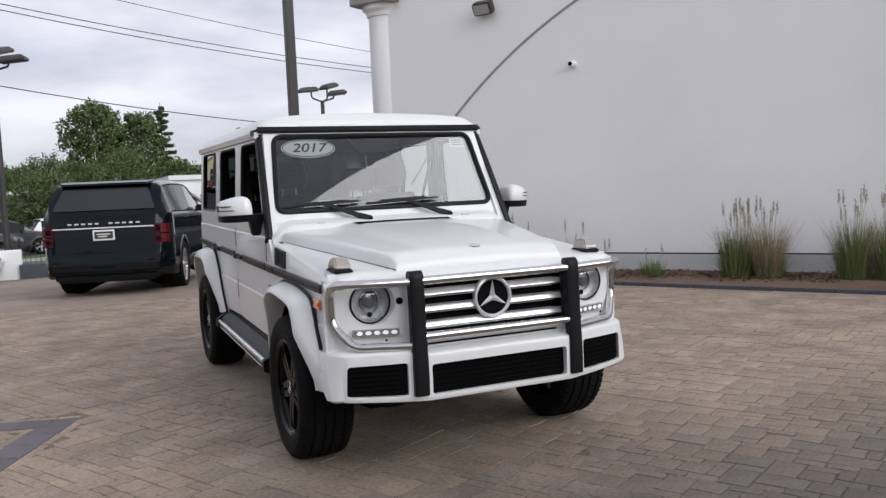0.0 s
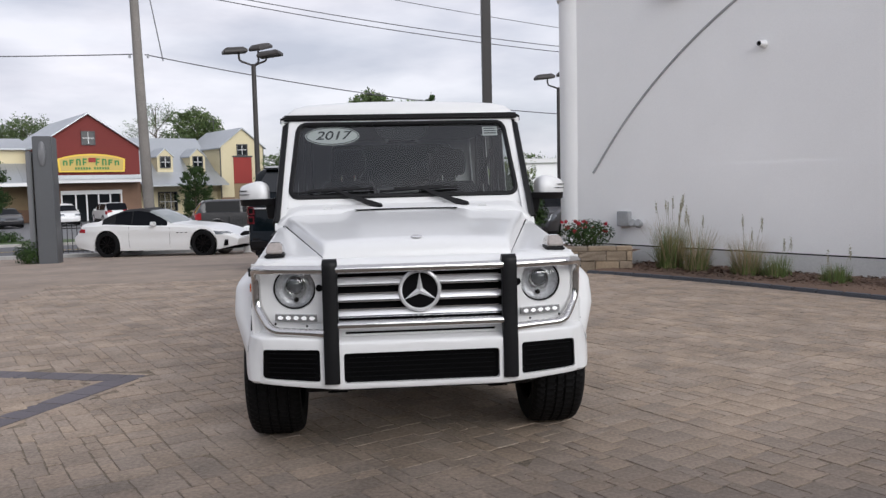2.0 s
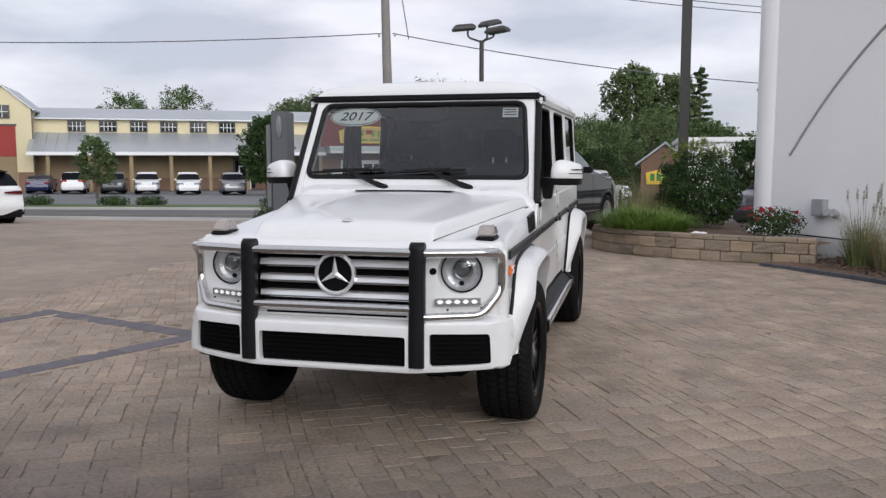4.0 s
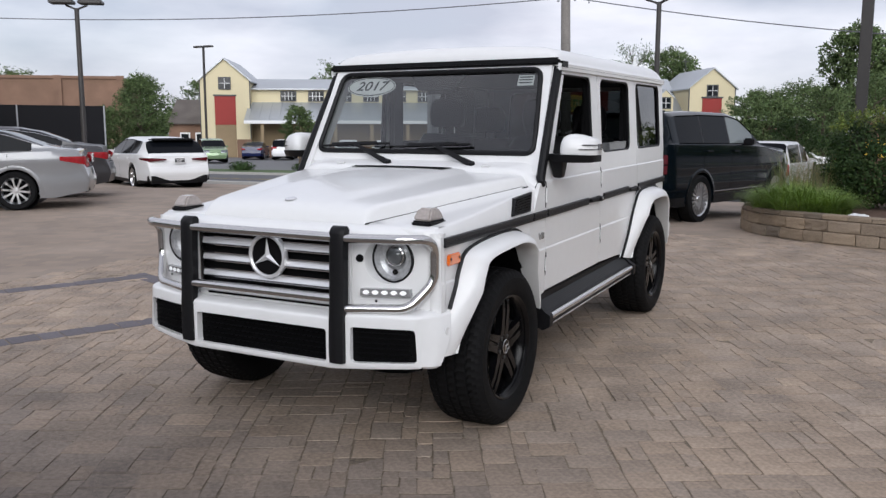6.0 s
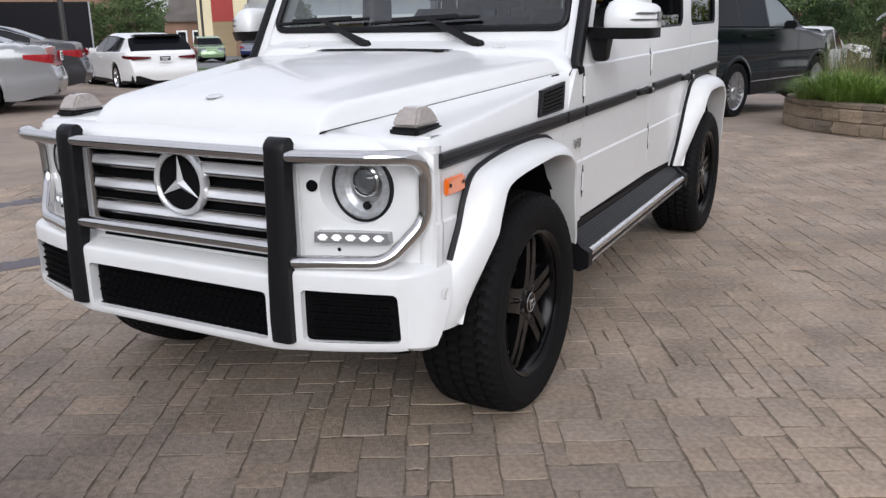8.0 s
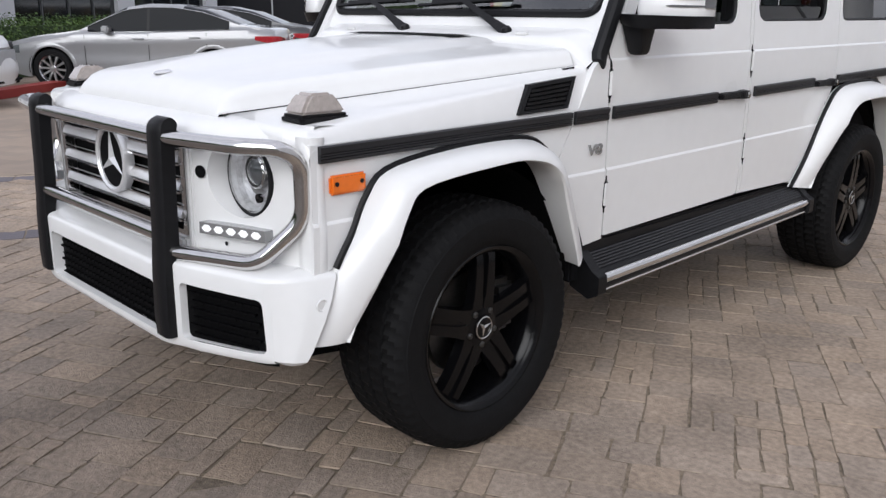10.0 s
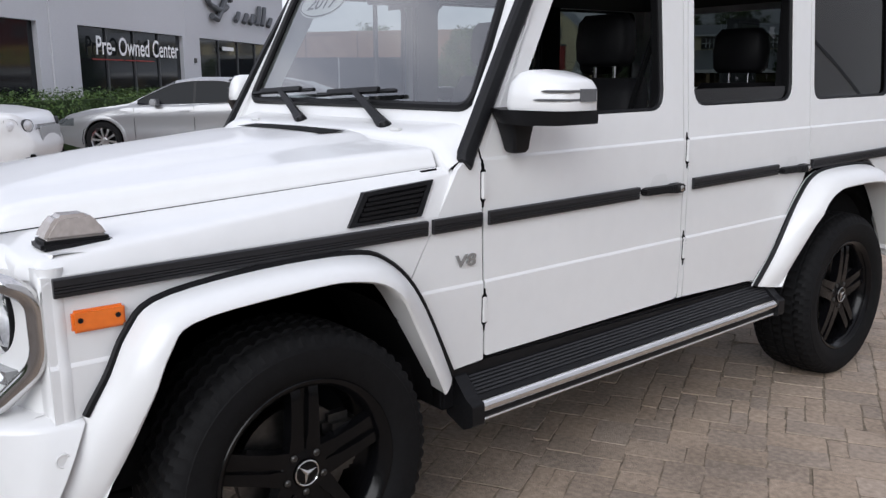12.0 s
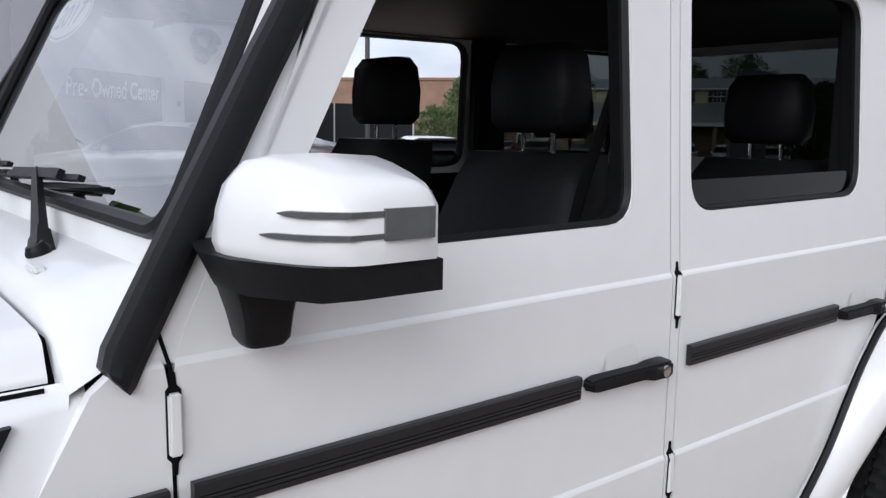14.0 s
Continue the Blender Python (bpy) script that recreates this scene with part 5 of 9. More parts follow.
PAVE_ROT = radians(29)
M.update({
    "paving": paver_material("distant_pavers", 0.185, 0.175, PAVE_ROT),
    "paver": material("tumbled_concrete_paver", (0.262, 0.212, 0.168), 0.85, vary=0.24, scale=5.0, bump=0.5, bump_scale=130, per_island=0.085, hue_to=(0.222, 0.188, 0.160), big=2.2),
    "paver_piece": material("tumbled_concrete_paver_piece", (0.262, 0.212, 0.168), 0.85, vary=0.24, scale=5.0, bump=0.5, bump_scale=130, per_object=0.085, hue_to=(0.222, 0.188, 0.160), big=2.2),
    "paver_dark": material("purple_grey_band_paver", (0.125, 0.112, 0.125), 0.82, vary=0.10, scale=5, bump=0.3, bump_scale=90, per_island=0.12),
    "asphalt": material("asphalt", (0.105, 0.105, 0.112), 0.9, vary=0.12, scale=10, bump=0.3, bump_scale=150, big=0.08),
    "far_asphalt": material("pale_car_park_asphalt", (0.16, 0.16, 0.165), 0.9, vary=0.12, scale=6, big=0.06),
    "grass": material("mown_grass", (0.065, 0.105, 0.030), 0.9, vary=0.3, scale=3, bump=0.6, bump_scale=40, big=0.3),
    "concrete": material("kerb_concrete", (0.40, 0.385, 0.36), 0.85, vary=0.12, scale=4, bump=0.2),
    "kerb_dark": material("blue_grey_edging_stone", (0.070, 0.075, 0.090), 0.8, vary=0.15, scale=6, bump=0.3, bump_scale=70),
    "mulch": material("brown_bark_mulch", (0.115, 0.072, 0.050), 0.95, vary=0.35, scale=9, bump=0.9, bump_scale=55, per_island=0.4),
    "stucco": material("white_stucco", (0.90, 0.90, 0.90), 0.88, vary=0.035, scale=10, bump=0.22, bump_scale=220, big=0.5),
    "foundation": material("grey_plinth_render", (0.56, 0.565, 0.56), 0.9, vary=0.08, scale=6, bump=0.2),
    "block": material("tan_split_face_block", (0.265, 0.205, 0.142), 0.95, vary=0.34, scale=11, bump=1.0, bump_scale=38, per_object=0.15, hue_to=(0.175, 0.145, 0.115), spec=0.2),
    "bronze": material("dark_bronze_pole", (0.040, 0.036, 0.034), 0.5, vary=0.1),
    "wood_pole": material("weathered_utility_pole", (0.20, 0.185, 0.17), 0.9, vary=0.2, scale=3, bump=0.4, bump_scale=30),
    "leaf": material("green_leaves", (0.10, 0.155, 0.030), 0.55, vary=0.25, per_island=0.45, hue_to=(0.17, 0.20, 0.04), spec=0.3),
    "leaf_hedge": material("clipped_hedge_leaves", (0.050, 0.098, 0.026), 0.6, vary=0.25, per_island=0.45, hue_to=(0.085, 0.130, 0.030), spec=0.3),
    "leaf_dark": material("dark_green_leaves", (0.020, 0.044, 0.013), 0.6, vary=0.25, per_island=0.45, hue_to=(0.042, 0.070, 0.018), spec=0.2),
    "leaf_far": material("hazy_tree_leaves", (0.058, 0.094, 0.034), 0.7, vary=0.25, per_island=0.5, hue_to=(0.105, 0.140, 0.052), spec=0.25),
    "blade": material("grass_blades", (0.090, 0.155, 0.040), 0.6, vary=0.2, per_island=0.4, hue_to=(0.17, 0.19, 0.07)),
    "strap_green": material("bright_strap_leaves", (0.105, 0.185, 0.032), 0.55, vary=0.2, per_island=0.4, hue_to=(0.21, 0.29, 0.06), spec=0.3),
    "straw": material("dry_straw_blades", (0.36, 0.27, 0.15), 0.8, vary=0.2, per_island=0.35, hue_to=(0.28, 0.22, 0.13)),
    "plume": material("grey_brown_seed_plume", (0.33, 0.31, 0.22), 0.9, vary=0.2, per_island=0.3),
    "rose": material("red_rose_petals", (0.42, 0.012, 0.030), 0.6, vary=0.2, per_island=0.3),
    "bark": material("tree_bark", (0.10, 0.078, 0.058), 0.95, vary=0.25, scale=5, bump=0.7, bump_scale=25),
    "galv": material("grey_painted_metal", (0.34, 0.35, 0.36), 0.5, vary=0.1),
    "lamp_glass": material("lamp_cover_glass", (0.42, 0.42, 0.42), 0.25, vary=0.05),
    "cable": material("black_cable", (0.11, 0.11, 0.12), 0.7, vary=0),
})


def shade_and_sand(m):
    """Front paving's shade put into the colour; paler, sandier further back, in uneven drifts."""
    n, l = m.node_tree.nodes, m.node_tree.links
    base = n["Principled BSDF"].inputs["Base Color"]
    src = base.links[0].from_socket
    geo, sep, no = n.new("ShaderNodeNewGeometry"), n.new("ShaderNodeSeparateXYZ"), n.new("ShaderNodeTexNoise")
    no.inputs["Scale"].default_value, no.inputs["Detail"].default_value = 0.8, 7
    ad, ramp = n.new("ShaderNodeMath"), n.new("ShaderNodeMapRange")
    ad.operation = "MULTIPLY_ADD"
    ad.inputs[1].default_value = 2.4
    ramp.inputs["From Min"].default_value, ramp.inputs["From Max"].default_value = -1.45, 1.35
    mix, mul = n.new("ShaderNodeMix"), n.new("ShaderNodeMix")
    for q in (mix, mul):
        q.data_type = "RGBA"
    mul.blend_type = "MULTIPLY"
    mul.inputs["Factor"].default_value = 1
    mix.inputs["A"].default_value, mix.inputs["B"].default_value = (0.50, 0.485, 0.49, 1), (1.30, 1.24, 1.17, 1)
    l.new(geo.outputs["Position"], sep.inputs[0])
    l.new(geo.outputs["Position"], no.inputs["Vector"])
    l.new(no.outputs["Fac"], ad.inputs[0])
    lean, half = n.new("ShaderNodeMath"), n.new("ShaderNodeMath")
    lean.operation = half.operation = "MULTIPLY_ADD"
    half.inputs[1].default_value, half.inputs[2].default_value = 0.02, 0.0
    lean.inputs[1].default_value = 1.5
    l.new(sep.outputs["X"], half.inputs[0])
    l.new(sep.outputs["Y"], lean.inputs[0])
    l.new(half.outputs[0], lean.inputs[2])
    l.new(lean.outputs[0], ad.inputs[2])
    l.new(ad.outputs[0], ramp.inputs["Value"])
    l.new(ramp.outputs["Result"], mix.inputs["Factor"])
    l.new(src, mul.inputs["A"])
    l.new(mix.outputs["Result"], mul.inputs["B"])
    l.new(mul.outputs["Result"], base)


M["joint_sand"] = material("sanded_joints", (0.20, 0.165, 0.125), 0.95, vary=0.35, scale=6, bump=0.5, bump_scale=200, hue_to=(0.10, 0.085, 0.068), big=9.0)
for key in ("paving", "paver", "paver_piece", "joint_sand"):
    shade_and_sand(M[key])


def sheet(name, corners_fn, nx, ny, lift, mat, label="", kind="structure", category=""):
    """A piece of ground that follows the lie of the land. corners_fn(u, v) gives x, y for u, v in 0..1."""
    bm = bmesh.new()
    rows = []
    for j in range(ny + 1):
        row = []
        for i in range(nx + 1):
            x, y = corners_fn(i / nx, j / ny)
            row.append((x, y, gz(y) + lift))
        rows.append(row)
    loft(bm, rows)
    return tagged(part(name, bm, mat), label, category, kind=kind)


def spread(t, a, b, k=3.0):
    """Even steps near the middle, wide ones far off."""
    u = 2 * t - 1
    return (a + b) / 2 + (b - a) / 2 * math.copysign(abs(u) ** k, u)


sheet("ground", lambda u, v: (spread(u, -1500, 1500), spread(v, -1500, 1540)), 80, 160, -0.075, "far_asphalt", "grey asphalt ground reaching the horizon")
RD = Vector((0.961, 0.276))
RN = Vector((-0.276, 0.961))
near_edge = Vector((-12.5, 19.2))


def along_road(s, off):
    return near_edge + RD * s + RN * off


def lot_xy(u, v):
    x = -34 + 60 * u
    top = near_edge.y + (x - near_edge.x) * RD.y / RD.x - 0.6
    y = -22 + (top + 22) * v
    return x, y


sheet("pavement", lot_xy, 40, 90, -0.008, "paving", "brown-grey paver forecourt of the car dealership")
sheet("road", lambda u, v: tuple(along_road(-110 + 260 * u, 0.2 + 9.3 * v)), 120, 8, -0.030, "asphalt", "grey asphalt street")
sheet("grass_verge", lambda u, v: tuple(along_road(-110 + 260 * u, 10.2 + 4.2 * v)), 120, 4, 0.04, "grass", "mown grass strip beside the street", category="grass")
for off in (0.0, 9.6):
    bm = bmesh.new()
    rows = []
    for i in range(131):
        p, q = along_road(-110 + 2 * i, off), along_road(-110 + 2 * i, off + 0.35)
        z = gz(p.y)
        rows.append([(p.x, p.y, z - 0.1), (p.x, p.y, z + 0.06), (q.x, q.y, z + 0.06), (q.x, q.y, z - 0.1)])
    loft(bm, rows)
    tagged(part("road_kerb", bm, "concrete"), "pale concrete kerb along the street", "kerb", kind="structure")
for off in (5.0, 5.25):
    sheet("road_marking", lambda u, v: tuple(along_road(-90 + 220 * u, off + 0.11 * v)), 100, 1, -0.024, material("yellow_line_paint", (0.42, 0.30, 0.06), 0.8, vary=0.2), "faded yellow line on the street")
sheet("far_verge", lambda u, v: tuple(along_road(-34 + 26 * u, -2.4 + 1.8 * v)), 20, 3, 0.02, "grass", "narrow grass strip at the forecourt edge", category="grass")

# white building
WU, WN = Vector((0.5708, -0.8211, 0)), Vector((0.8211, 0.5708, 0))
WP = Vector((5.0, 6.92, 0))


def wall_at(s, z, out=0.0):
    """A place on the white wall: s along it, out in front of it."""
    return WP + WU * s - WN * out + Vector((0, 0, z))


def wall_slab(name, s0, s1, z0, z1, out, back, mat, label="", parent=None, bevel=0.0):
    bm = bmesh.new()
    prism(bm, [wall_at(s0, z0, out), wall_at(s1, z0, out), wall_at(s1, z1, out), wall_at(s0, z1, out)], WN * (out + back))
    if bevel:
        bmesh.ops.bevel(bm, geom=bm.edges[:], offset=bevel, segments=2, affect="EDGES")
    ob = part(name, bm, mat, parent, smooth=False)
    return ob if parent else tagged(ob, label, kind="structure")


wall_slab("wall_east", -3.0, 14.0, 1.55, 7.2, 0.0, 0.30, "stucco", "white stucco wall of the dealership building")
wall_slab("wall_east_lower", -3.0, 14.0, 0.305, 1.55, 0.006, 0.30, "stucco", "slightly thicker lower part of the white wall")
wall_slab("plinth_gap", -3.0, 14.0, 0.285, 0.305, 0.004, 0.2, "matte_black", "dark gap over the plinth")
wall_slab("plinth", -3.0, 14.0, -0.2, 0.285, 0.015, 0.3, "foundation", "grey rendered plinth")
bm = bmesh.new()
a0 = wall_at(-3.0, 0, 0.0)
a0 = a0 + WN * 0.31
prism(bm, [a0 + WU * 0.0, a0 + WU * 0.3, a0 + WU * 0.3 + Vector((0, 0, 7.2)), a0 + Vector((0, 0, 7.2))], WN * 14)
tagged(part("wall_return", bm, "stucco", smooth=False), "white end wall of the dealership building", kind="structure")
bm = bmesh.new()
prism(bm, [wall_at(-3.0, 7.2, 0.1), wall_at(14, 7.2, 0.1), wall_at(14, 7.4, 0.1), wall_at(-3.0, 7.4, 0.1)], WN * 14.2)
tagged(part("roof_slab", bm, "stucco", smooth=False), "flat white roof edge", kind="structure")
# round corner column
col = thing("corner_column", "round white stucco column at the building corner", "column", Matrix.Translation((3.40, 9.62, 0)), kind="structure")
bm = bmesh.new()
add_lathe(bm, [(0.30, -0.3), (0.30, 4.42)], None, 40)
part("column_shaft", bm, "stucco", col)
bm = bmesh.new()
add_lathe(bm, [(0.40, 0.10), (0.40, 0.26), (0.38, 0.30), (0.33, 0.33), (0.30, 0.36)], None, 40)
part("column_base", bm, "stucco", col, "moulded white base")
bm = bmesh.new()
add_lathe(bm, [(0.30, 4.38), (0.33, 4.40), (0.34, 4.46), (0.40, 4.52), (0.41, 4.58)], None, 40)
part("column_neck", bm, "stucco", col)
bm = bmesh.new()
add_box(bm, -0.45, 0.45, -0.45, 0.45, 4.58, 4.75, 0.015)
bmesh.ops.rotate(bm, verts=bm.verts, cent=(0, 0, 0), matrix=Matrix.Rotation(radians(-55), 3, "Z"))
part("column_cap", bm, material("taupe_stone_cap", (0.33, 0.31, 0.30), 0.8, vary=0.1), col, "taupe square capital")
# arched metal trim on the wall: circle through three places
(ax, az), (bx, bz), (cx, cz) = (-2.58, 1.47), (-1.22, 2.97), (0.52, 4.12)
dd = 2 * (ax * (bz - cz) + bx * (cz - az) + cx * (az - bz))
ux = ((ax * ax + az * az) * (bz - cz) + (bx * bx + bz * bz) * (cz - az) + (cx * cx + cz * cz) * (az - bz)) / dd
uz = ((ax * ax + az * az) * (cx - bx) + (bx * bx + bz * bz) * (ax - cx) + (cx * cx + cz * cz) * (bx - ax)) / dd
rad = math.hypot(ax - ux, az - uz)
t0, t1 = math.atan2(az - uz, ax - ux), math.pi / 2 - 0.2
bm = bmesh.new()
add_tube(bm, [wall_at(ux + rad * math.cos(t0 + (t1 - t0) * k / 60), uz + rad * math.sin(t0 + (t1 - t0) * k / 60), 0.020 if uz + rad * math.sin(t0 + (t1 - t0) * k / 60) < 1.56 else 0.004) for k in range(61)], 0.020, 6)
tagged(part("arched_trim", bm, "galv"), "thin grey arched trim line on the white wall", "wall trim")
# security camera
cam_m = Matrix.Translation(wall_at(0.44, 3.17, 0.0)) @ Vector((0, -1, 0)).rotation_difference(-WN).to_matrix().to_4x4()
sc_ = thing("security_camera", "small white dome security camera on the wall", "camera", cam_m)
bm = bmesh.new()
add_lathe(bm, [(0.055, 0), (0.055, 0.03), (0.045, 0.05), (0, 0.05)], Matrix.Rotation(math.pi / 2, 4, "X"), 20)
part("mount", bm, "sticker", sc_)
bm = bmesh.new()
add_lathe(bm, [(0.040, 0.05), (0.042, 0.11), (0.034, 0.135), (0, 0.137)], Matrix.Rotation(math.pi / 2, 4, "X"), 20)
part("housing", bm, "sticker", sc_)
bm = bmesh.new()
add_lathe(bm, [(0.032, 0.136), (0.026, 0.150), (0, 0.156)], Matrix.Rotation(math.pi / 2, 4, "X"), 16)
part("lens", bm, "matte_black", sc_, "black lens")
# flood light
fl_m = Matrix.Translation(wall_at(-1.0, 4.22, 0.0)) @ Vector((0, -1, 0)).rotation_difference(-WN).to_matrix().to_4x4()
fl_ = thing("wall_floodlight", "dark square floodlight tilted down from the wall", "floodlight", fl_m)
bm = bmesh.new()
add_box(bm, -0.06, 0.06, -0.05, 0, -0.06, 0.06, 0.01)
part("bracket", bm, "bronze", fl_)
bm = bmesh.new()
add_box(bm, -0.16, 0.16, -0.22, -0.05, -0.10, 0.10, 0.02)
bmesh.ops.rotate(bm, verts=bm.verts, cent=(0, -0.1, 0), matrix=Matrix.Rotation(radians(28), 3, "X"))
part("lamp_box", bm, "bronze", fl_)
bm = bmesh.new()
add_box(bm, -0.13, 0.13, -0.228, -0.221, -0.075, 0.075)
bmesh.ops.rotate(bm, verts=bm.verts, cent=(0, -0.1, 0), matrix=Matrix.Rotation(radians(28), 3, "X"))
part("cover_glass", bm, "lamp_glass", fl_)
# electrical boxes on the wall
eb = thing("electrical_box", "grey electrical meter box on the white wall", "electrical box", Matrix.Translation(wall_at(-1.92, 0.60, 0.0)) @ Vector((0, -1, 0)).rotation_difference(-WN).to_matrix().to_4x4())
bm = bmesh.new()
add_box(bm, -0.11, 0.11, -0.11, 0, 0.0, 0.24, 0.008)
part("cabinet", bm, "galv", eb)
bm = bmesh.new()
add_box(bm, -0.10, 0.10, -0.118, -0.108, 0.01, 0.21, 0.004)
part("cover", bm, "galv", eb)
bl = thing("bullet_flood", "twin grey outdoor floodlights on the wall", "floodlight", Matrix.Translation(wall_at(-1.66, 0.62, 0.0)) @ Vector((0, -1, 0)).rotation_difference(-WN).to_matrix().to_4x4())
bm = bmesh.new()
add_box(bm, -0.04, 0.04, -0.05, 0, -0.04, 0.04, 0.006)
part("junction_box", bm, "galv", bl)
for dx in (-0.02, 0.09):
    bm = bmesh.new()
    add_lathe(bm, [(0.03, 0), (0.05, 0.04), (0.06, 0.11), (0.05, 0.12), (0, 0.11)], Matrix.Translation((dx, -0.06, 0.02)) @ Matrix.Rotation(radians(75), 4, "X"), 14)
    part("lamp_head", bm, "galv", bl)

# planting bed along the wall
CURB = [(2.95, 7.30), (3.45, 6.78), (4.02, 6.05), (4.48, 5.35), (4.92, 4.60), (5.38, 3.80), (5.90, 2.92), (6.45, 2.02), (7.4, 0.45), (9.2, -2.6), (11.5, -6.6)]
curb_pts = arc_curve([(x, y, 0) for x, y in CURB], 60)
bm = bmesh.new()
rows = []
for p in curb_pts:
    k = (p - WP).dot(WU)
    q = wall_at(k, 0.0, 0.0)
    rows.append([(p.x + (q.x - p.x) * t, p.y + (q.y - p.y) * t, 0.025 + 0.02 * min(1, t * 4) + 0.02 * noise.noise((p.x * 2 + t * 3, p.y * 2, 5))) for t in [i / 10 for i in range(11)]])
loft(bm, rows)
bed = tagged(part("planting_bed", bm, "mulch"), "brown bark mulch bed along the white wall", "mulch bed", kind="structure")
for a, b in zip(curb_pts[::2], curb_pts[2::2]):
    d = (b - a).normalized()
    side = Vector((-d.y, d.x, 0))
    bm = bmesh.new()
    add_beam(bm, a + d * 0.004 + Vector((0, 0, -0.03)), b - d * 0.004 + Vector((0, 0, -0.03)), 0.11, 0.13)
    bmesh.ops.bevel(bm, geom=bm.edges[:], offset=0.014, segments=2, affect="EDGES")
    part("edging_stone", bm, "kerb_dark", bed)
rnd = random.Random(3)
bm = bmesh.new()
for _ in range(3500):
    i = rnd.random() ** 1.0 * 40
    p = curb_pts[int(i)]
    k = (p - WP).dot(WU) + rnd.uniform(-0.3, 0.3)
    o = rnd.uniform(0.03, 1.15)
    c = wall_at(k, 0.052 + rnd.uniform(-0.006, 0.014) - 0.02 * max(0, (o - 0.8) / 0.35), o)
    a = rnd.uniform(0, 6.28)
    l_, w_ = rnd.uniform(0.012, 0.035), rnd.uniform(0.004, 0.010)
    t = Vector((math.cos(a), math.sin(a), rnd.uniform(-0.4, 0.4)))
    n_ = Vector((-math.sin(a), math.cos(a), rnd.uniform(-0.4, 0.4)))
    vs = [bm.verts.new(c + t * (l_ * u) + n_ * (w_ * v) + Vector((0, 0, 0.006 * h))) for u, v, h in ((-1, -1, 0), (1, -1, 0), (1, 1, 1), (-1, 1, 1))]
    bm.faces.new(vs)
tagged(part("mulch_chips", bm, "mulch", smooth=False), "loose brown bark chips on the bed", "mulch", kind="stuff")


# ---- plants ----
def blade_tuft(bm, rnd, base, n, h, spread_, lean=0.35, width=0.006, curve=0.5):
    for _ in range(n):
        a = rnd.uniform(0, 6.283)
        r = spread_ * math.sqrt(rnd.random())
        p = Vector(base) + Vector((math.cos(a) * r, math.sin(a) * r, 0))
        a2 = a + rnd.uniform(-0.7, 0.7)
        hh = h * rnd.uniform(0.55, 1.0)
        ln = lean * rnd.uniform(0.3, 1.2)
        d = Vector((math.cos(a2), math.sin(a2), 0))
        s = Vector((-d.y, d.x, 0)) * width
        pts = []
        for k in range(4):
            t = k / 3
            pts.append(p + d * (ln * hh * (t * (1 - curve) + curve * t * t)) + Vector((0, 0, hh * (t - 0.35 * curve * ln * t * t))))
        prev = None
        for k, q in enumerate(pts):
            w = s * (1 - 0.9 * k / 3)
            cur = (bm.verts.new(q - w), bm.verts.new(q + w))
            if prev:
                bm.faces.new((prev[0], prev[1], cur[1], cur[0]))
            prev = cur


def leaf_cloud(bm, rnd, centre, radii, n, size, shell=0.55, droop=0.0):
    c = Vector(centre)
    for _ in range(n):
        d = Vector((rnd.gauss(0, 1), rnd.gauss(0, 1), rnd.gauss(0, 1))).normalized()
        r = (shell + (1 - shell) * rnd.random() ** 0.6)
        p = c + Vector((d.x * radii[0] * r, d.y * radii[1] * r, d.z * radii[2] * r))
        nn = (d + Vector((rnd.uniform(-0.8, 0.8), rnd.uniform(-0.8, 0.8), rnd.uniform(-0.5, 0.9)))).normalized()
        t = nn.cross(Vector((rnd.uniform(-1, 1), rnd.uniform(-1, 1), rnd.uniform(-1, 1)))).normalized()
        b = nn.cross(t)
        s = size * rnd.uniform(0.6, 1.3)
        vs = [bm.verts.new(p + t * (s * u) + b * (s * 0.62 * v) - Vector((0, 0, droop * s * abs(u)))) for u, v in ((-1, 0), (0, -0.8), (1, 0), (0, 0.8))]
        bm.faces.new(vs)


def grass_plant(s, out, h, n, dry, label, plumes=0, seed=0):
    rnd = random.Random(seed)
    base = wall_at(s, 0.035, out)
    g = thing("ornamental_grass", label, "grass", Matrix.Translation(base), "ornamental grasses along the wall")
    bm = bmesh.new()
    blade_tuft(bm, rnd, (0, 0, 0), int(n * 1.8 * (1 - dry)), h * 0.72, 0.17, 0.34, 0.005)
    blade_tuft(bm, rnd, (0, 0, 0), int(n * 0.9), h * 0.38, 0.20, 0.7, 0.006, 0.7)
    part("green_blades", bm, "blade", g, smooth=False)
    if dry:
        bm = bmesh.new()
        blade_tuft(bm, rnd, (0, 0, 0), int(n * 2.6 * dry), h * 0.85, 0.17, 0.5, 0.0035)
        part("dry_blades", bm, "straw", g, smooth=False)
    for _ in range(plumes):
        bm = bmesh.new()
        a, r = rnd.uniform(0, 6.28), rnd.uniform(0, 0.08)
        top = Vector((math.cos(a) * (r + 0.14), math.sin(a) * (r + 0.14), h * rnd.uniform(0.8, 1.08)))
        add_tube(bm, [(math.cos(a) * r, math.sin(a) * r, 0), top * 0.75, top], [0.003, 0.0025, 0.002], 4)
        leaf_cloud(bm, rnd, top * 0.91, (0.017, 0.017, 0.12), 60, 0.012, 0.1)
        part("seed_plume", bm, "plume", g, smooth=False)


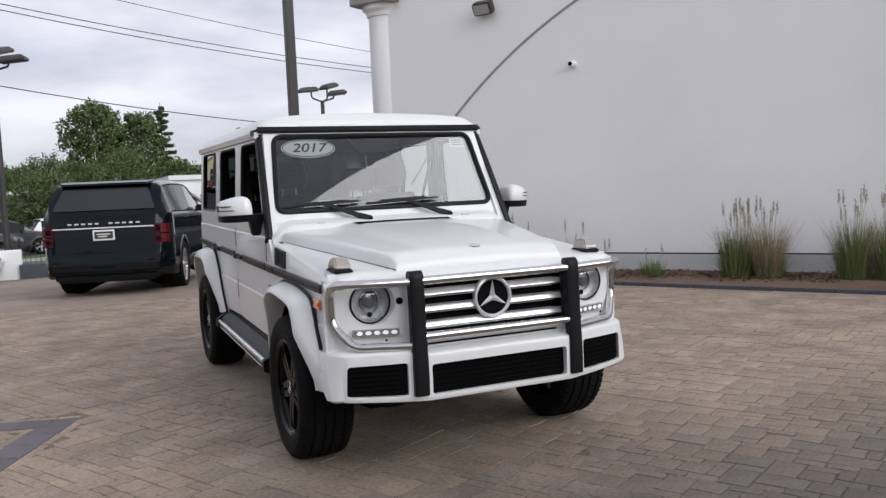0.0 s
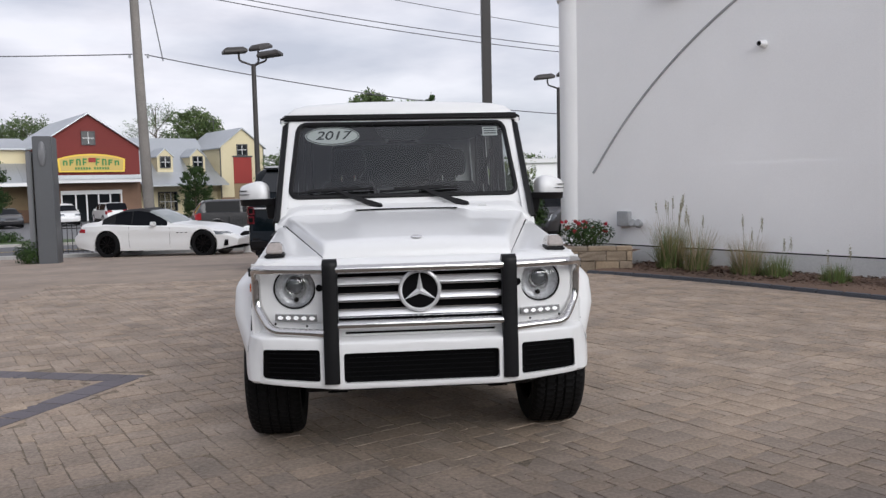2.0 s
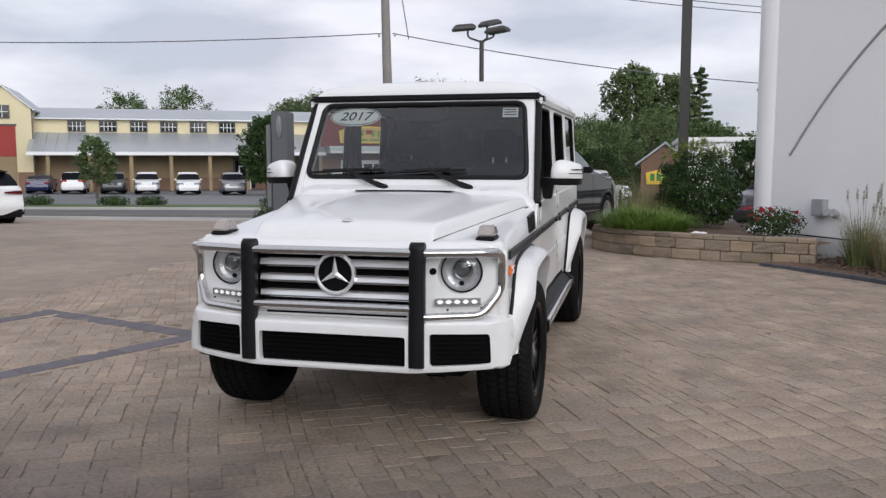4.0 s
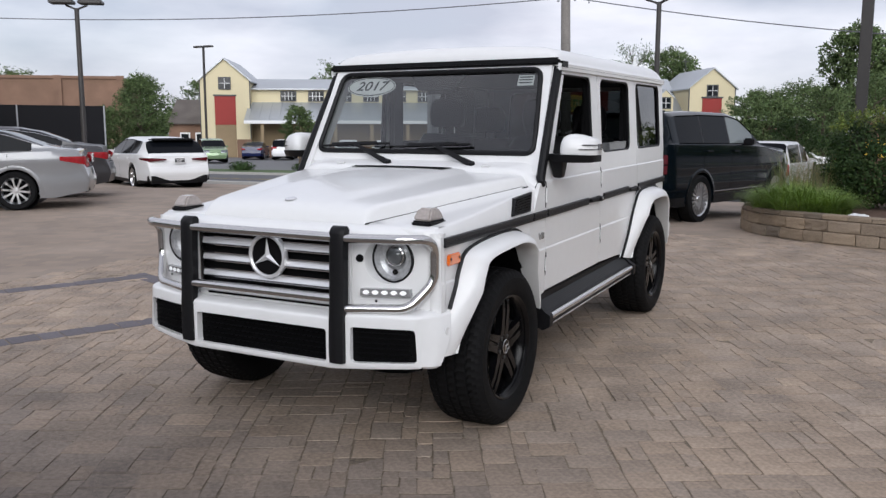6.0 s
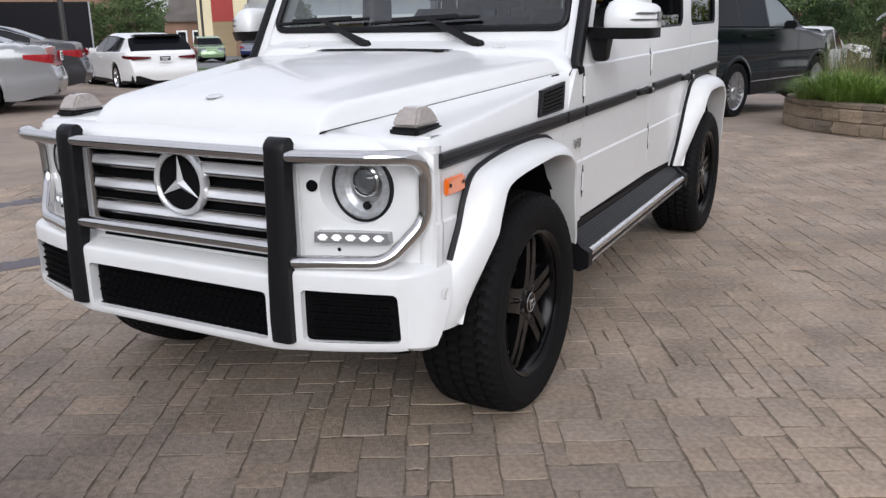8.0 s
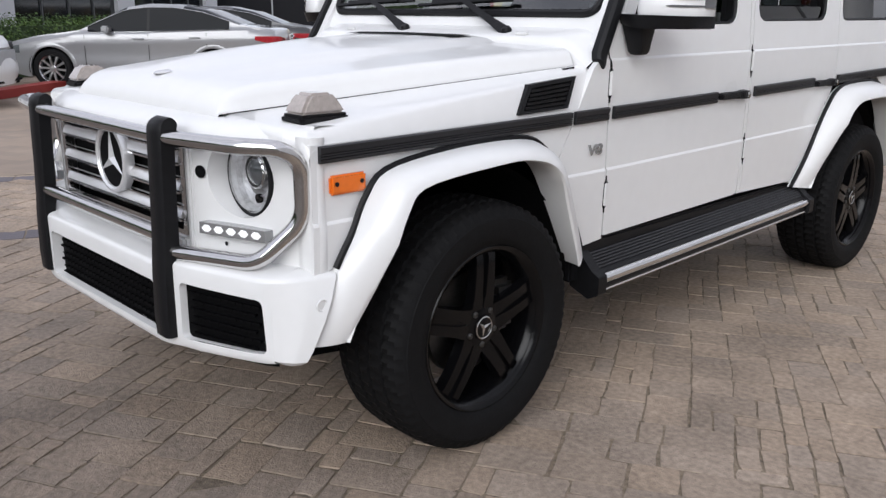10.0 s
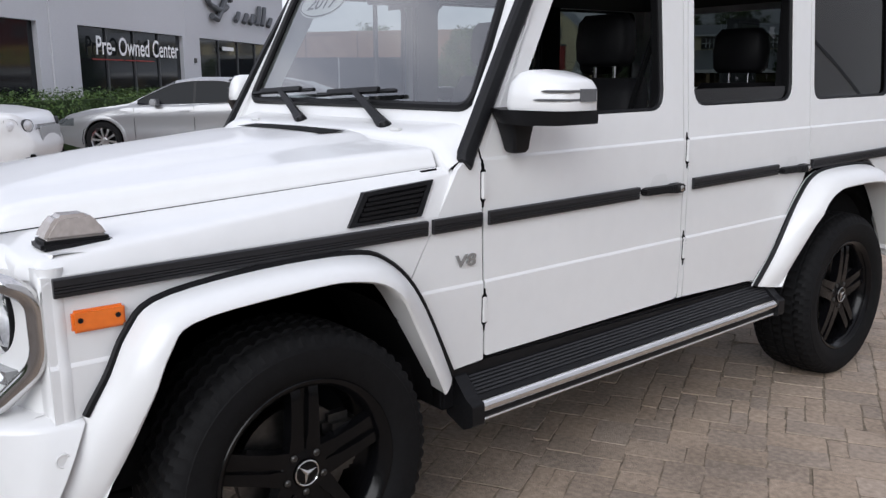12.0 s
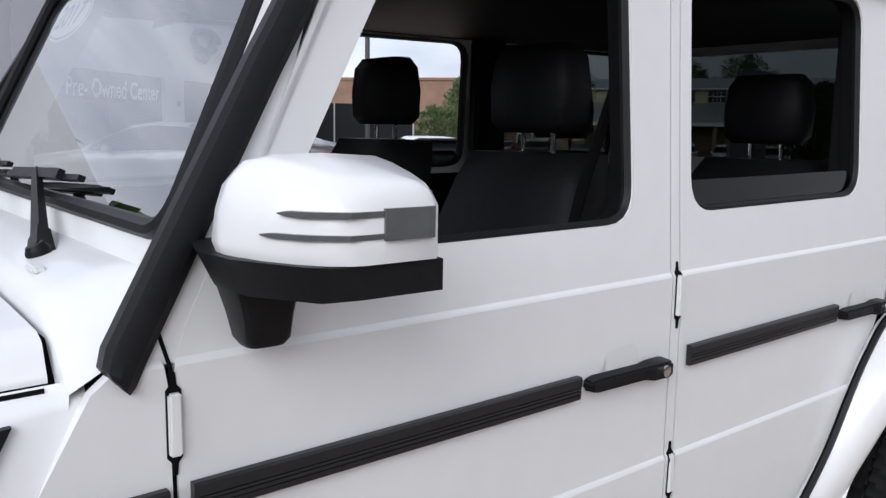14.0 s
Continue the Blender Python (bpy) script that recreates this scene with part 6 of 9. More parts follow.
for k, (s, o, h, n, dry, pl, lab) in enumerate([
    (-0.70, 0.55, 1.02, 230, 0.30, 9, "tall green and straw ornamental grass with plumes"),
    (-0.26, 0.55, 0.84, 130, 0.6, 4, "half-dry ornamental grass in the mulch bed"),
    (0.55, 0.6, 0.72, 150, 0.7, 3, "mostly dry straw-coloured ornamental grass"),
    (0.95, 0.55, 0.45, 120, 0.1, 2, "short green grass tuft in the mulch bed"),
    (1.78, 0.65, 0.36, 130, 0.05, 2, "low green grass tuft in the mulch bed"),
    (2.92, 0.62, 1.0, 320, 0.12, 16, "tall dense green ornamental grass"),
    (3.30, 0.60, 1.02, 240, 0.85, 7, "tall straw-coloured leaning ornamental grass"),
    (4.32, 0.62, 1.12, 340, 0.15, 9, "tall dense green ornamental grass with plumes"),
    (4.75, 0.62, 1.15, 300, 0.3, 9, "tall green ornamental grass with plumes"),
]):
    grass_plant(s, o, h, n, dry, lab, pl, 20 + k)

# raised planter of split-face blocks
PLANT = [(1.15, 11.6), (0.72, 10.6), (0.56, 9.85), (0.66, 9.15), (1.02, 8.45), (1.55, 7.98), (2.05, 7.72), (2.6, 7.53), (3.15, 7.42), (3.62, 7.30)]
path = arc_curve([(x, y, 0) for x, y in PLANT], 200)
planter = thing("raised_planter", "curved raised planter of tan split-face blocks", "planter", Matrix.Translation((2.0, 8.5, 0)), kind="structure")
PO = Vector((2.0, 8.5, 0))


def along(pts, d):
    acc = 0
    for a, b in zip(pts, pts[1:]):
        l_ = (b - a).length
        if acc + l_ >= d:
            return a.lerp(b, (d - acc) / l_)
        acc += l_
    return pts[-1]


total = sum((b - a).length for a, b in zip(path, path[1:]))
rnd = random.Random(11)
for course, (z0, z1, proud, name) in enumerate(((-0.12, 0.005, 0.0, "block"), (0.01, 0.150, 0.0, "block"), (0.155, 0.295, 0.0, "block"), (0.30, 0.365, 0.025, "capstone"))):
    d = 0.15 * (course % 2)
    while d < total - 0.05:
        l_ = rnd.uniform(0.26, 0.42)
        a, b = along(path, d + 0.004), along(path, min(total, d + l_ - 0.004))
        if (b - a).length > 0.05:
            t = (b - a).normalized()
            side = Vector((-t.y, t.x, 0))
            za, zb = gz(a.y), gz(b.y)
            w = 0.20 + proud
            j = rnd.uniform(-0.008, 0.008)
            bm = bmesh.new()
            ring = [a - side * (j - proud), b - side * (j - proud), b + side * w, a + side * w]
            lo = [bm.verts.new((p.x - PO.x, p.y - PO.y, z0 + min(za, zb))) for p in ring]
            hi = [bm.verts.new((p.x - PO.x, p.y - PO.y, z1 + min(za, zb))) for p in ring]
            bm.faces.new(lo[::-1])
            bm.faces.new(hi)
            for i in range(4):
                bm.faces.new((lo[i], lo[(i + 1) % 4], hi[(i + 1) % 4], hi[i]))
            bmesh.ops.subdivide_edges(bm, edges=bm.edges[:], cuts=2, use_grid_fill=True)
            rough = 0.010 if name == "block" else 0.006
            for v in bm.verts:
                e = Vector((v.co.x * 13 + course * 7, v.co.y * 13, v.co.z * 17))
                v.co += (a - b).cross(Vector((0, 0, 1))).normalized() * (rough * noise.noise(e) * 1.6)
                v.co.z += 0.3 * rough * noise.noise(e + Vector((9, 0, 0)))
            sharp = [e for e in bm.edges if len(e.link_faces) == 2 and e.calc_face_angle(0) > 0.9]
            bmesh.ops.bevel(bm, geom=sharp, offset=0.009, segments=1, affect="EDGES")
            part(name, bm, "block", planter, smooth=False)
        d += l_
bm = bmesh.new()
inner = [p for p in path[::5]]
fan = [Vector((p.x, p.y, 0.27)) for p in inner] + [wall_at(-1.4, 0.27, 0.3), wall_at(-2.9, 0.27, 0.3), Vector((3.6, 11.8, 0.25))]
fill(bm, [(p.x - PO.x, p.y - PO.y, p.z) for p in fan])
part("soil", bm, "mulch", planter, "dark soil")

rnd = random.Random(5)
bush = thing("round_shrub", "dense dark green shrub with yellow-green shoots in the planter", "shrub", Matrix.Translation((2.28, 10.2, 0.25)))
bm = bmesh.new()
for k in range(9):
    a = 6.28 * k / 9
    add_tube(bm, [(0, 0, 0), (0.14 * math.cos(a), 0.14 * math.sin(a), 0.4), (0.42 * math.cos(a), 0.42 * math.sin(a), 1.0)], [0.02, 0.014, 0.006], 5)
part("stems", bm, "bark", bush)
bm = bmesh.new()
leaf_cloud(bm, rnd, (0, 0, 0.68), (0.64, 0.64, 0.68), 9500, 0.026, 0.50)
for _ in range(60):
    a, z = rnd.uniform(0, 6.28), rnd.uniform(0.15, 1.25)
    r = 0.63 * math.sqrt(max(0.05, 1 - ((z - 0.66) / 0.72) ** 2)) * rnd.uniform(0.8, 1.08)
    leaf_cloud(bm, rnd, (r * math.cos(a), r * math.sin(a), z), (0.13, 0.13, 0.12), 130, 0.024, 0.2)
part("foliage", bm, "leaf_dark", bush, smooth=False)
bm = bmesh.new()
for _ in range(70):
    a, r = rnd.uniform(0, 6.28), 0.62 * math.sqrt(rnd.random())
    z = 0.74 + 0.62 * math.sqrt(max(0.0, 1 - (r / 0.80) ** 2))
    h = rnd.uniform(0.06, 0.16)
    leaf_cloud(bm, rnd, (r * math.cos(a), r * math.sin(a), z + h * 0.6), (0.035, 0.035, h), 24, 0.020, 0.1)
part("young_shoots", bm, "leaf", bush, "yellow-green shoots", smooth=False)
rnd = random.Random(6)
lily = thing("strappy_groundcover", "bright green strappy grass spilling over the planter", "grass", Matrix.Translation((1.42, 9.10, 0.27)))
bm = bmesh.new()
for k in range(70):
    a, q = rnd.uniform(0, 6.283), math.sqrt(rnd.random())
    x, y = 0.60 * q * math.cos(a), 0.72 * q * math.sin(a)
    blade_tuft(bm, rnd, (x, y - 0.25 * x, 0), 130, 0.60 - 0.24 * q * q, 0.10, 1.20, 0.0065, 1.10)
part("foliage", bm, "strap_green", lily, smooth=False)
rnd = random.Random(7)
wisp = thing("tall_meadow_grass", "thin tall grass behind the strappy plants", "grass", Matrix.Translation((1.45, 10.35, 0.25)))
bm = bmesh.new()
for k in range(22):
    blade_tuft(bm, rnd, (rnd.uniform(-0.45, 0.35), rnd.uniform(-0.5, 0.5), 0), 40, 0.90, 0.12, 0.35, 0.003)
part("foliage", bm, "blade", wisp, smooth=False)
bm = bmesh.new()
for k in range(14):
    blade_tuft(bm, rnd, (rnd.uniform(-0.4, 0.35), rnd.uniform(-0.5, 0.5), 0), 24, 0.98, 0.12, 0.3, 0.0025)
part("dry_stalks", bm, "straw", wisp, smooth=False)
rnd = random.Random(8)
rb_ = thing("rose_bush", "small rose bush with red and pink blooms", "rose bush", Matrix.Translation(wall_at(-2.30, 0.25, 0.55)) @ Matrix.Scale(0.92, 4))
bm = bmesh.new()
for k in range(9):
    a = 6.28 * k / 9
    add_tube(bm, [(0, 0, 0), (0.2 * math.cos(a), 0.16 * math.sin(a), 0.25), (0.42 * math.cos(a), 0.25 * math.sin(a), 0.42)], [0.008, 0.006, 0.003], 4)
part("stems", bm, "bark", rb_)
bm = bmesh.new()
leaf_cloud(bm, rnd, (0, 0, 0.27), (0.52, 0.34, 0.26), 1900, 0.026, 0.3)
part("leaves", bm, "leaf_dark", rb_, smooth=False)
for k in range(16):
    bm = bmesh.new()
    a, r = rnd.uniform(0, 6.28), rnd.uniform(0.1, 0.46)
    leaf_cloud(bm, rnd, (r * math.cos(a), r * 0.7 * math.sin(a), rnd.uniform(0.22, 0.50)), (0.035, 0.035, 0.03), 26, 0.026, 0.3)
    part("bloom", bm, "rose", rb_, smooth=False)
bag = thing("folded_bag", "crumpled white bag lying on the planter soil", "bag", Matrix.Translation((2.18, 8.15, 0.30)))
bm = bmesh.new()
bmesh.ops.create_icosphere(bm, subdivisions=3, radius=0.16)
for v in bm.verts:
    k = 1 + 0.35 * noise.noise(v.co * 14)
    v.co = Vector((v.co.x * 1.1 * k, v.co.y * 0.7 * k, max(-0.03, v.co.z * 0.42 * k)))
part("bag_body", bm, "sticker", bag)


# ---- poles, lamps and wires ----
def street_lamp(x, y, top, label, heads, base_r=0.085):
    z0 = gz(y) - 0.1
    lamp = thing("lot_lamp", label, "lamp post", Matrix.Translation((x, y, z0)), "car park lamps")
    bm = bmesh.new()
    add_tube(bm, [(0, 0, 0), (0, 0, top - z0 - 0.25)], [base_r, base_r * 0.8], 14)
    part("pole", bm, "bronze", lamp)
    h = top - z0 - 0.25
    for yaw, reach, rise, tilt in heads:
        d = Vector((math.cos(yaw), math.sin(yaw), 0))
        bm = bmesh.new()
        add_tube(bm, bent([(0, 0, h - 0.05), d * (reach * 0.45) + Vector((0, 0, h + 0.02)), d * reach + Vector((0, 0, h + 0.08)), d * reach + Vector((0, 0, h + rise))], 0.2, 5), 0.03, 8)
        part("arm", bm, "bronze", lamp)
        bm = bmesh.new()
        m = Matrix.Translation(d * (reach + 0.12) + Vector((0, 0, h + rise + 0.05))) @ Matrix.Rotation(yaw, 4, "Z") @ Matrix.Rotation(tilt, 4, "Y")
        loft(bm, [[m @ Vector((sx * a, sy * b, z)) for sx, sy in ((-1, -1), (1, -1), (1, 1), (-1, 1))] for a, b, z in ((0.34, 0.20, -0.08), (0.35, 0.21, 0.0), (0.25, 0.14, 0.09))], closed=True, cap=True)
        bmesh.ops.bevel(bm, geom=bm.edges[:], offset=0.02, segments=1, affect="EDGES")
        part("lamp_head", bm, "bronze", lamp)
        bm = bmesh.new()
        prism(bm, [m @ Vector((sx * 0.26, sy * 0.14, -0.076)) for sx, sy in ((-1, -1), (1, -1), (1, 1), (-1, 1))], (0, 0, 0.008))
        part("lens", bm, "lamp_glass", lamp)
    return lamp


street_lamp(-3.51, 20.72, 5.22, "dark bronze lot lamp with three floodlight heads", ((radians(200), 0.42, 0.32, 0.1), (radians(60), 0.25, 0.50, -0.25), (radians(-15), 0.40, 0.22, -0.1)))
street_lamp(6.67, 25.2, 4.92, "dark bronze lot lamp with three floodlight heads", ((radians(190), 0.42, 0.32, 0.1), (radians(35), 0.30, 0.50, -0.25), (radians(-10), 0.42, 0.22, -0.1)))
street_lamp(-19.5, 14.2, 5.25, "dark bronze lot lamp with a pair of heads", ((radians(215), 0.3, 0.15, 0), (radians(35), 0.3, 0.15, 0)))
pole = thing("tall_bronze_pole", "tall square dark bronze pole behind the planter", "pole", Matrix.Translation((2.05, 11.14, gz(11.14) - 0.1)))
bm = bmesh.new()
add_box(bm, -0.085, 0.085, -0.085, 0.085, 0, 9.2, 0.012)
part("shaft", bm, "bronze", pole)
bm = bmesh.new()
add_box(bm, -0.16, 0.16, -0.16, 0.16, 0.0, 0.35, 0.02)
part("base_cover", bm, "bronze", pole)
up = thing("utility_pole", "weathered grey wooden utility pole beside the street", "utility pole", Matrix.Translation((-8.15, 26.1, gz(26.1) - 0.2)))
bm = bmesh.new()
add_tube(bm, [(0.10, 0, 0), (-0.05, 0, 6), (-0.18, 0, 12.5)], [0.20, 0.17, 0.13], 16)
part("shaft", bm, "wood_pole", up)
bm = bmesh.new()
add_box(bm, -0.9, 0.7, -0.06, 0.06, 11.4, 11.55, 0.01)
part("crossarm", bm, "wood_pole", up)
for dz, dx in ((6.85, -0.35), (6.85, 0.28), (9.0, 0.1)):
    bm = bmesh.new()
    add_lathe(bm, [(0.03, 0), (0.05, 0.04), (0.03, 0.08), (0.05, 0.12), (0, 0.14)], Matrix.Translation((dx, 0, dz)), 10)
    part("insulator", bm, "galv", up)


def wire(p, q, sag, r, name="overhead_wire", label="thin black overhead wire"):
    p, q = Vector(p), Vector(q)
    bm = bmesh.new()
    add_tube(bm, [p.lerp(q, t) - Vector((0, 0, sag * 4 * t * (1 - t))) for t in [k / 24 for k in range(25)]], r, 5)
    return tagged(part(name, bm, "cable"), label, "wire", "overhead wires")

wire((-8.0, 26.2, 6.12), (25.0, 35.8, 4.5), 1.17, 0.020)
wire((-8.4, 26.1, 6.12), (-45.0, 15.6, 7.2), 0.85, 0.020)
wire((-8.3, 26.1, 8.60), (25.0, 35.6, 6.6), 0.85, 0.018)
wire((-8.3, 26.1, 8.78), (25.0, 35.6, 6.78), 0.80, 0.018)
wire((-8.3, 26.1, 9.90), (25.0, 35.6, 6.9), 0.65, 0.014)
wire((-8.3, 26.1, 11.2), (-7.4, 26.3, 5.9), -0.15, 0.02)

# ---- parked cars ----
M.update({
    "car_glass": material("dark_car_glass", (0.005, 0.006, 0.008), 0.05, coat=0.0, vary=0, spec=0.08),
    # reflection and view through the glass painted in as an opaque pale colour
    "car_glass_light": material("reflection_pale_glass", (0.20, 0.225, 0.22), 0.05, coat=0.0, vary=0, spec=0.6),
    "lens_red": material("red_tail_lamp", (0.30, 0.012, 0.018), 0.15, coat=0.4, vary=0.2, scale=3),
    "lens_dark_red": material("dark_red_tail_lamp", (0.085, 0.005, 0.010), 0.15, coat=0.15, vary=0.1),
    "lens_head": material("headlamp_cover", (0.13, 0.14, 0.15), 0.12, metal=0.5, coat=0.6, vary=0.25, scale=4),
    "alloy": material("silver_alloy", (0.66, 0.66, 0.67), 0.28, metal=1.0, vary=0.03),
    "pale_alloy": material("pale_satin_alloy", (0.72, 0.72, 0.73), 0.4, metal=0.3, vary=0.02),
    "paint_silver": material("silver_car_paint", (0.24, 0.243, 0.252), 0.30, metal=0.3, coat=1.0, vary=0.01),
    "paint_green": material("blue_black_car_paint", (0.0026, 0.0052, 0.0080), 0.06, metal=0.0, coat=0.0, spec=0.22, vary=0.01),
    "paint_dark": material("dark_graphite_car_paint", (0.030, 0.029, 0.032), 0.35, metal=0.0, coat=0.35, vary=0.01),
    "paint_blue": material("navy_car_paint", (0.010, 0.017, 0.070), 0.15, coat=0.2, vary=0.01),
    "paint_lime": material("sage_green_car_paint", (0.22, 0.32, 0.17), 0.25, metal=0.3, coat=1.0, vary=0.01),
    "paint_red": material("red_car_paint", (0.24, 0.015, 0.012), 0.25, coat=1.0, vary=0.01),
    "soft_top": material("black_fabric_hood", (0.012, 0.012, 0.014), 0.9, vary=0.1, bump=0.2, bump_scale=300),
    "plate": material("dealer_plate", (0.04, 0.04, 0.042), 0.5, vary=0.05),
})


def make_car(name, label, pos, heading, sp, paint, group="", far=False, wheel_mat="alloy", glass_mat="car_glass", plate_end=None, roof_mat=None, tail="lens_red"):
    """A parked car from its side lines. sp: L, W, wb, foh (front overhang), r (wheel), top and belt as (metres from the front, height),
    glass: (screen base, screen top, rear glass top, rear glass base), posts: places of the pillars."""
    L, W, r = sp["L"], sp["W"], sp["r"]
    hx, hy = heading
    yaw = math.atan2(-hx, hy)
    car = thing(name, label, "car", Matrix.Translation(pos) @ Matrix.Rotation(yaw, 4, "Z"), group)
    n = 44 if far else 110
    ds = [L * k / n for k in range(n + 1)]
    ds = sorted(set([0.0, 0.02, 0.05, 0.1, L - 0.1, L - 0.05, L - 0.02] + ds))
    g0, g1, g2, g3 = sp["glass"]
    half = W / 2
    axle = (sp["foh"], sp["foh"] + sp["wb"])
    arch = r + 0.055
    rows_z = [0.20, 0.26, 0.32, 0.40, 0.48, 0.56, 0.64, 0.70, 0.76] if far else [0.20, 0.25, 0.30, 0.35, 0.40, 0.45, 0.50, 0.55, 0.60, 0.65, 0.70, 0.75, 0.80, 0.86, 0.92]

    def wide(d):
        f = min(1.0, d / sp.get("nose", 0.75))
        b = min(1.0, (L - d) / sp.get("tailr", 0.6))
        return half * (sp.get("snub", 0.80) + (1 - sp.get("snub", 0.80)) * math.sin(f * math.pi / 2) ** 0.8) * (0.84 + 0.16 * math.sin(b * math.pi / 2) ** 0.8)

    def long(d, z):
        """How far along the car a place lies: bumpers stand proud of the nose and the tail."""
        y = L / 2 - d
        swell = sp.get("bumper", 0.06) * math.exp(-((z - 0.50) / 0.15) ** 2)
        return y + swell * max(0.0, 1 - d / 0.6) ** 2 - swell * max(0.0, 1 - (L - d) / 0.6) ** 2

    def section(d):
        w, top, belt = wide(d), lerp_table(sp["top"], d), lerp_table(sp["belt"], d)
        belt = min(belt, top - 0.02)
        low = sp.get("low", 0.20) + 0.10 * max(0, 1 - d / 0.5) + 0.10 * max(0, 1 - (L - d) / 0.5)
        pts = [(0.0, low), (w * 0.80, low)]
        for z in rows_z:
            zz = max(low, min(z, belt - 0.03)) if z < belt - 0.03 else belt - 0.03 + 0.001 * rows_z.index(z)
            k = (zz - low) / max(0.05, belt - low)
            crease = 0.010 * math.exp(-((k - 0.80) / 0.07) ** 2) - 0.014 * math.exp(-((k - 0.52) / 0.16) ** 2)
            pts.append((w * (0.955 + 0.045 * math.sin(min(1, k * 1.5) * math.pi / 2) - 0.018 * k * k) + crease, zz))
        pts.append((w * 0.968, belt))
        cab = max(0.0, top - belt)
        tilt = sp.get("tumble", 0.30)
        pts.append((w * 0.955 - 0.01 - 0.02 * min(1, cab), belt + min(0.02, cab * 0.3)))
        pts.append((w * 0.93 - cab * tilt * 0.45, belt + cab * 0.45))
        pts.append((w * 0.93 - cab * tilt * 0.86, belt + cab * 0.86))
        pts.append((w * 0.86 - cab * tilt * 0.95, belt + cab * 0.965))
        pts.append((w * 0.50, top - 0.004))
        pts.append((0.0, top))
        return pts

    stations = [section(d) for d in ds]
    m_ = len(stations[0])
    NZ = 2 + len(rows_z)
    kinds = {"body": bmesh.new(), "roof": bmesh.new(), "windscreen": bmesh.new(), "rear_window": bmesh.new(), "head": [bmesh.new(), bmesh.new()], "tail": [bmesh.new(), bmesh.new()], "side": {}, "black": bmesh.new(), "pillar": {}}

    def kind_of(i, d, x, z, s):
        for a in axle:
            if i < NZ and math.hypot(d - a, z - r) < arch and i >= 1:
                return None
        if i >= NZ + 1 and i <= NZ + 2 and g0 + 0.12 < d < g3 - 0.10:
            top, belt = lerp_table(sp["top"], d), lerp_table(sp["belt"], d)
            if top - belt > 0.11:
                for a, b in sp["windows"]:
                    if a < d < b:
                        return ("side", a, s)
                if (sp.get("soft") and d > g0 + 0.45) or (sp.get("bright_line") and sp["windows"][0][0] < d < sp["windows"][-1][1]):
                    return ("pillar", sum(b < d for a, b in sp["windows"]), s)
        if i >= NZ + 3 or i == NZ + 2:
            if g0 < d < g1 and i >= NZ + 3:
                return "windscreen"
            if g2 < d < g3 and i >= NZ + 3:
                return "rear_window"
            if g1 <= d <= g2 and i >= NZ + 3:
                return "roof"
        hz = sp.get("head", (0.60, 0.72, 0.42, 0.45))
        if d < hz[2] and hz[0] < z < hz[1] and abs(x) > half * hz[3]:
            return ("head", s)
        tz = sp.get("tail", (0.78, 0.95, 0.38, 0.45))
        if "lamp" not in sp and L - d < tz[2] and tz[0] < z < tz[1] and abs(x) > half * tz[3]:
            return ("tail", s)
        bz = sp.get("black")
        if bz and z < bz:
            return "black"
        return "body"

    for s in (1, -1):
        cache = {}
        for j in range(len(ds) - 1):
            for i in range(m_ - 1):
                quad = [(j, i), (j, i + 1), (j + 1, i + 1), (j + 1, i)]
                cs = [(stations[a][b][0], ds[a], stations[a][b][1]) for a, b in quad]
                cx, cd, cz = (sum(c[k] for c in cs) / 4 for k in range(3))
                kd = kind_of(i, cd, cx, cz, s)
                if kd is None:
                    continue
                if isinstance(kd, tuple):
                    bmx = kinds[kd[0]].setdefault((kd[1], s), bmesh.new()) if kd[0] in ("side", "pillar") else kinds[kd[0]][0 if s > 0 else 1]
                    key0 = kd
                else:
                    bmx, key0 = kinds[kd], kd
                vs = []
                for (a, b), (x, d, z) in zip(quad, cs):
                    key = (key0, a, b)
                    if key not in cache:
                        if 1 <= b <= NZ:
                            for ax_ in axle:
                                q = math.hypot(d - ax_, z - r)
                                if q < arch and q > 0.01:
                                    d, z = ax_ + (d - ax_) * arch / q, r + (z - r) * arch / q
                        cache[key] = bmx.verts.new((s * x, long(d, z), z))
                    vs.append(cache[key])
                try:
                    bmx.faces.new(vs)
                except ValueError:
                    pass
    for sec, d in ((stations[0], 0.0), (stations[-1], L)):
        away = 1 if d == 0.0 else -1
        loft(kinds["body"], [[(x * u, long(d, z) + away * sp.get("bow", 0.07) * (1 - u * u) * (1 if x > 0.05 else 0), z) for u in (-1, -0.8, -0.5, -0.2, 0.2, 0.5, 0.8, 1)] for x, z in sec[1:-1]])
    for b in (kinds["body"], kinds["roof"]):
        bmesh.ops.remove_doubles(b, verts=b.verts, dist=1e-4)
    body = part("body", kinds["body"], paint, car, angle=38)
    part("roof", kinds["roof"], roof_mat or paint, car, angle=50)
    part("windscreen", kinds["windscreen"], "car_glass_light" if sp.get("clear_screen") else glass_mat, car, angle=60)
    part("tailgate_top" if sp.get("solid_rear") else "rear_window", kinds["rear_window"], paint if sp.get("solid_rear") else glass_mat, car, angle=60)
    for (a_, _), bmx in kinds["side"].items():
        part("side_window", bmx, "car_glass_light" if sp.get("clear_front") and a_ == sp["windows"][0][0] else glass_mat, car, angle=60)

    def flank(d, z):
        return lerp_table(sorted([(q, x) for x, q in section(d)[1:NZ + 1]]), z)

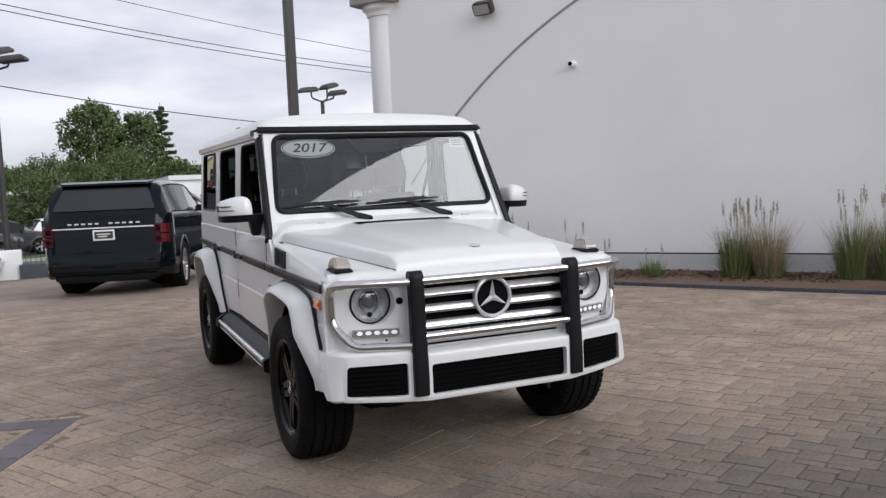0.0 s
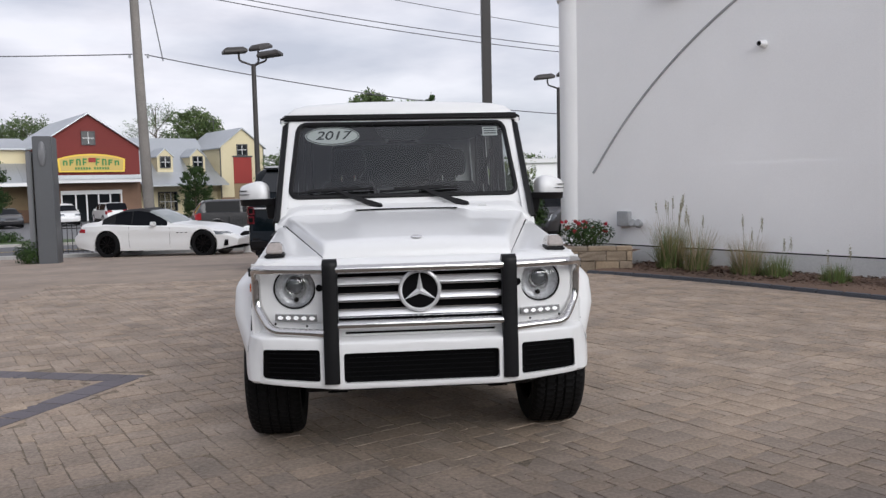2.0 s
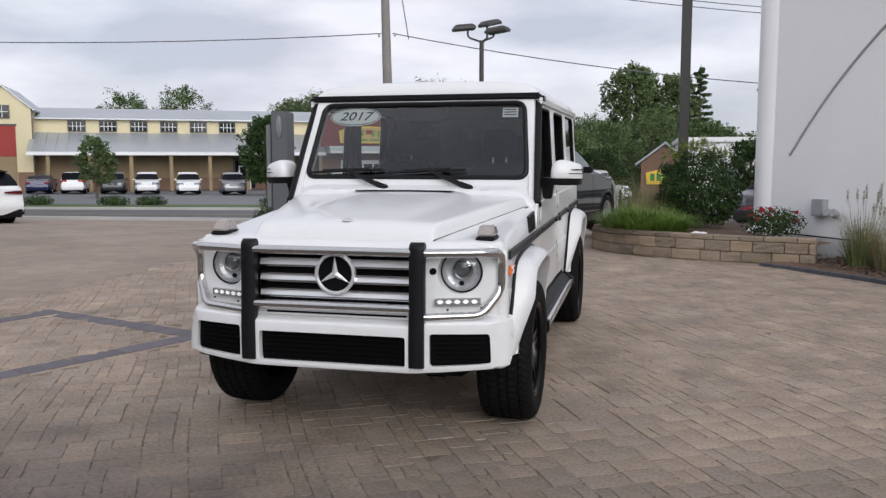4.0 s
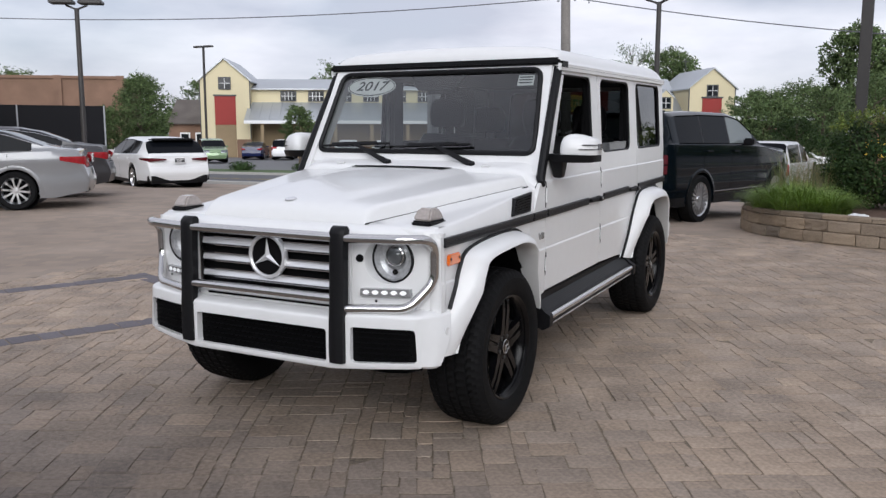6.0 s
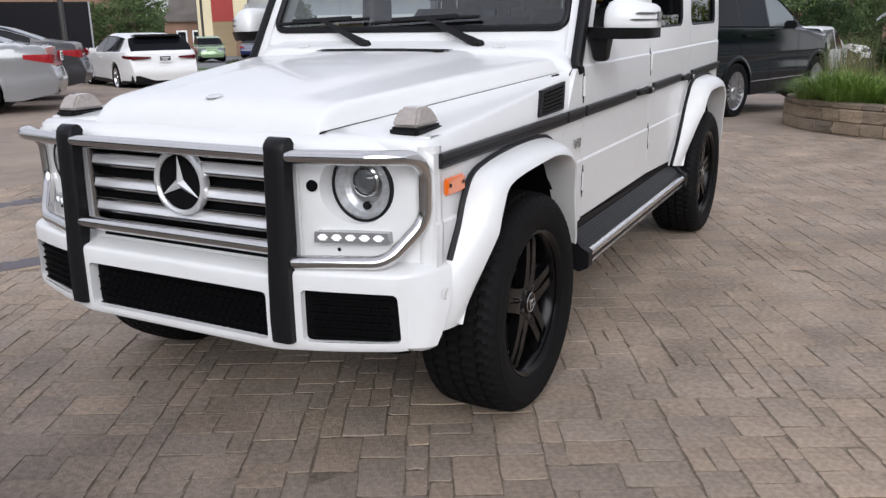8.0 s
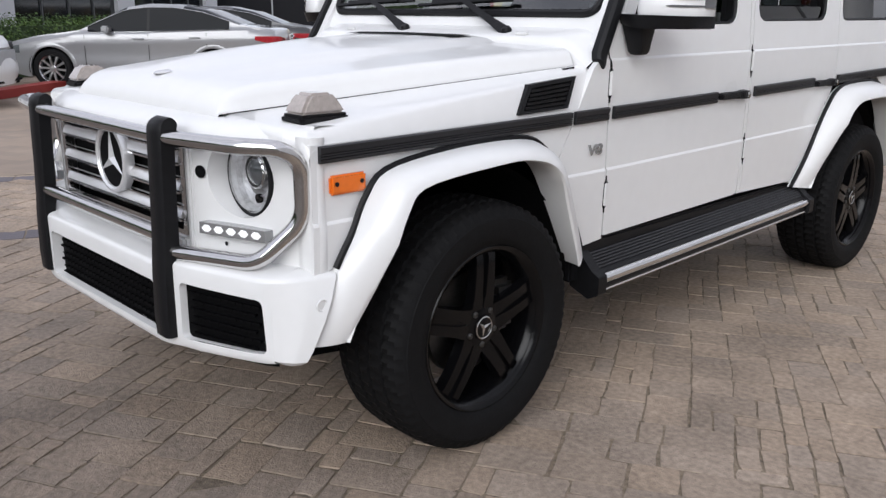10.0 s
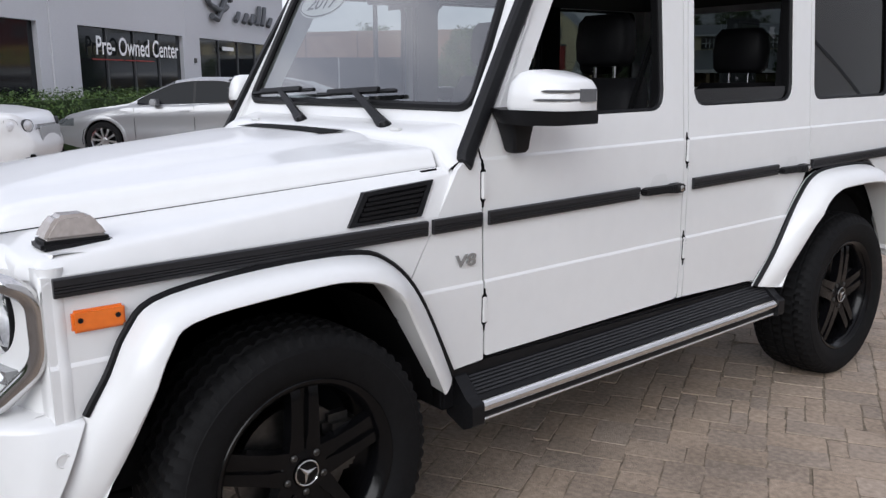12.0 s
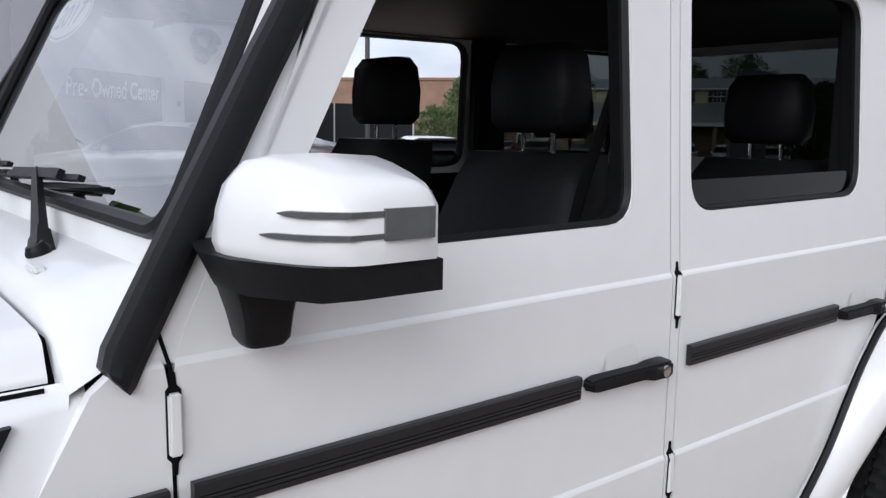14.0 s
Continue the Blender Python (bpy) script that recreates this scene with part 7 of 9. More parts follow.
    # rolled lips round the wheel openings
    for s in (1, -1):
        for a in axle:
            rows = []
            for k in range(29):
                t = radians(-12 + 204 * k / 28)
                row = []
                for rr_, out in ((arch - 0.014, -0.05), (arch - 0.014, 0.004), (arch + 0.004, 0.010), (arch + 0.030, 0.006), (arch + 0.060, -0.002)):
                    d, z = a - rr_ * math.cos(t), max(0.21, r + rr_ * math.sin(t))
                    d = min(max(d, 0.02), L - 0.02)
                    row.append((s * (flank(d, z) + out), long(d, z), z))
                rows.append(row)
            bm = bmesh.new()
            loft(bm, rows)
            part("arch_lip", bm, sp.get("lip") or paint, body, angle=50)
    for bmx, nm, mt in ((kinds["head"][0], "headlamp", "lens_head"), (kinds["head"][1], "headlamp", "lens_head"), (kinds["tail"][0], "tail_lamp", tail), (kinds["tail"][1], "tail_lamp", tail), (kinds["black"], "lower_cladding", "trim_black"), *((b, "door_pillar", "trim_black") for b in kinds["pillar"].values())):
        if len(bmx.faces):
            part(nm, bmx, mt, car, angle=40)
        else:
            bmx.free()
    # slim tail lamps that wrap round the rear corners
    if "lamp" in sp:
        z0, z1, run, inner = sp["lamp"]

        for s in (1, -1):
            rows = []
            for k in range(15):
                if k < 9:
                    d = L - run + run * k / 8
                    lo = z0 + (z1 - z0) * (0.55 - 0.55 * k / 8)
                    x, y = flank(d, (z0 + z1) / 2) + 0.006, L / 2 - d - (0.004 if k == 8 else 0)
                else:
                    u = (k - 8) / 6
                    x = flank(L, (z0 + z1) / 2) * (1 - u) + inner * half * u
                    y = -L / 2 - 0.010 - sp.get("bow", 0.07) * (1 - (x / flank(L, (z0 + z1) / 2)) ** 2)
                    lo = z0 + (z1 - z0) * 0.35 * u
                hi = z1 - (z1 - z0) * (0.25 * max(0, (k - 8) / 6))
                nx, ny = (1, 0) if k < 7 else ((0.6, -0.6) if k < 9 else (0, -1))
                rows.append([(s * (x - nx * 0.03), y - ny * 0.03, lo), (s * x, y, lo), (s * (x + nx * 0.004), y + ny * 0.004, (lo + hi) / 2), (s * x, y, hi), (s * (x - nx * 0.03), y - ny * 0.03, hi)])
            bm = bmesh.new()
            loft(bm, rows, closed=True, cap=True)
            part("tail_lamp", bm, tail, car, angle=50)
    # wheels
    for s in (1, -1):
        for a in axle:
            xw = s * (half - 0.125)
            sd = Matrix.Translation((xw, L / 2 - a, r)) @ Matrix.Rotation(s * math.pi / 2, 4, "Y")
            seg = 24 if far else 40
            bm = bmesh.new()
            add_lathe(bm, [(r * 0.70, -0.10), (r * 0.92, -0.115), (r, -0.09), (r, 0.09), (r * 0.92, 0.115), (r * 0.72, 0.108), (r * 0.70, 0.09)], sd, seg)
            w_ = part("wheel", bm, "rubber", car, "black tyre")
            bm = bmesh.new()
            add_lathe(bm, [(r * 0.70, 0.10), (r * 0.66, 0.085), (r * 0.62, 0.03)], sd, seg)
            ns = sp.get("spokes", 5)
            for k in range(ns):
                rot = sd @ Matrix.Rotation(2 * math.pi * k / ns + 0.2, 4, "Z")
                ww = sp.get("spoke_w", 0.05)
                loft(bm, [[rot @ Vector((rr, -w2, h)), rot @ Vector((rr, w2, h)), rot @ Vector((rr, w2, h - 0.03)), rot @ Vector((rr, -w2, h - 0.03))] for rr, w2, h in ((0.03, ww * 0.5, 0.075), (r * 0.45, ww * 0.45, 0.085), (r * 0.69, ww * 0.62, 0.085))], closed=True, cap=True)
            add_lathe(bm, [(0.055, 0.06), (0.05, 0.088), (0, 0.092)], sd, 14)
            part("rim", bm, wheel_mat, w_, angle=30)
            bm = bmesh.new()
            add_lathe(bm, [(r * 0.62, 0.01), (0, 0.01)], sd, seg)
            part("brake_backing", bm, "matte_black", w_)
        for a in axle:
            bm = bmesh.new()
            rows = []
            for k in range(17):
                t = math.pi * k / 16 * 1.1 - 0.16
                rows.append([(s * (half - 0.02), L / 2 - a + (arch + 0.01) * math.cos(t), r + (arch + 0.01) * math.sin(t)), (s * (half - 0.36), L / 2 - a + (arch + 0.01) * math.cos(t), r + (arch + 0.01) * math.sin(t))])
            loft(bm, rows)
            bm.faces.new([bm.verts.new(rw[1]) for rw in rows])
            part("wheel_arch", bm, "matte_black", car)
        # mirror
        mz = lerp_table(sp["belt"], g0 + 0.5) + 0.07
        my = L / 2 - (g0 + sp.get("mirror", 0.55))
        bm = bmesh.new()
        add_box(bm, s * (half - 0.05), s * (half + 0.14), my - 0.06, my + 0.07, mz - 0.06, mz + 0.06, 0.025)
        add_beam(bm, (s * (half - 0.12), my, mz - 0.05), (s * half, my, mz - 0.04), 0.05, 0.025)
        part("door_mirror", bm, sp.get("mirror_mat", paint), car)
        if not far and sp.get("bright_line"):
            for lo_hi in (NZ + 1, NZ + 3):
                bm = bmesh.new()
                a0, a1 = sp["windows"][0][0], sp["windows"][-1][1]
                pts = [section(a0 + (a1 - a0) * q / 20)[lo_hi] + (a0 + (a1 - a0) * q / 20,) for q in range(21)]
                add_tube(bm, [(s * (x + 0.004), L / 2 - d, z) for x, z, d in pts], 0.009, 6)
                part("window_trim", bm, sp.get("line_mat", "chrome"), car, "slim window trim")
        if not far:
            for dd_ in sp.get("seams", ()):
                zb = lerp_table(sp["belt"], dd_) - 0.02
                bm = bmesh.new()
                loft(bm, [[(s * (wide(dd_) * (0.957 + 0.043 * math.sin(min(1, (z - 0.2) / (zb - 0.17) * 1.5) * math.pi / 2) - 0.018 * ((z - 0.2) / (zb - 0.17)) ** 2) + 0.0015), L / 2 - dd_ - 0.004 + e, z) for e in (0, 0.008)] for z in [0.30 + (zb - 0.30) * q / 8 for q in range(9)]])
                part("door_seam", bm, "matte_black", car)
            for dd_ in sp.get("handles", ()):
                zb = lerp_table(sp["belt"], dd_) - 0.10
                bm = bmesh.new()
                add_box(bm, s * (wide(dd_) - 0.03), s * (wide(dd_) + 0.014), L / 2 - dd_ - 0.10, L / 2 - dd_ + 0.10, zb - 0.014, zb + 0.014, 0.008)
                part("door_handle", bm, paint, car)
    if plate_end:
        y, z, w = plate_end
        bm = bmesh.new()
        e = -0.006 if y < 0 else 0.006
        add_box(bm, -0.16, 0.16, y, y + e * 2, z - 0.08, z + 0.08, 0.004)
        pl = part("dealer_plate", bm, "sticker", car, "dealer plate with pale script bars")
        bm = bmesh.new()
        add_box(bm, -0.135, 0.135, y + e * 2, y + e * 2.6, z - 0.055, z + 0.055, 0.002)
        part("plate_field", bm, "plate", pl)
        for k in range(2):
            bm = bmesh.new()
            add_box(bm, -0.10 + 0.02 * k, 0.10 - 0.05 * k, y + e * 2.6, y + e * 3.0, z + 0.008 - 0.035 * k, z + 0.024 - 0.035 * k, 0.001)
            part("script_bar", bm, "sticker", pl)
    return car


SEDAN = dict(bright_line=True, L=4.88, W=1.87, wb=2.80, foh=0.95, r=0.335, nose=0.9, tailr=0.8, spokes=10, spoke_w=0.035,
             top=[(0, 0.58), (0.03, 0.70), (0.25, 0.80), (0.7, 0.90), (1.35, 0.985), (1.45, 1.0), (1.8, 1.18), (2.25, 1.40), (2.6, 1.455), (3.1, 1.45), (3.6, 1.36), (4.2, 1.13), (4.45, 1.08), (4.72, 1.06), (4.80, 1.02), (4.85, 0.80), (4.88, 0.72)],
             belt=[(0, 0.55), (0.3, 0.74), (1.4, 0.93), (3.0, 0.97), (4.3, 1.02), (4.8, 0.98), (4.88, 0.7)],
             glass=(1.42, 2.25, 3.25, 4.22), windows=((1.60, 2.63), (2.66, 4.05)), seams=(1.55, 2.65, 3.65), handles=(2.48, 3.45), lamp=(0.775, 0.925, 0.40, 0.52))
SUV = dict(L=4.55, W=1.84, wb=2.66, foh=0.9, r=0.35, nose=0.7, tailr=0.5, spokes=5, spoke_w=0.07, tumble=0.24, black=0.42,
           top=[(0, 0.70), (0.03, 0.85), (0.2, 0.97), (1.05, 1.08), (1.15, 1.10), (1.8, 1.56), (2.2, 1.66), (3.7, 1.66), (4.1, 1.62), (4.42, 1.10), (4.52, 1.0), (4.55, 0.75)],
           belt=[(0, 0.66), (0.2, 0.88), (1.1, 1.02), (4.3, 1.08), (4.5, 0.95), (4.55, 0.7)],
           glass=(1.12, 1.80, 4.05, 4.45), windows=((1.5, 2.4), (2.45, 3.3), (3.36, 4.0)), tail=(0.85, 1.05, 0.30, 0.55), head=(0.72, 0.88, 0.45, 0.45))

RRS = dict(L=5.08, W=1.98, wb=2.92, foh=0.92, r=0.392, nose=0.75, tailr=0.45, spokes=20, spoke_w=0.032, tumble=0.26, black=0.46, mirror=0.75, mirror_mat="trim_black",
           top=[(0, 0.84), (0.03, 1.02), (0.12, 1.10), (0.6, 1.17), (1.36, 1.23), (1.54, 1.26), (1.96, 1.55), (2.31, 1.75), (2.66, 1.81), (3.66, 1.82), (4.56, 1.785), (4.70, 1.76), (4.96, 1.33), (5.01, 1.24), (5.055, 1.0), (5.08, 0.72)],
           belt=[(0, 0.80), (0.12, 1.02), (1.0, 1.14), (1.46, 1.20), (2.2, 1.245), (4.86, 1.285), (5.01, 1.15), (5.08, 0.70)],
           glass=(1.52, 2.33, 4.66, 4.99), windows=((1.86, 2.76), (2.82, 3.68), (3.76, 4.51)), seams=(1.78, 2.79, 3.78), handles=(2.64, 3.61), tail=(5, 5.1, 0, 0), solid_rear=True, bright_line=True, line_mat="matte_black", head=(0.88, 1.01, 0.50, 0.5), clear_front=True, bumper=0.05, low=0.30)
h_rr = Vector((0.282, 0.959))
rear_axle = Vector((-1.10, 10.55))
c_rr = rear_axle + h_rr * (2.92 + 0.92 - 2.54)
rr = make_car("luxury_suv", "glossy blue-black luxury SUV parked by the planter", (c_rr.x, c_rr.y, gz(10.5) - 0.02), h_rr, RRS, "paint_green", plate_end=(-2.525, 0.985, 0), roof_mat="paint_green", wheel_mat="alloy")
M["tail_glass"] = material("grey_tinted_tailgate_glass", (0.020, 0.022, 0.025), 0.06, vary=0, spec=0.5)
bm = bmesh.new()
prism(bm, rounded([(-0.76, -2.418, 1.365), (0.76, -2.418, 1.365), (0.63, -2.222, 1.700), (-0.63, -2.222, 1.700)], 0.05), (0, 0.03, -0.01))
part("rear_window", bm, "tail_glass", rr, "grey tinted tailgate window")
bm = bmesh.new()
prism(bm, rounded([(-0.70, -2.02, 1.782), (0.70, -2.02, 1.782), (0.66, -2.27, 1.748), (-0.66, -2.27, 1.748)], 0.06), (0, 0.006, 0.030))
part("roof_spoiler", bm, "paint_green", rr, "body-coloured roof spoiler")
bm = bmesh.new()
prism(bm, [(-0.80, -2.516, 1.086), (0.80, -2.516, 1.086), (0.80, -2.514, 1.106), (-0.80, -2.514, 1.106)], (0, 0.04, 0))
part("tailgate_strip", bm, "pale_alloy", rr, "bright strip across the tailgate")
for k in range(11):
    if k != 5:
        bm = bmesh.new()
        x = -0.50 + 0.10 * k
        add_box(bm, x - 0.028, x + 0.028, -2.502, -2.470, 1.150, 1.174, 0.002)
        part("lettering_bar", bm, "pale_alloy", rr, "pale bar in place of lettering")
for s in (1, -1):
    for z0, z1 in ((0.835, 0.965), (0.985, 1.125)):
        bm = bmesh.new()
        prism(bm, rounded([(s * 0.745, -2.538, z0), (s * 0.845, -2.532, z0), (s * 0.905, -2.470, z0), (s * 0.950, -2.355, z0), (s * 0.90, -2.355, z0), (s * 0.745, -2.46, z0)], 0.012), (0, 0, z1 - z0))
        lamp_ = part("tail_lamp", bm, "lens_dark_red", rr, "dark red square tail lamp")
        bm = bmesh.new()
        prism(bm, rounded([(s * 0.765, -2.541, z0 + 0.03), (s * 0.838, -2.537, z0 + 0.03), (s * 0.838, -2.537, z1 - 0.03), (s * 0.765, -2.541, z1 - 0.03)], 0.012), (0, 0.01, 0))
        part("lamp_core", bm, "matte_black", lamp_)
    bm = bmesh.new()
    add_tube(bm, [(s * 0.962, 1.05, 0.50), (s * 0.975, 0, 0.50), (s * 0.962, -0.85, 0.50)], 0.008, 6)
    part("sill_trim", bm, "steel", rr, "thin bright sill trim")
bm = bmesh.new()
add_box(bm, -0.80, 0.80, -2.655, -2.48, 0.40, 0.60, 0.05, 3)
part("rear_bumper", bm, "trim_black", rr, "black lower bumper")
bm = bmesh.new()
add_box(bm, -0.74, 0.74, -2.58, -1.95, 0.27, 0.42, 0.04)
part("rear_valance", bm, "trim_black", rr)

MAS = dict(soft=True, L=4.88, W=1.90, wb=2.94, foh=0.95, r=0.358, nose=1.1, tailr=0.8, spokes=10, spoke_w=0.03, tumble=0.4,
           top=[(0, 0.50), (0.04, 0.58), (0.3, 0.70), (0.9, 0.84), (1.8, 0.92), (1.95, 0.94), (2.25, 1.12), (2.60, 1.28), (2.95, 1.34), (3.4, 1.31), (3.85, 1.16), (4.18, 1.00), (4.6, 0.96), (4.78, 0.88), (4.85, 0.70), (4.88, 0.62)],
           belt=[(0, 0.48), (0.4, 0.68), (0.95, 0.80), (1.9, 0.84), (3.0, 0.86), (3.9, 0.90), (4.7, 0.86), (4.88, 0.6)],
           bumper=0.09, clear_screen=True, glass=(1.92, 2.60, 4.05, 4.12), windows=((2.06, 3.10), (3.14, 3.62)), seams=(1.95, 3.2), handles=(3.0,), head=(0.62, 0.68, 0.60, 0.62), tail=(0.70, 0.82, 0.3, 0.5), mirror=0.5)
mas = make_car("white_convertible", "white convertible coupe with a black fabric roof", (-5.90, 19.33, gz(19.35)), Vector((0.985, -0.17)), MAS, "white_paint", wheel_mat="rim_black", roof_mat="soft_top")
bm = bmesh.new()
add_lathe(bm, [(0.0, -0.01), (0.30, 0.0), (0.30, 0.02), (0.24, 0.035), (0, 0.035)], Matrix.Translation((0, 2.455, 0.47)) @ Matrix.Rotation(-math.pi / 2, 4, "X") @ Matrix.Diagonal((1.85, 0.56, 1.6, 1)), 28)
part("grille_mouth", bm, "matte_black", mas, "black oval grille")
for s in (1, -1):
    bm = bmesh.new()
    prism(bm, [(s * 0.60, 2.40, 0.30), (s * 0.88, 2.10, 0.30), (s * 0.86, 2.14, 0.46), (s * 0.70, 2.34, 0.42)], (0, 0.05, 0))
    part("brake_duct", bm, "matte_black", mas)
    for k in range(3):
        bm = bmesh.new()
        add_box(bm, s * 0.92, s * 0.955, 0.95 - 0.13 * k, 1.03 - 0.13 * k, 0.66, 0.69, 0.01)
        part("side_gill", bm, "matte_black", mas)

bm = bmesh.new()
prism(bm, rounded([(-0.82, 1.98, 0.20), (-0.74, 2.26, 0.20), (-0.40, 2.44, 0.20), (0.40, 2.44, 0.20), (0.74, 2.26, 0.20), (0.82, 1.98, 0.20)], 0.08), (0, 0, 0.03))
part("front_splitter", bm, "matte_black", mas, "black front splitter")
mas.scale = (0.97, 0.91, 1.0)
# sedans and a wagon in a row
chr_ = make_car("silver_sedan", "silver mid-size sedan parked in the row", (-12.51, 5.44, 0), Vector((-0.691, -0.723)), SEDAN, "paint_silver", plate_end=(-2.515, 0.88, 0))
bm = bmesh.new()
add_box(bm, -0.66, 0.66, -2.49, -2.36, 0.28, 0.40, 0.03)
part("rear_valance", bm, "trim_black", chr_)
drk = make_car("graphite_sedan", "dark graphite sedan with red tail lamps", (-14.32, 7.47, 0.0), Vector((-0.691, -0.723)), SEDAN, "paint_dark")
WAG = dict(SEDAN)
WAG.update(L=4.98, W=1.95, wb=2.93, foh=0.95, r=0.36, spokes=5, spoke_w=0.09,
           top=[(0, 0.62), (0.03, 0.74), (0.25, 0.84), (1.35, 0.99), (1.45, 1.0), (1.8, 1.18), (2.25, 1.40), (2.6, 1.47), (3.4, 1.46), (4.3, 1.40), (4.50, 1.37), (4.86, 1.02), (4.93, 0.96), (4.96, 0.75), (4.98, 0.66)],
           belt=[(0, 0.55), (0.3, 0.76), (1.4, 0.94), (3.4, 0.98), (4.7, 1.0), (4.9, 0.92), (4.98, 0.64)],
           glass=(1.42, 2.25, 4.46, 4.84), windows=((1.75, 2.62), (2.68, 3.55), (3.60, 4.3)), lamp=(0.815, 0.915, 0.40, 0.36), black=0.30, tumble=0.5)
aud = make_car("white_wagon", "white sporty estate car with a black diffuser", (-16.9, 14.4, gz(14.4) - 0.04), Vector((-0.895, 0.445)), WAG, "white_paint", plate_end=(-2.565, 0.84, 0), tail="lens_dark_red", wheel_mat="alloy")
bm = bmesh.new()
add_box(bm, -0.84, 0.84, -2.56, -2.26, 0.22, 0.50, 0.07)
part("rear_diffuser", bm, "trim_black", aud, "black rear diffuser")
bm = bmesh.new()
prism(bm, rounded([(-0.58, -2.16, 1.365), (0.58, -2.16, 1.365), (0.55, -1.92, 1.415), (-0.55, -1.92, 1.415)], 0.05), (0, -0.02, 0.022))
part("roof_spoiler", bm, "matte_black", aud, "black roof spoiler")
bm = bmesh.new()
add_box(bm, -0.62, 0.62, -2.14, -1.90, 1.385, 1.415, 0.01)
part("roof_spoiler", bm, "trim_black", aud, "black roof spoiler")

BEN = dict(SEDAN)
BEN.update(L=4.82, W=1.94, r=0.37, nose=0.7, spokes=10, spoke_w=0.05, top=[(0, 0.74), (0.03, 0.88), (0.15, 0.96), (0.7, 1.04), (1.6, 1.09), (1.7, 1.10), (2.2, 1.34), (2.6, 1.41), (3.2, 1.40), (4.2, 1.1), (4.7, 1.0), (4.8, 0.8), (4.82, 0.7)],
           belt=[(0, 0.68), (0.15, 0.90), (1.4, 0.99), (4.3, 1.0), (4.82, 0.68)], glass=(1.66, 2.5, 3.2, 4.1), windows=((2.0, 3.0), (3.05, 3.6)), seams=(1.75, 3.1), head=(5, 5.1, 0, 0), snub=0.55)
ben = make_car("white_coupe", "white grand touring coupe with round headlamps", (-11.71, 0.165, 0), Vector((0.56, 0.828)), BEN, "white_paint")
for s in (1, -1):
    for x, rr_, zz, yy in ((0.545, 0.082, 0.79, 2.385), (0.715, 0.108, 0.775, 2.215)):
        bm = bmesh.new()
        face = Matrix.Translation((s * x, yy, zz)) @ Matrix.Rotation(-math.pi / 2 - 0.0, 4, "X") @ Matrix.Rotation(s * (0.45 if rr_ < 0.1 else 0.85), 4, "Y")
        add_lathe(bm, [(rr_, -0.06), (rr_, 0.012), (rr_ * 0.93, 0.020), (rr_ * 0.88, 0.012), (rr_ * 0.70, 0.022), (rr_ * 0.35, 0.030), (0, 0.032)], face, 24)
        lamp_ = part("round_headlamp", bm, "reflector", ben, "round chrome-ringed headlamp")
        bm = bmesh.new()
        add_lathe(bm, [(rr_ * 1.07, -0.05), (rr_ * 1.07, 0.012), (rr_ * 1.02, 0.020), (rr_ * 0.97, 0.008)], face, 24)
        part("lamp_ring", bm, "trim_grey", lamp_)
bm = bmesh.new()
add_box(bm, -0.40, 0.40, 2.36, 2.490, 0.48, 0.80, 0.05)
part("grille_frame", bm, "chrome", ben, "bright mesh grille")
bm = bmesh.new()
add_box(bm, -0.36, 0.36, 2.47, 2.497, 0.51, 0.77, 0.010)
part("grille_mesh", bm, "galv", ben)
bm = bmesh.new()
add_box(bm, 0.86, 0.965, 1.86, 1.96, 0.56, 0.59, 0.01)
part("side_marker", bm, "amber", ben, "amber side marker")
bm = bmesh.new()
add_box(bm, -0.62, 0.62, 2.25, 2.485, 0.29, 0.40, 0.04)
part("lower_intake", bm, "matte_black", ben)

# cars in the far car park, facing the street
ff = Vector((0.53, -0.848))
fz = -1.22
for k, (x, y, spc, pnt, hdv, lab) in enumerate([
    (-37.0, 54.3, SUV, "white_paint", ff, "white compact SUV in the far car park"),
    (-33.6, 54.6, SUV, "white_paint", ff, "white mid-size SUV in the far car park"),
    (-30.1, 55.2, SUV, "paint_silver", ff, "pale silver SUV in the far car park"),
    (-24.3, 63.5, SUV, "white_paint", ff, "white SUV by the red shopfront"),
    (-27.6, 61.0, SEDAN, "paint_dark", ff, "dark sedan by the red shopfront"),
    (-21.0, 64.5, SUV, "white_paint", -ff, "white SUV by the red shopfront"),
    (-40.0, 41.6, SUV, "paint_lime", Vector((0.75, -0.66)), "sage green SUV in the far car park"),
    (-45.3, 52.5, SEDAN, "paint_blue", -ff, "navy sedan in the far car park"),
    (-42.8, 53.3, SUV, "white_paint", -ff, "white hatchback in the far car park"),
    (-40.0, 54.3, SUV, "paint_dark", ff, "dark grey minivan in the far car park"),
    (-55.0, 51.0, SUV, "paint_silver", ff, "silver SUV at the far end of the car park"),
    (-52.6, 50.2, SEDAN, "paint_red", ff, "red sedan at the far end of the car park"),
    (-57.5, 50.0, SEDAN, "white_paint", ff, "white sedan at the far end of the car park"),
    (-6.2, 35.4, SUV, "paint_dark", Vector((1, 0.3)), "dark grey SUV across the street"),
    (-4.9, 40.3, SUV, "paint_dark", Vector((1, 0.3)), "black off-road car across the street"),
    (-1.8, 41.5, SUV, "white_paint", Vector((1, 0.3)), "white van across the street"),
]):
    make_car("parked_car", lab, (x, y, gz(y)), hdv.normalized(), spc, pnt, "far parked cars", far=True)
make_car("dark_hatchback", "dark grey hatchback parked behind the column", (5.6, 22.2, gz(22)), Vector((-0.5, -0.86)), SUV, "paint_dark", far=True)
make_car("white_saloon", "white car parked beyond the luxury SUV", (-0.5, 22.6, gz(22.6)), Vector((0.1, 1.0)), SUV, "white_paint", far=True)

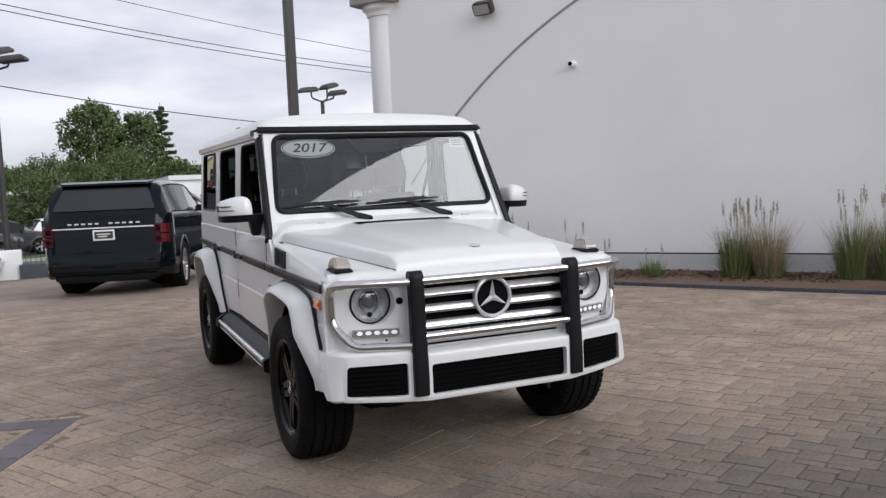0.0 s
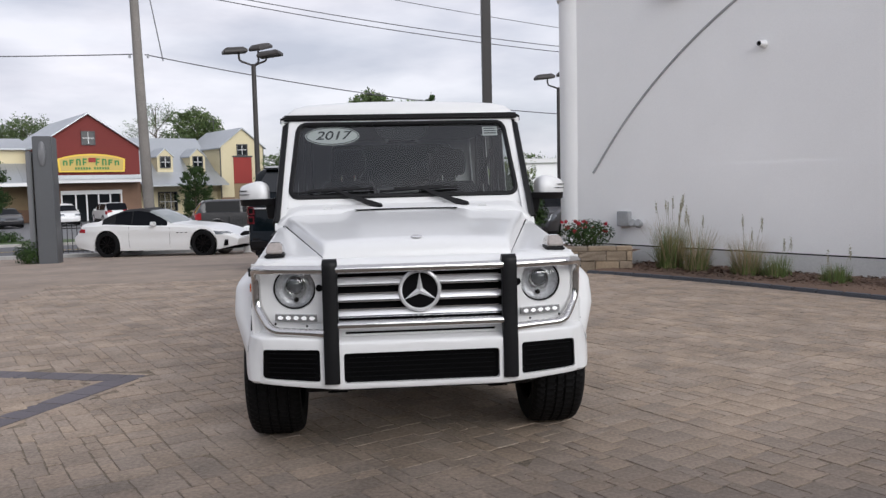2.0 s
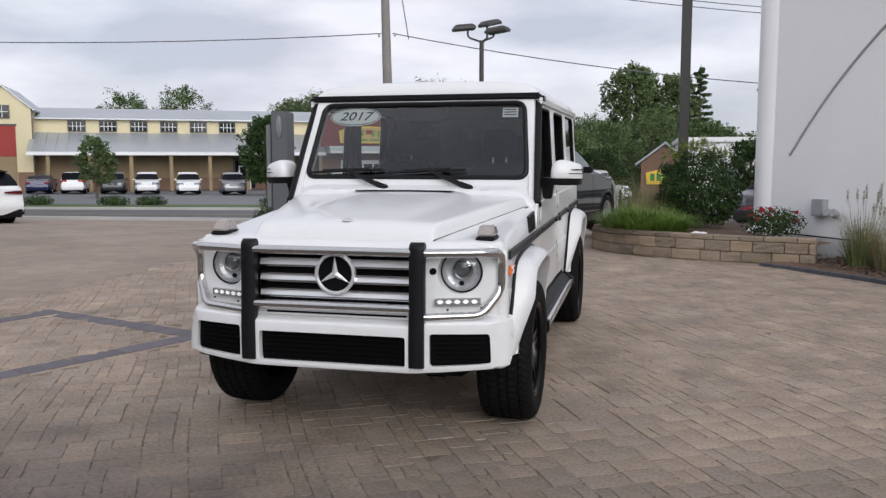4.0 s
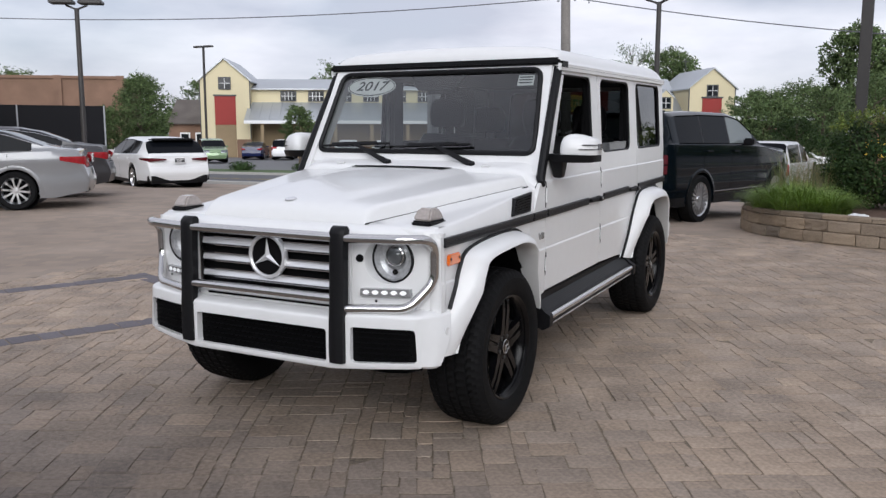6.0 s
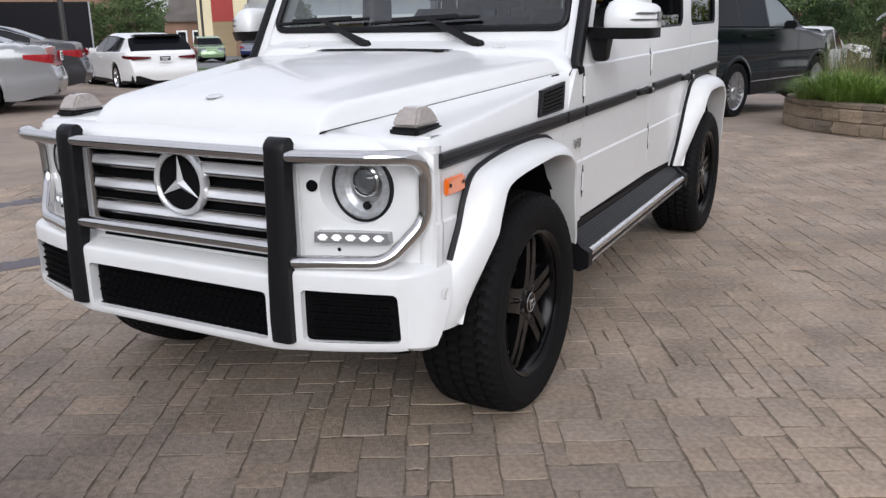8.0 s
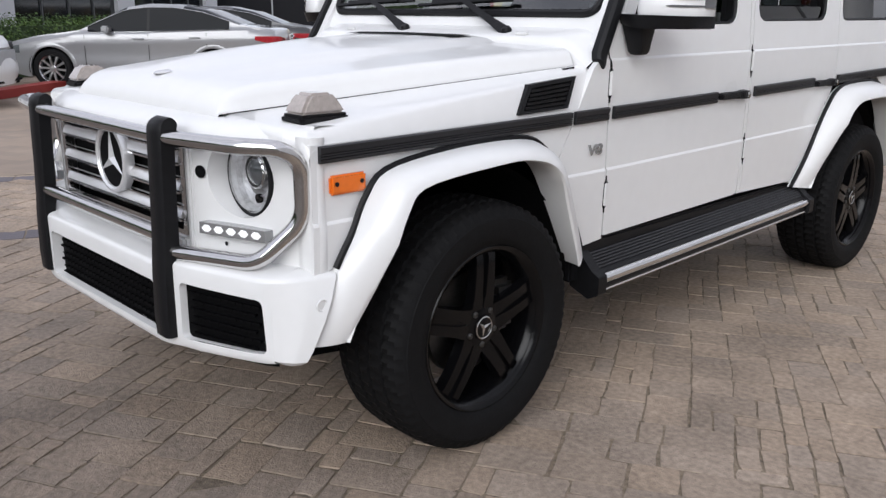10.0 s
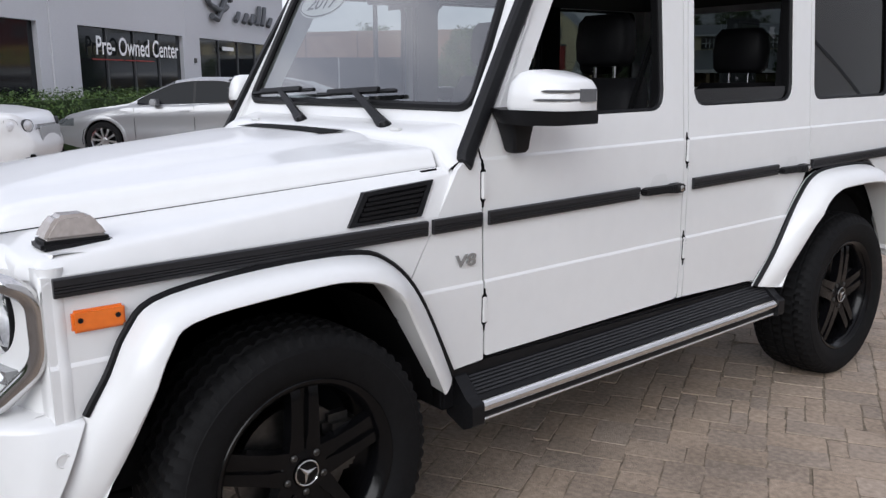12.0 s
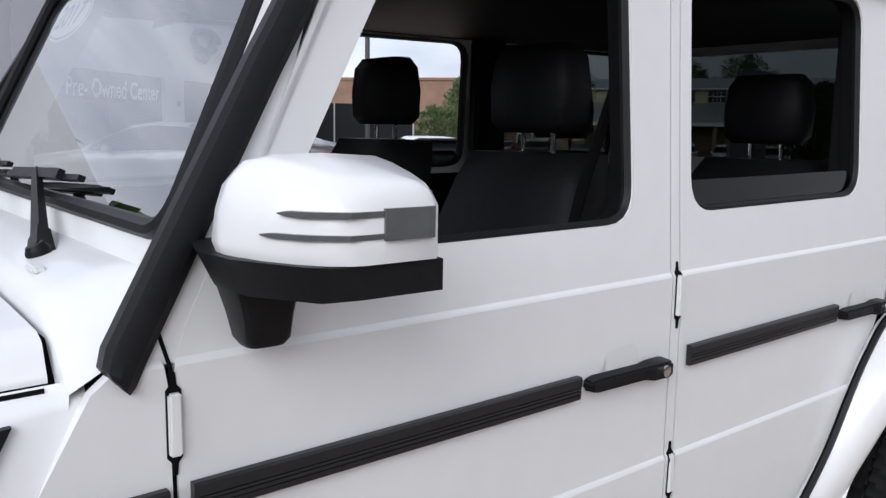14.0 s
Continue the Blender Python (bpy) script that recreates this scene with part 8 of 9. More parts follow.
# ---- buildings ----
M.update({
    "cream": material("cream_siding", (0.60, 0.53, 0.345), 0.8, vary=0.06, scale=2, big=0.2),
    "barn_red": material("barn_red_siding", (0.155, 0.024, 0.020), 0.8, vary=0.08, scale=2, big=0.3),
    "metal_roof": material("standing_seam_metal", (0.42, 0.44, 0.46), 0.38, metal=0.5, vary=0.08, scale=1, big=0.15),
    "tan_wall": material("tan_block_wall", (0.26, 0.195, 0.115), 0.9, vary=0.12, scale=2),
    "brick_wall": material("brown_brick_wall", (0.19, 0.115, 0.078), 0.9, vary=0.15, scale=3),
    "pane_dark": material("dark_shop_window", (0.010, 0.012, 0.014), 0.06, coat=0.0, vary=0.0, spec=0.35),
    "frame_white": material("white_window_frame", (0.72, 0.72, 0.72), 0.6, vary=0.03),
    "frame_dark": material("dark_window_frame", (0.05, 0.052, 0.055), 0.5, vary=0.05),
    "red_door": material("red_panel_door", (0.26, 0.028, 0.022), 0.7, vary=0.06),
    "sign_yellow": material("yellow_sign_board", (0.72, 0.50, 0.06), 0.6, vary=0.04),
    "sign_ochre": material("ochre_sign_panel", (0.50, 0.36, 0.10), 0.6, vary=0.06),
    "sign_green": material("green_sign_shapes", (0.05, 0.20, 0.05), 0.6, vary=0.05),
    "shingle": material("grey_brown_shingle", (0.11, 0.095, 0.085), 0.95, vary=0.2, scale=4),
    "sign_grey": material("slate_grey_sign_panel", (0.080, 0.084, 0.092), 0.45, vary=0.05),
    "sign_mid": material("mid_grey_sign_panel", (0.15, 0.155, 0.165), 0.4, vary=0.05),
    "sign_silver": material("pale_grey_sign_panel", (0.42, 0.43, 0.45), 0.4, vary=0.05),
    "iron": material("black_wrought_iron", (0.015, 0.015, 0.016), 0.5, vary=0.1),
    "tarp": material("black_trailer_skin", (0.010, 0.010, 0.012), 0.55, vary=0.1, spec=0.15),
})
FA = Vector((-52.5, 57.2, -1.35))
FD = Vector((0.848, 0.530, 0))
FNV = Vector((0.530, -0.848, 0))


def mk(s, out, z):
    """A place by the shop front: s along it, out towards the street, z over its floor."""
    return FA + FD * s + FNV * out + Vector((0, 0, z))


def fbox(bm, s0, s1, o0, o1, z0, z1):
    prism(bm, [mk(s0, o1, z0), mk(s1, o1, z0), mk(s1, o1, z1), mk(s0, o1, z1)], FNV * (o0 - o1))


def fpart(name, mat, parent, boxes, label="", joined=False):
    """One part for each box, or one frame joined from them."""
    last, bm = None, bmesh.new()
    for k, b in enumerate(boxes):
        fbox(bm, *b)
        if not joined or k == len(boxes) - 1:
            last = part(name, bm, mat, parent, label, smooth=False)
            bm = bmesh.new()
    bm.free()
    return last


def fwindow(parent, s, z, w, h, out, mat="frame_dark", cols=2, rows=2):
    fr = fpart("window", mat, parent, [(s - w / 2 - 0.09, s + w / 2 + 0.09, out - 0.02, out + 0.07, z - 0.09, z), (s - w / 2 - 0.09, s + w / 2 + 0.09, out - 0.02, out + 0.07, z + h, z + h + 0.09), (s - w / 2 - 0.09, s - w / 2, out - 0.02, out + 0.07, z, z + h), (s + w / 2, s + w / 2 + 0.09, out - 0.02, out + 0.07, z, z + h)], joined=True)
    fpart("pane", "pane_dark", fr, [(s - w / 2, s + w / 2, out - 0.02, out + 0.02, z, z + h)])
    for c in range(1, cols):
        x = s - w / 2 + w * c / cols
        fpart("glazing_bar", "frame_white", fr, [(x - 0.025, x + 0.025, out, out + 0.05, z, z + h)])
    for r_ in range(1, rows):
        q = z + h * r_ / rows
        fpart("glazing_bar", "frame_white", fr, [(s - w / 2, s + w / 2, out, out + 0.05, q - 0.025, q + 0.025)])


def gable_block(parent, s0, s1, o0, o1, eave, peak, wall, roof, name="gable_wall", over=0.25):
    mid = (s0 + s1) / 2
    bm = bmesh.new()
    prism(bm, [mk(s0, o1, 0), mk(s1, o1, 0), mk(s1, o1, eave), mk(mid, o1, peak), mk(s0, o1, eave)], FNV * (o0 - o1))
    part(name, bm, wall, parent, smooth=False)
    for a, b in ((s0, mid), (s1, mid)):
        sl = (peak - eave) / (mid - s0)
        e = over if a == s0 else -over
        bm = bmesh.new()
        p = [mk(a - e, o1 + over, eave - sl * over + 0.02), mk(b, o1 + over, peak + 0.02), mk(b, o0, peak + 0.02), mk(a - e, o0, eave - sl * over + 0.02)]
        prism(bm, p, (0, 0, 0.12))
        part("roof_slope", bm, roof, parent, smooth=False)


shop = thing("barn_style_market", "barn-style grocery market with cream wings and a red gable", "building", kind="")
# long cream wing with lean-to canopy between the first tower and the red gable
WS0, WS1 = 2.0, 27.2
fpart("wing_wall", "cream", shop, [(WS0, WS1, -10, 0, 0, 6.40)])
fpart("base_wall", "tan_wall", shop, [(WS0, WS1, -0.2, 0.12, 0, 3.4)])
fpart("base_wall", "brick_wall", shop, [(WS0, WS1, -0.2, 0.22, 0, 1.1)])
bm = bmesh.new()
prism(bm, [mk(WS0, 0.5, 6.30), mk(WS1, 0.5, 6.30), mk(WS1, -5, 7.45), mk(WS0, -5, 7.45)], (0, 0, 0.12))
part("wing_roof", bm, "metal_roof", shop, smooth=False)
bm = bmesh.new()
prism(bm, [mk(WS0, 3.4, 3.35), mk(WS1, 3.4, 3.35), mk(WS1, 0.0, 5.05), mk(WS0, 0.0, 5.05)], (0, 0, 0.10))
part("canopy_roof", bm, "metal_roof", shop, smooth=False)
fpart("canopy_fascia", "frame_white", shop, [(WS0, WS1, 3.35, 3.5, 3.15, 3.42)])
k = WS0 + 0.4
while k < WS1:
    bm = bmesh.new()
    add_beam(bm, mk(k, 3.4, 3.47), mk(k, 0.0, 5.17), 0.05, 0.06)
    part("roof_seam", bm, "metal_roof", shop, smooth=False)
    k += 0.9
for k in range(8):
    fwindow(shop, 5.67 + 2.58 * k, 5.32, 1.30, 0.80, 0.03, cols=4, rows=2)
for k in range(8):
    s = WS0 + 1.6 + 3.3 * k
    fpart("canopy_post", "tan_wall", shop, [(s - 0.15, s + 0.15, 3.0, 3.3, 0, 3.2)])
fpart("shop_door", "frame_dark", shop, [(19.0, 21.2, 0.12, 0.2, 0, 2.9)])
fpart("shop_door_glass", "pane_dark", shop, [(19.2, 21.0, 0.2, 0.23, 0.1, 2.7)])
fpart("shop_door_leaf", "frame_white", shop, [(19.5, 19.62, 0.23, 0.26, 0, 2.2), (20.5, 20.62, 0.23, 0.26, 0, 2.2), (19.5, 20.62, 0.23, 0.26, 2.1, 2.2)])
# towers
for s0, s1, pk, ev in ((-2.25, 2.25, 9.0, 7.1), (43.9, 48.4, 8.45, 6.65)):
    gable_block(shop, s0, s1, -8, 1.2, ev, pk, "cream", "metal_roof", "tower_wall")
    mid = (s0 + s1) / 2
    fwindow(shop, mid, ev - 0.75, 0.95, 0.95, 1.23)
    fpart("tower_trim", "frame_dark", shop, [(s1 - 0.02, s1 + 0.06, 1.12, 1.24, 0, ev), (s0 - 0.06, s0 + 0.02, 1.12, 1.24, 0, ev)])
    fpart("red_shutter", "red_door", shop, [(mid - 0.95, mid + 0.95, 1.2, 1.28, 3.05, 5.65)])
    fpart("shutter_head", "frame_dark", shop, [(mid - 1.05, mid + 1.05, 1.2, 1.34, 5.65, 5.8)])
    fpart("shutter_recess", "tan_wall", shop, [(mid - 0.95, mid + 0.95, 1.2, 1.24, 0, 3.05)])
    fpart("tower_base", "brick_wall", shop, [(s0 - 0.08, mid - 1.0, 1.15, 1.32, 0, 1.7), (mid + 1.0, s1 + 0.08, 1.15, 1.32, 0, 1.7)])
# red gable front
gable_block(shop, 26.95, 35.65, -12, 2.4, 6.45, 9.35, "barn_red", "metal_roof", "red_gable_wall", 0.35)
fwindow(shop, 31.3, 6.75, 1.0, 1.05, 2.43)
fpart("entrance_canopy", "frame_white", shop, [(27.4, 35.4, 2.4, 4.6, 3.35, 3.65)])
fpart("entrance_canopy_roof", "metal_roof", shop, [(27.3, 35.5, 2.4, 4.7, 3.65, 4.0)])
fpart("entrance_wall", "brick_wall", shop, [(27.0, 35.6, 2.4, 2.52, 0, 3.35)])
fpart("entrance_glazing", "pane_dark", shop, [(28.9, 33.7, 2.52, 2.58, 0, 2.6)])
fpart("entrance_frame", "frame_white", shop, [(28.75, 33.9, 2.55, 2.66, 2.35, 2.7)] + [(x, x + 0.12, 2.55, 2.64, 0, 2.4) for x in (28.75, 29.9, 30.8, 31.8, 32.8, 33.78)])
# sign board with plain shapes
SC = 31.45
bm = bmesh.new()
pts = [mk(SC + x, 2.55, z) for x, z in [(-2.75, 4.30), (2.75, 4.30), (2.85, 5.45), (2.1, 5.68), (1.1, 5.84), (0, 5.90), (-1.1, 5.84), (-2.1, 5.68), (-2.85, 5.45)]]
prism(bm, pts, FNV * 0.18)
sgn = part("sign_board", bm, "sign_yellow", shop, "curved yellow sign board with green shapes", smooth=False)
bm = bmesh.new()
pts = [mk(SC + x, 2.74, z) for x, z in [(-2.6, 4.42), (2.6, 4.42), (2.68, 5.36), (2.0, 5.56), (1.05, 5.71), (0, 5.77), (-1.05, 5.71), (-2.0, 5.56), (-2.68, 5.36)]]
prism(bm, pts, FNV * 0.02)
part("sign_panel", bm, "sign_ochre", sgn, "ochre inner panel", smooth=False)
for k in range(9):
    if k == 4:
        fpart("sign_shape", "red_door", sgn, [(SC - 0.32, SC + 0.32, 2.77, 2.82, 5.15, 5.55)])
        continue
    x, h = SC - 2.42 + 0.54 * k, 5.50 - 0.012 * (k - 4) ** 2
    fpart("sign_shape", "sign_green", sgn, [(x, x + 0.12, 2.77, 2.82, 4.88, h), (x + 0.12, x + 0.36, 2.77, 2.82, h - 0.13, h)] + ([(x + 0.12, x + 0.30, 2.77, 2.82, 5.08, 5.20)] if k % 2 else [(x + 0.26, x + 0.38, 2.77, 2.82, 4.88, h - 0.13)]))
for k in range(13):
    x = SC - 1.45 + 0.225 * k
    if k != 6:
        fpart("sign_bar", "sign_green", sgn, [(x, x + 0.15, 2.77, 2.80, 4.52, 4.72)])
# dormer wing
fpart("dormer_wing_wall", "cream", shop, [(35.6, 44.0, -8, 0, 0, 4.0)])
bm = bmesh.new()
prism(bm, [mk(35.7, 0.2, 3.9), mk(44.0, 0.2, 3.9), mk(44.0, -5.5, 7.7), mk(35.7, -5.5, 7.7)], (0, 0, 0.12))
part("dormer_wing_roof", bm, "metal_roof", shop, smooth=False)
bm = bmesh.new()
prism(bm, [mk(35.7, 2.8, 2.9), mk(44.0, 2.8, 2.9), mk(44.0, 0.0, 4.2), mk(35.7, 0.0, 4.2)], (0, 0, 0.1))
part("porch_roof", bm, "metal_roof", shop, smooth=False)
for s in (38.8, 42.0):
    gable_block(shop, s - 0.75, s + 0.75, -3, 0.05, 5.75, 6.45, "cream", "metal_roof", "dormer_wall", 0.12)
    fwindow(shop, s, 4.75, 0.85, 0.95, 0.08)
for s in (38.9, 41.5):
    fwindow(shop, s, 0.6, 1.7, 1.7, 0.03, cols=3, rows=2)
bm = bmesh.new()
add_beam(bm, mk(44.6, -2.0, 8.6), mk(44.6, -2.0, 9.7), 0.06, 0.06, (1, 0, 0))
add_beam(bm, mk(44.2, -2.0, 9.35), mk(45.0, -2.0, 9.35), 0.06, 0.06)
part("weather_vane", bm, "frame_dark", shop)

# brick house and low brick building far left
bh = thing("brick_house", "brown brick house with a shingle roof", "house")
bm = bmesh.new()
HB = Vector((-61.0, 58.0, -1.35))
for a, nm, mt in (("w", "wall", "brick_wall"), ):
    prism(bm, [HB, HB + FD * 6.5, HB + FD * 6.5 + Vector((0, 0, 3.2)), HB + Vector((0, 0, 3.2))], -FNV * 7)
part("wall", bm, "brick_wall", bh, smooth=False)
bm = bmesh.new()
r0, r1 = HB + FNV * 0.4 + Vector((0, 0, 3.1)), HB + FD * 6.8 + FNV * 0.4 + Vector((0, 0, 3.1))
prism(bm, [r0, r1, r1 - FNV * 4.2 + Vector((0, 0, 2.4)), r0 - FNV * 4.2 + Vector((0, 0, 2.4))], (0, 0, 0.15))
part("roof", bm, "shingle", bh, smooth=False)
for k in range(3):
    c = HB + FD * (1.6 + 1.5 * k + (0.8 if k == 2 else 0)) + FNV * 0.03
    bm = bmesh.new()
    prism(bm, [c + Vector((0, 0, 1.0)) - FD * 0.5, c + Vector((0, 0, 1.0)) + FD * 0.5, c + Vector((0, 0, 2.3)) + FD * 0.5, c + Vector((0, 0, 2.3)) - FD * 0.5], FNV * 0.06)
    w_ = part("window", bm, "frame_white", bh, smooth=False)
    bm = bmesh.new()
    c2 = c + FNV * 0.07
    prism(bm, [c2 + Vector((0, 0, 1.15)) - FD * 0.36, c2 + Vector((0, 0, 1.15)) + FD * 0.36, c2 + Vector((0, 0, 2.15)) + FD * 0.36, c2 + Vector((0, 0, 2.15)) - FD * 0.36], FNV * 0.02)
    part("pane", bm, "pane_dark", w_, smooth=False)
bb = thing("brick_store", "long low brown brick commercial building", "building")
S0, S1 = Vector((-97, 42, -1.4)), Vector((-72, 62, -1.4))
bm = bmesh.new()
dv = (S1 - S0).normalized()
nv = Vector((dv.y, -dv.x, 0))
prism(bm, [S0, S1, S1 + Vector((0, 0, 8.3)), S0 + Vector((0, 0, 8.3))], -nv * 14)
part("wall", bm, "brick_wall", bb, smooth=False)
for k in range(6):
    a = S0 + (S1 - S0) * (k / 5.0) - dv * 0.4
    bm = bmesh.new()
    prism(bm, [a, a + dv * 0.8, a + dv * 0.8 + Vector((0, 0, 8.4)), a + Vector((0, 0, 8.4))], nv * 0.25)
    part("pier", bm, "brick_wall", bb, smooth=False)
bm = bmesh.new()
prism(bm, [S0 + Vector((0, 0, 8.05)), S1 + Vector((0, 0, 8.05)), S1 + Vector((0, 0, 8.35)), S0 + Vector((0, 0, 8.35))], nv * 0.2)
part("parapet_band", bm, "brick_wall", bb, smooth=False)
# low white building and red-brown hut behind the column
lw = thing("low_white_building", "low white commercial building beyond the lot", "building")
bm = bmesh.new()
add_box(bm, 3.2, 26, 43, 56, -1.4, 2.35)
part("wall", bm, "stucco", lw, smooth=False)
bm = bmesh.new()
add_box(bm, 3.0, 26.2, 42.8, 56.2, 2.35, 2.6)
part("roof_edge", bm, "frame_white", lw, smooth=False)
hut = thing("sign_hut", "small red-brown roadside sign with a gabled grey roof", "sign", Matrix.Translation((2.15, 33.5, gz(33.5))))
bm = bmesh.new()
add_box(bm, -1.0, 1.0, -0.3, 0.3, 0, 2.1)
prism(bm, [(-1.0, -0.3, 2.1), (1.0, -0.3, 2.1), (0, -0.3, 2.85)], (0, 0.6, 0))
part("panel", bm, "brick_wall", hut, smooth=False)
for s in (1, -1):
    bm = bmesh.new()
    prism(bm, [(s * 1.25, -0.45, 1.95), (0, -0.45, 2.9), (0, 0.6, 2.9), (s * 1.25, 0.6, 1.95)], (0, 0, 0.1))
    part("roof_slope", bm, "metal_roof", hut, smooth=False)
bm = bmesh.new()
prism(bm, [(-0.75, -0.36, 1.15), (0.75, -0.36, 1.15), (0.8, -0.36, 1.65), (0, -0.36, 1.85), (-0.8, -0.36, 1.65)], (0, 0.05, 0))
part("sign_board", bm, "sign_yellow", hut, smooth=False)
for k in range(5):
    bm = bmesh.new()
    add_box(bm, -0.6 + 0.26 * k, -0.42 + 0.26 * k, -0.38, -0.36, 1.3, 1.62)
    part("sign_shape", bm, "sign_green", hut)
rh = thing("brown_cottage", "small brown cottage among the trees", "house", Matrix.Translation((-4.6, 56.5, gz(56))))
bm = bmesh.new()
add_box(bm, -2.6, 2.2, -2, 2, 0, 3.2)
part("wall", bm, "brick_wall", rh, smooth=False)
bm = bmesh.new()
add_box(bm, -3.0, 2.6, -2.5, 2.4, 3.2, 3.45, 0.03)
part("roof", bm, "frame_white", rh)
bm = bmesh.new()
add_box(bm, 0.6, 1.6, -2.04, -1.98, 1.7, 2.6)
part("window", bm, "pane_dark", rh)

# dealership facade on the far side of the lot
DP, DD, DN = Vector((-18.3, 4.73, 0)), Vector((-0.665, 0.747, 0)), Vector((0.747, 0.665, 0))


def df(s, z, out=0.0):
    return DP + DD * s + DN * out + Vector((0, 0, z))


def dslab(name, s0, s1, z0, z1, out, back, mat, parent=None, label=""):
    bm = bmesh.new()
    prism(bm, [df(s0, z0, out), df(s1, z0, out), df(s1, z1, out), df(s0, z1, out)], -DN * (out + back))
    ob = part(name, bm, mat, parent, label, smooth=False)
    return ob


# white showroom wall, its shade put into a greyer, bluish base colour
M["shaded_render"] = material("shaded_white_render", (0.56, 0.56, 0.58), 0.85, vary=0.04, scale=4, bump=0.15, bump_scale=150, big=0.3)
OPEN = [(-5.3, -1.05), (0.48, 5.82), (6.95, 13.2)]
dl = thing("dealership_showroom", "white showroom facade with dark windows and sign", "building")
cur = -6.4
for a, b in OPEN:
    dslab("wall_pier", cur, a, -0.5, 2.69, 0.0, 0.4, "shaded_render", dl)
    dslab("wall_below_window", a, b, -0.5, 0.35, 0.0, 0.4, "shaded_render", dl)
    dslab("window_glass", a, b, 0.35, 2.69, -0.12, 0.16, "pane_dark", dl, "dark shop window")
    n_ = max(2, round((b - a) / 1.4))
    for k in range(1, n_):
        x = a + (b - a) * k / n_
        dslab("mullion", x - 0.03, x + 0.03, 0.35, 2.69, -0.08, 0.14, "frame_dark", dl)
    cur = b
dslab("wall_pier", cur, 14.5, -0.5, 2.69, 0.0, 0.4, "shaded_render", dl)
dslab("upper_wall", -6.4, 14.5, 2.69, 4.55, 0.0, 0.4, "shaded_render", dl)
for k, (z0, z1, o) in enumerate(((4.55, 4.63, 0.08), (4.63, 4.71, 0.14), (4.71, 4.86, 0.22))):
    dslab("cornice", -6.4, 14.5, z0, z1, o, 0.4, "sign_silver" if k != 2 else "galv", dl)
dslab("back_block", -6.4, 14.5, -0.5, 4.6, -0.5, 12, "shaded_render", dl)
for x in (-0.3, 6.35):
    dslab("pilaster", x - 0.32, x + 0.28, 2.69 if x > 0 else -0.5, 4.55, 0.04 if x < 0 else 0.01, 0.0, "shaded_render", dl)
face = Matrix.Translation(df(3.28, 2.23, 0.02)) @ Matrix(((DD.x, 0, DN.x, 0), (DD.y, 0, DN.y, 0), (0, 1, 0, 0), (0, 0, 0, 1)))
lettering("Pre- Owned Center", 0.64, face, "sticker", dl, "window_lettering", shear=0.08, bold=0.009, squeeze=0.82, kind_label="white window lettering")
dslab("underline", 0.98, 2.4, 1.90, 1.93, 0.015, 0.0, "red_door", dl)
dslab("underline", 2.5, 4.0, 1.90, 1.93, 0.015, 0.0, "red_door", dl)
# dark script sign as plain rounded strokes
sgb = thing("facade_sign", "dark script sign on the white showroom wall, drawn as strokes", "sign")
bm = bmesh.new()
add_tube(bm, [df(8.3 + 0.9 * math.cos(t) * (1 if t < 4 else 0.8), 3.95 + 0.32 * math.sin(t), 0.12) for t in [0.3 * k for k in range(20)]], 0.09, 8)
part("stroke", bm, "sign_grey", sgb)
bm = bmesh.new()
add_tube(bm, [df(8.9, 4.15, 0.12), df(8.5, 3.7, 0.12), df(8.1, 3.32, 0.12), df(7.7, 3.40, 0.12)], 0.10, 8)
part("stroke", bm, "sign_grey", sgb)
for k, (x, h) in enumerate(((9.7, 0.3), (10.4, 0.3), (11.0, 0.32), (11.6, 0.65), (12.1, 0.65), (12.7, 0.3))):
    bm = bmesh.new()
    add_tube(bm, [df(x - 0.15, 3.35, 0.12), df(x + 0.05, 3.35 + h * 0.5, 0.12), df(x + 0.15, 3.35 + h, 0.12)], 0.085, 8)
    part("stroke", bm, "sign_grey", sgb)
dslab("number_bar", 8.6, 9.5, 2.36, 2.48, 0.015, 0.0, "sticker", dl, "plain bar in place of a number")
dslab("wall_plaque", 6.5, 6.64, 1.92, 2.06, 0.03, 0.0, "bronze", dl)
dslab("kerb_red", -6.4, 20, 0.0, 0.13, 3.6, -3.3, "red_door", dl, "red painted kerb")
hd_ = thing("clipped_hedge", "clipped green hedge under the showroom windows", "hedge")
rnd = random.Random(40)
bm = bmesh.new()
for k in range(160):
    s = -6.2 + 16.2 * k / 160
    c = df(s, 0.62, 1.2)
    leaf_cloud(bm, rnd, c, (0.42, 0.42, 0.62 + 0.05 * math.sin(k * 1.7)), 260, 0.034, 0.72)
part("foliage", bm, "leaf_hedge", hd_, smooth=False)
bm = bmesh.new()
prism(bm, [df(-6.2, 0.0, 1.42), df(10, 0.0, 1.42), df(10, 1.0, 1.42), df(-6.2, 1.0, 1.42)], -DN * 0.45)
part("inner_growth", bm, "leaf_dark", hd_)

# grey sign pylon at the lot entrance
py = thing("sign_pylon", "slate grey sign pylon with a paler panel beside it", "sign", Matrix.Translation((-7.80, 15.75, gz(15.7))) @ Matrix.Rotation(radians(12), 4, "Z"))
bm = bmesh.new()
add_box(bm, -0.17, 0.24, -0.42, 0.42, -0.2, 2.95, 0.02)
part("main_slab", bm, "sign_grey", py)
bm = bmesh.new()
add_box(bm, -0.36, -0.24, -0.2, 0.9, -0.2, 2.62, 0.02)
part("side_slab", bm, "sign_mid", py, "paler grey slab")
bm = bmesh.new()
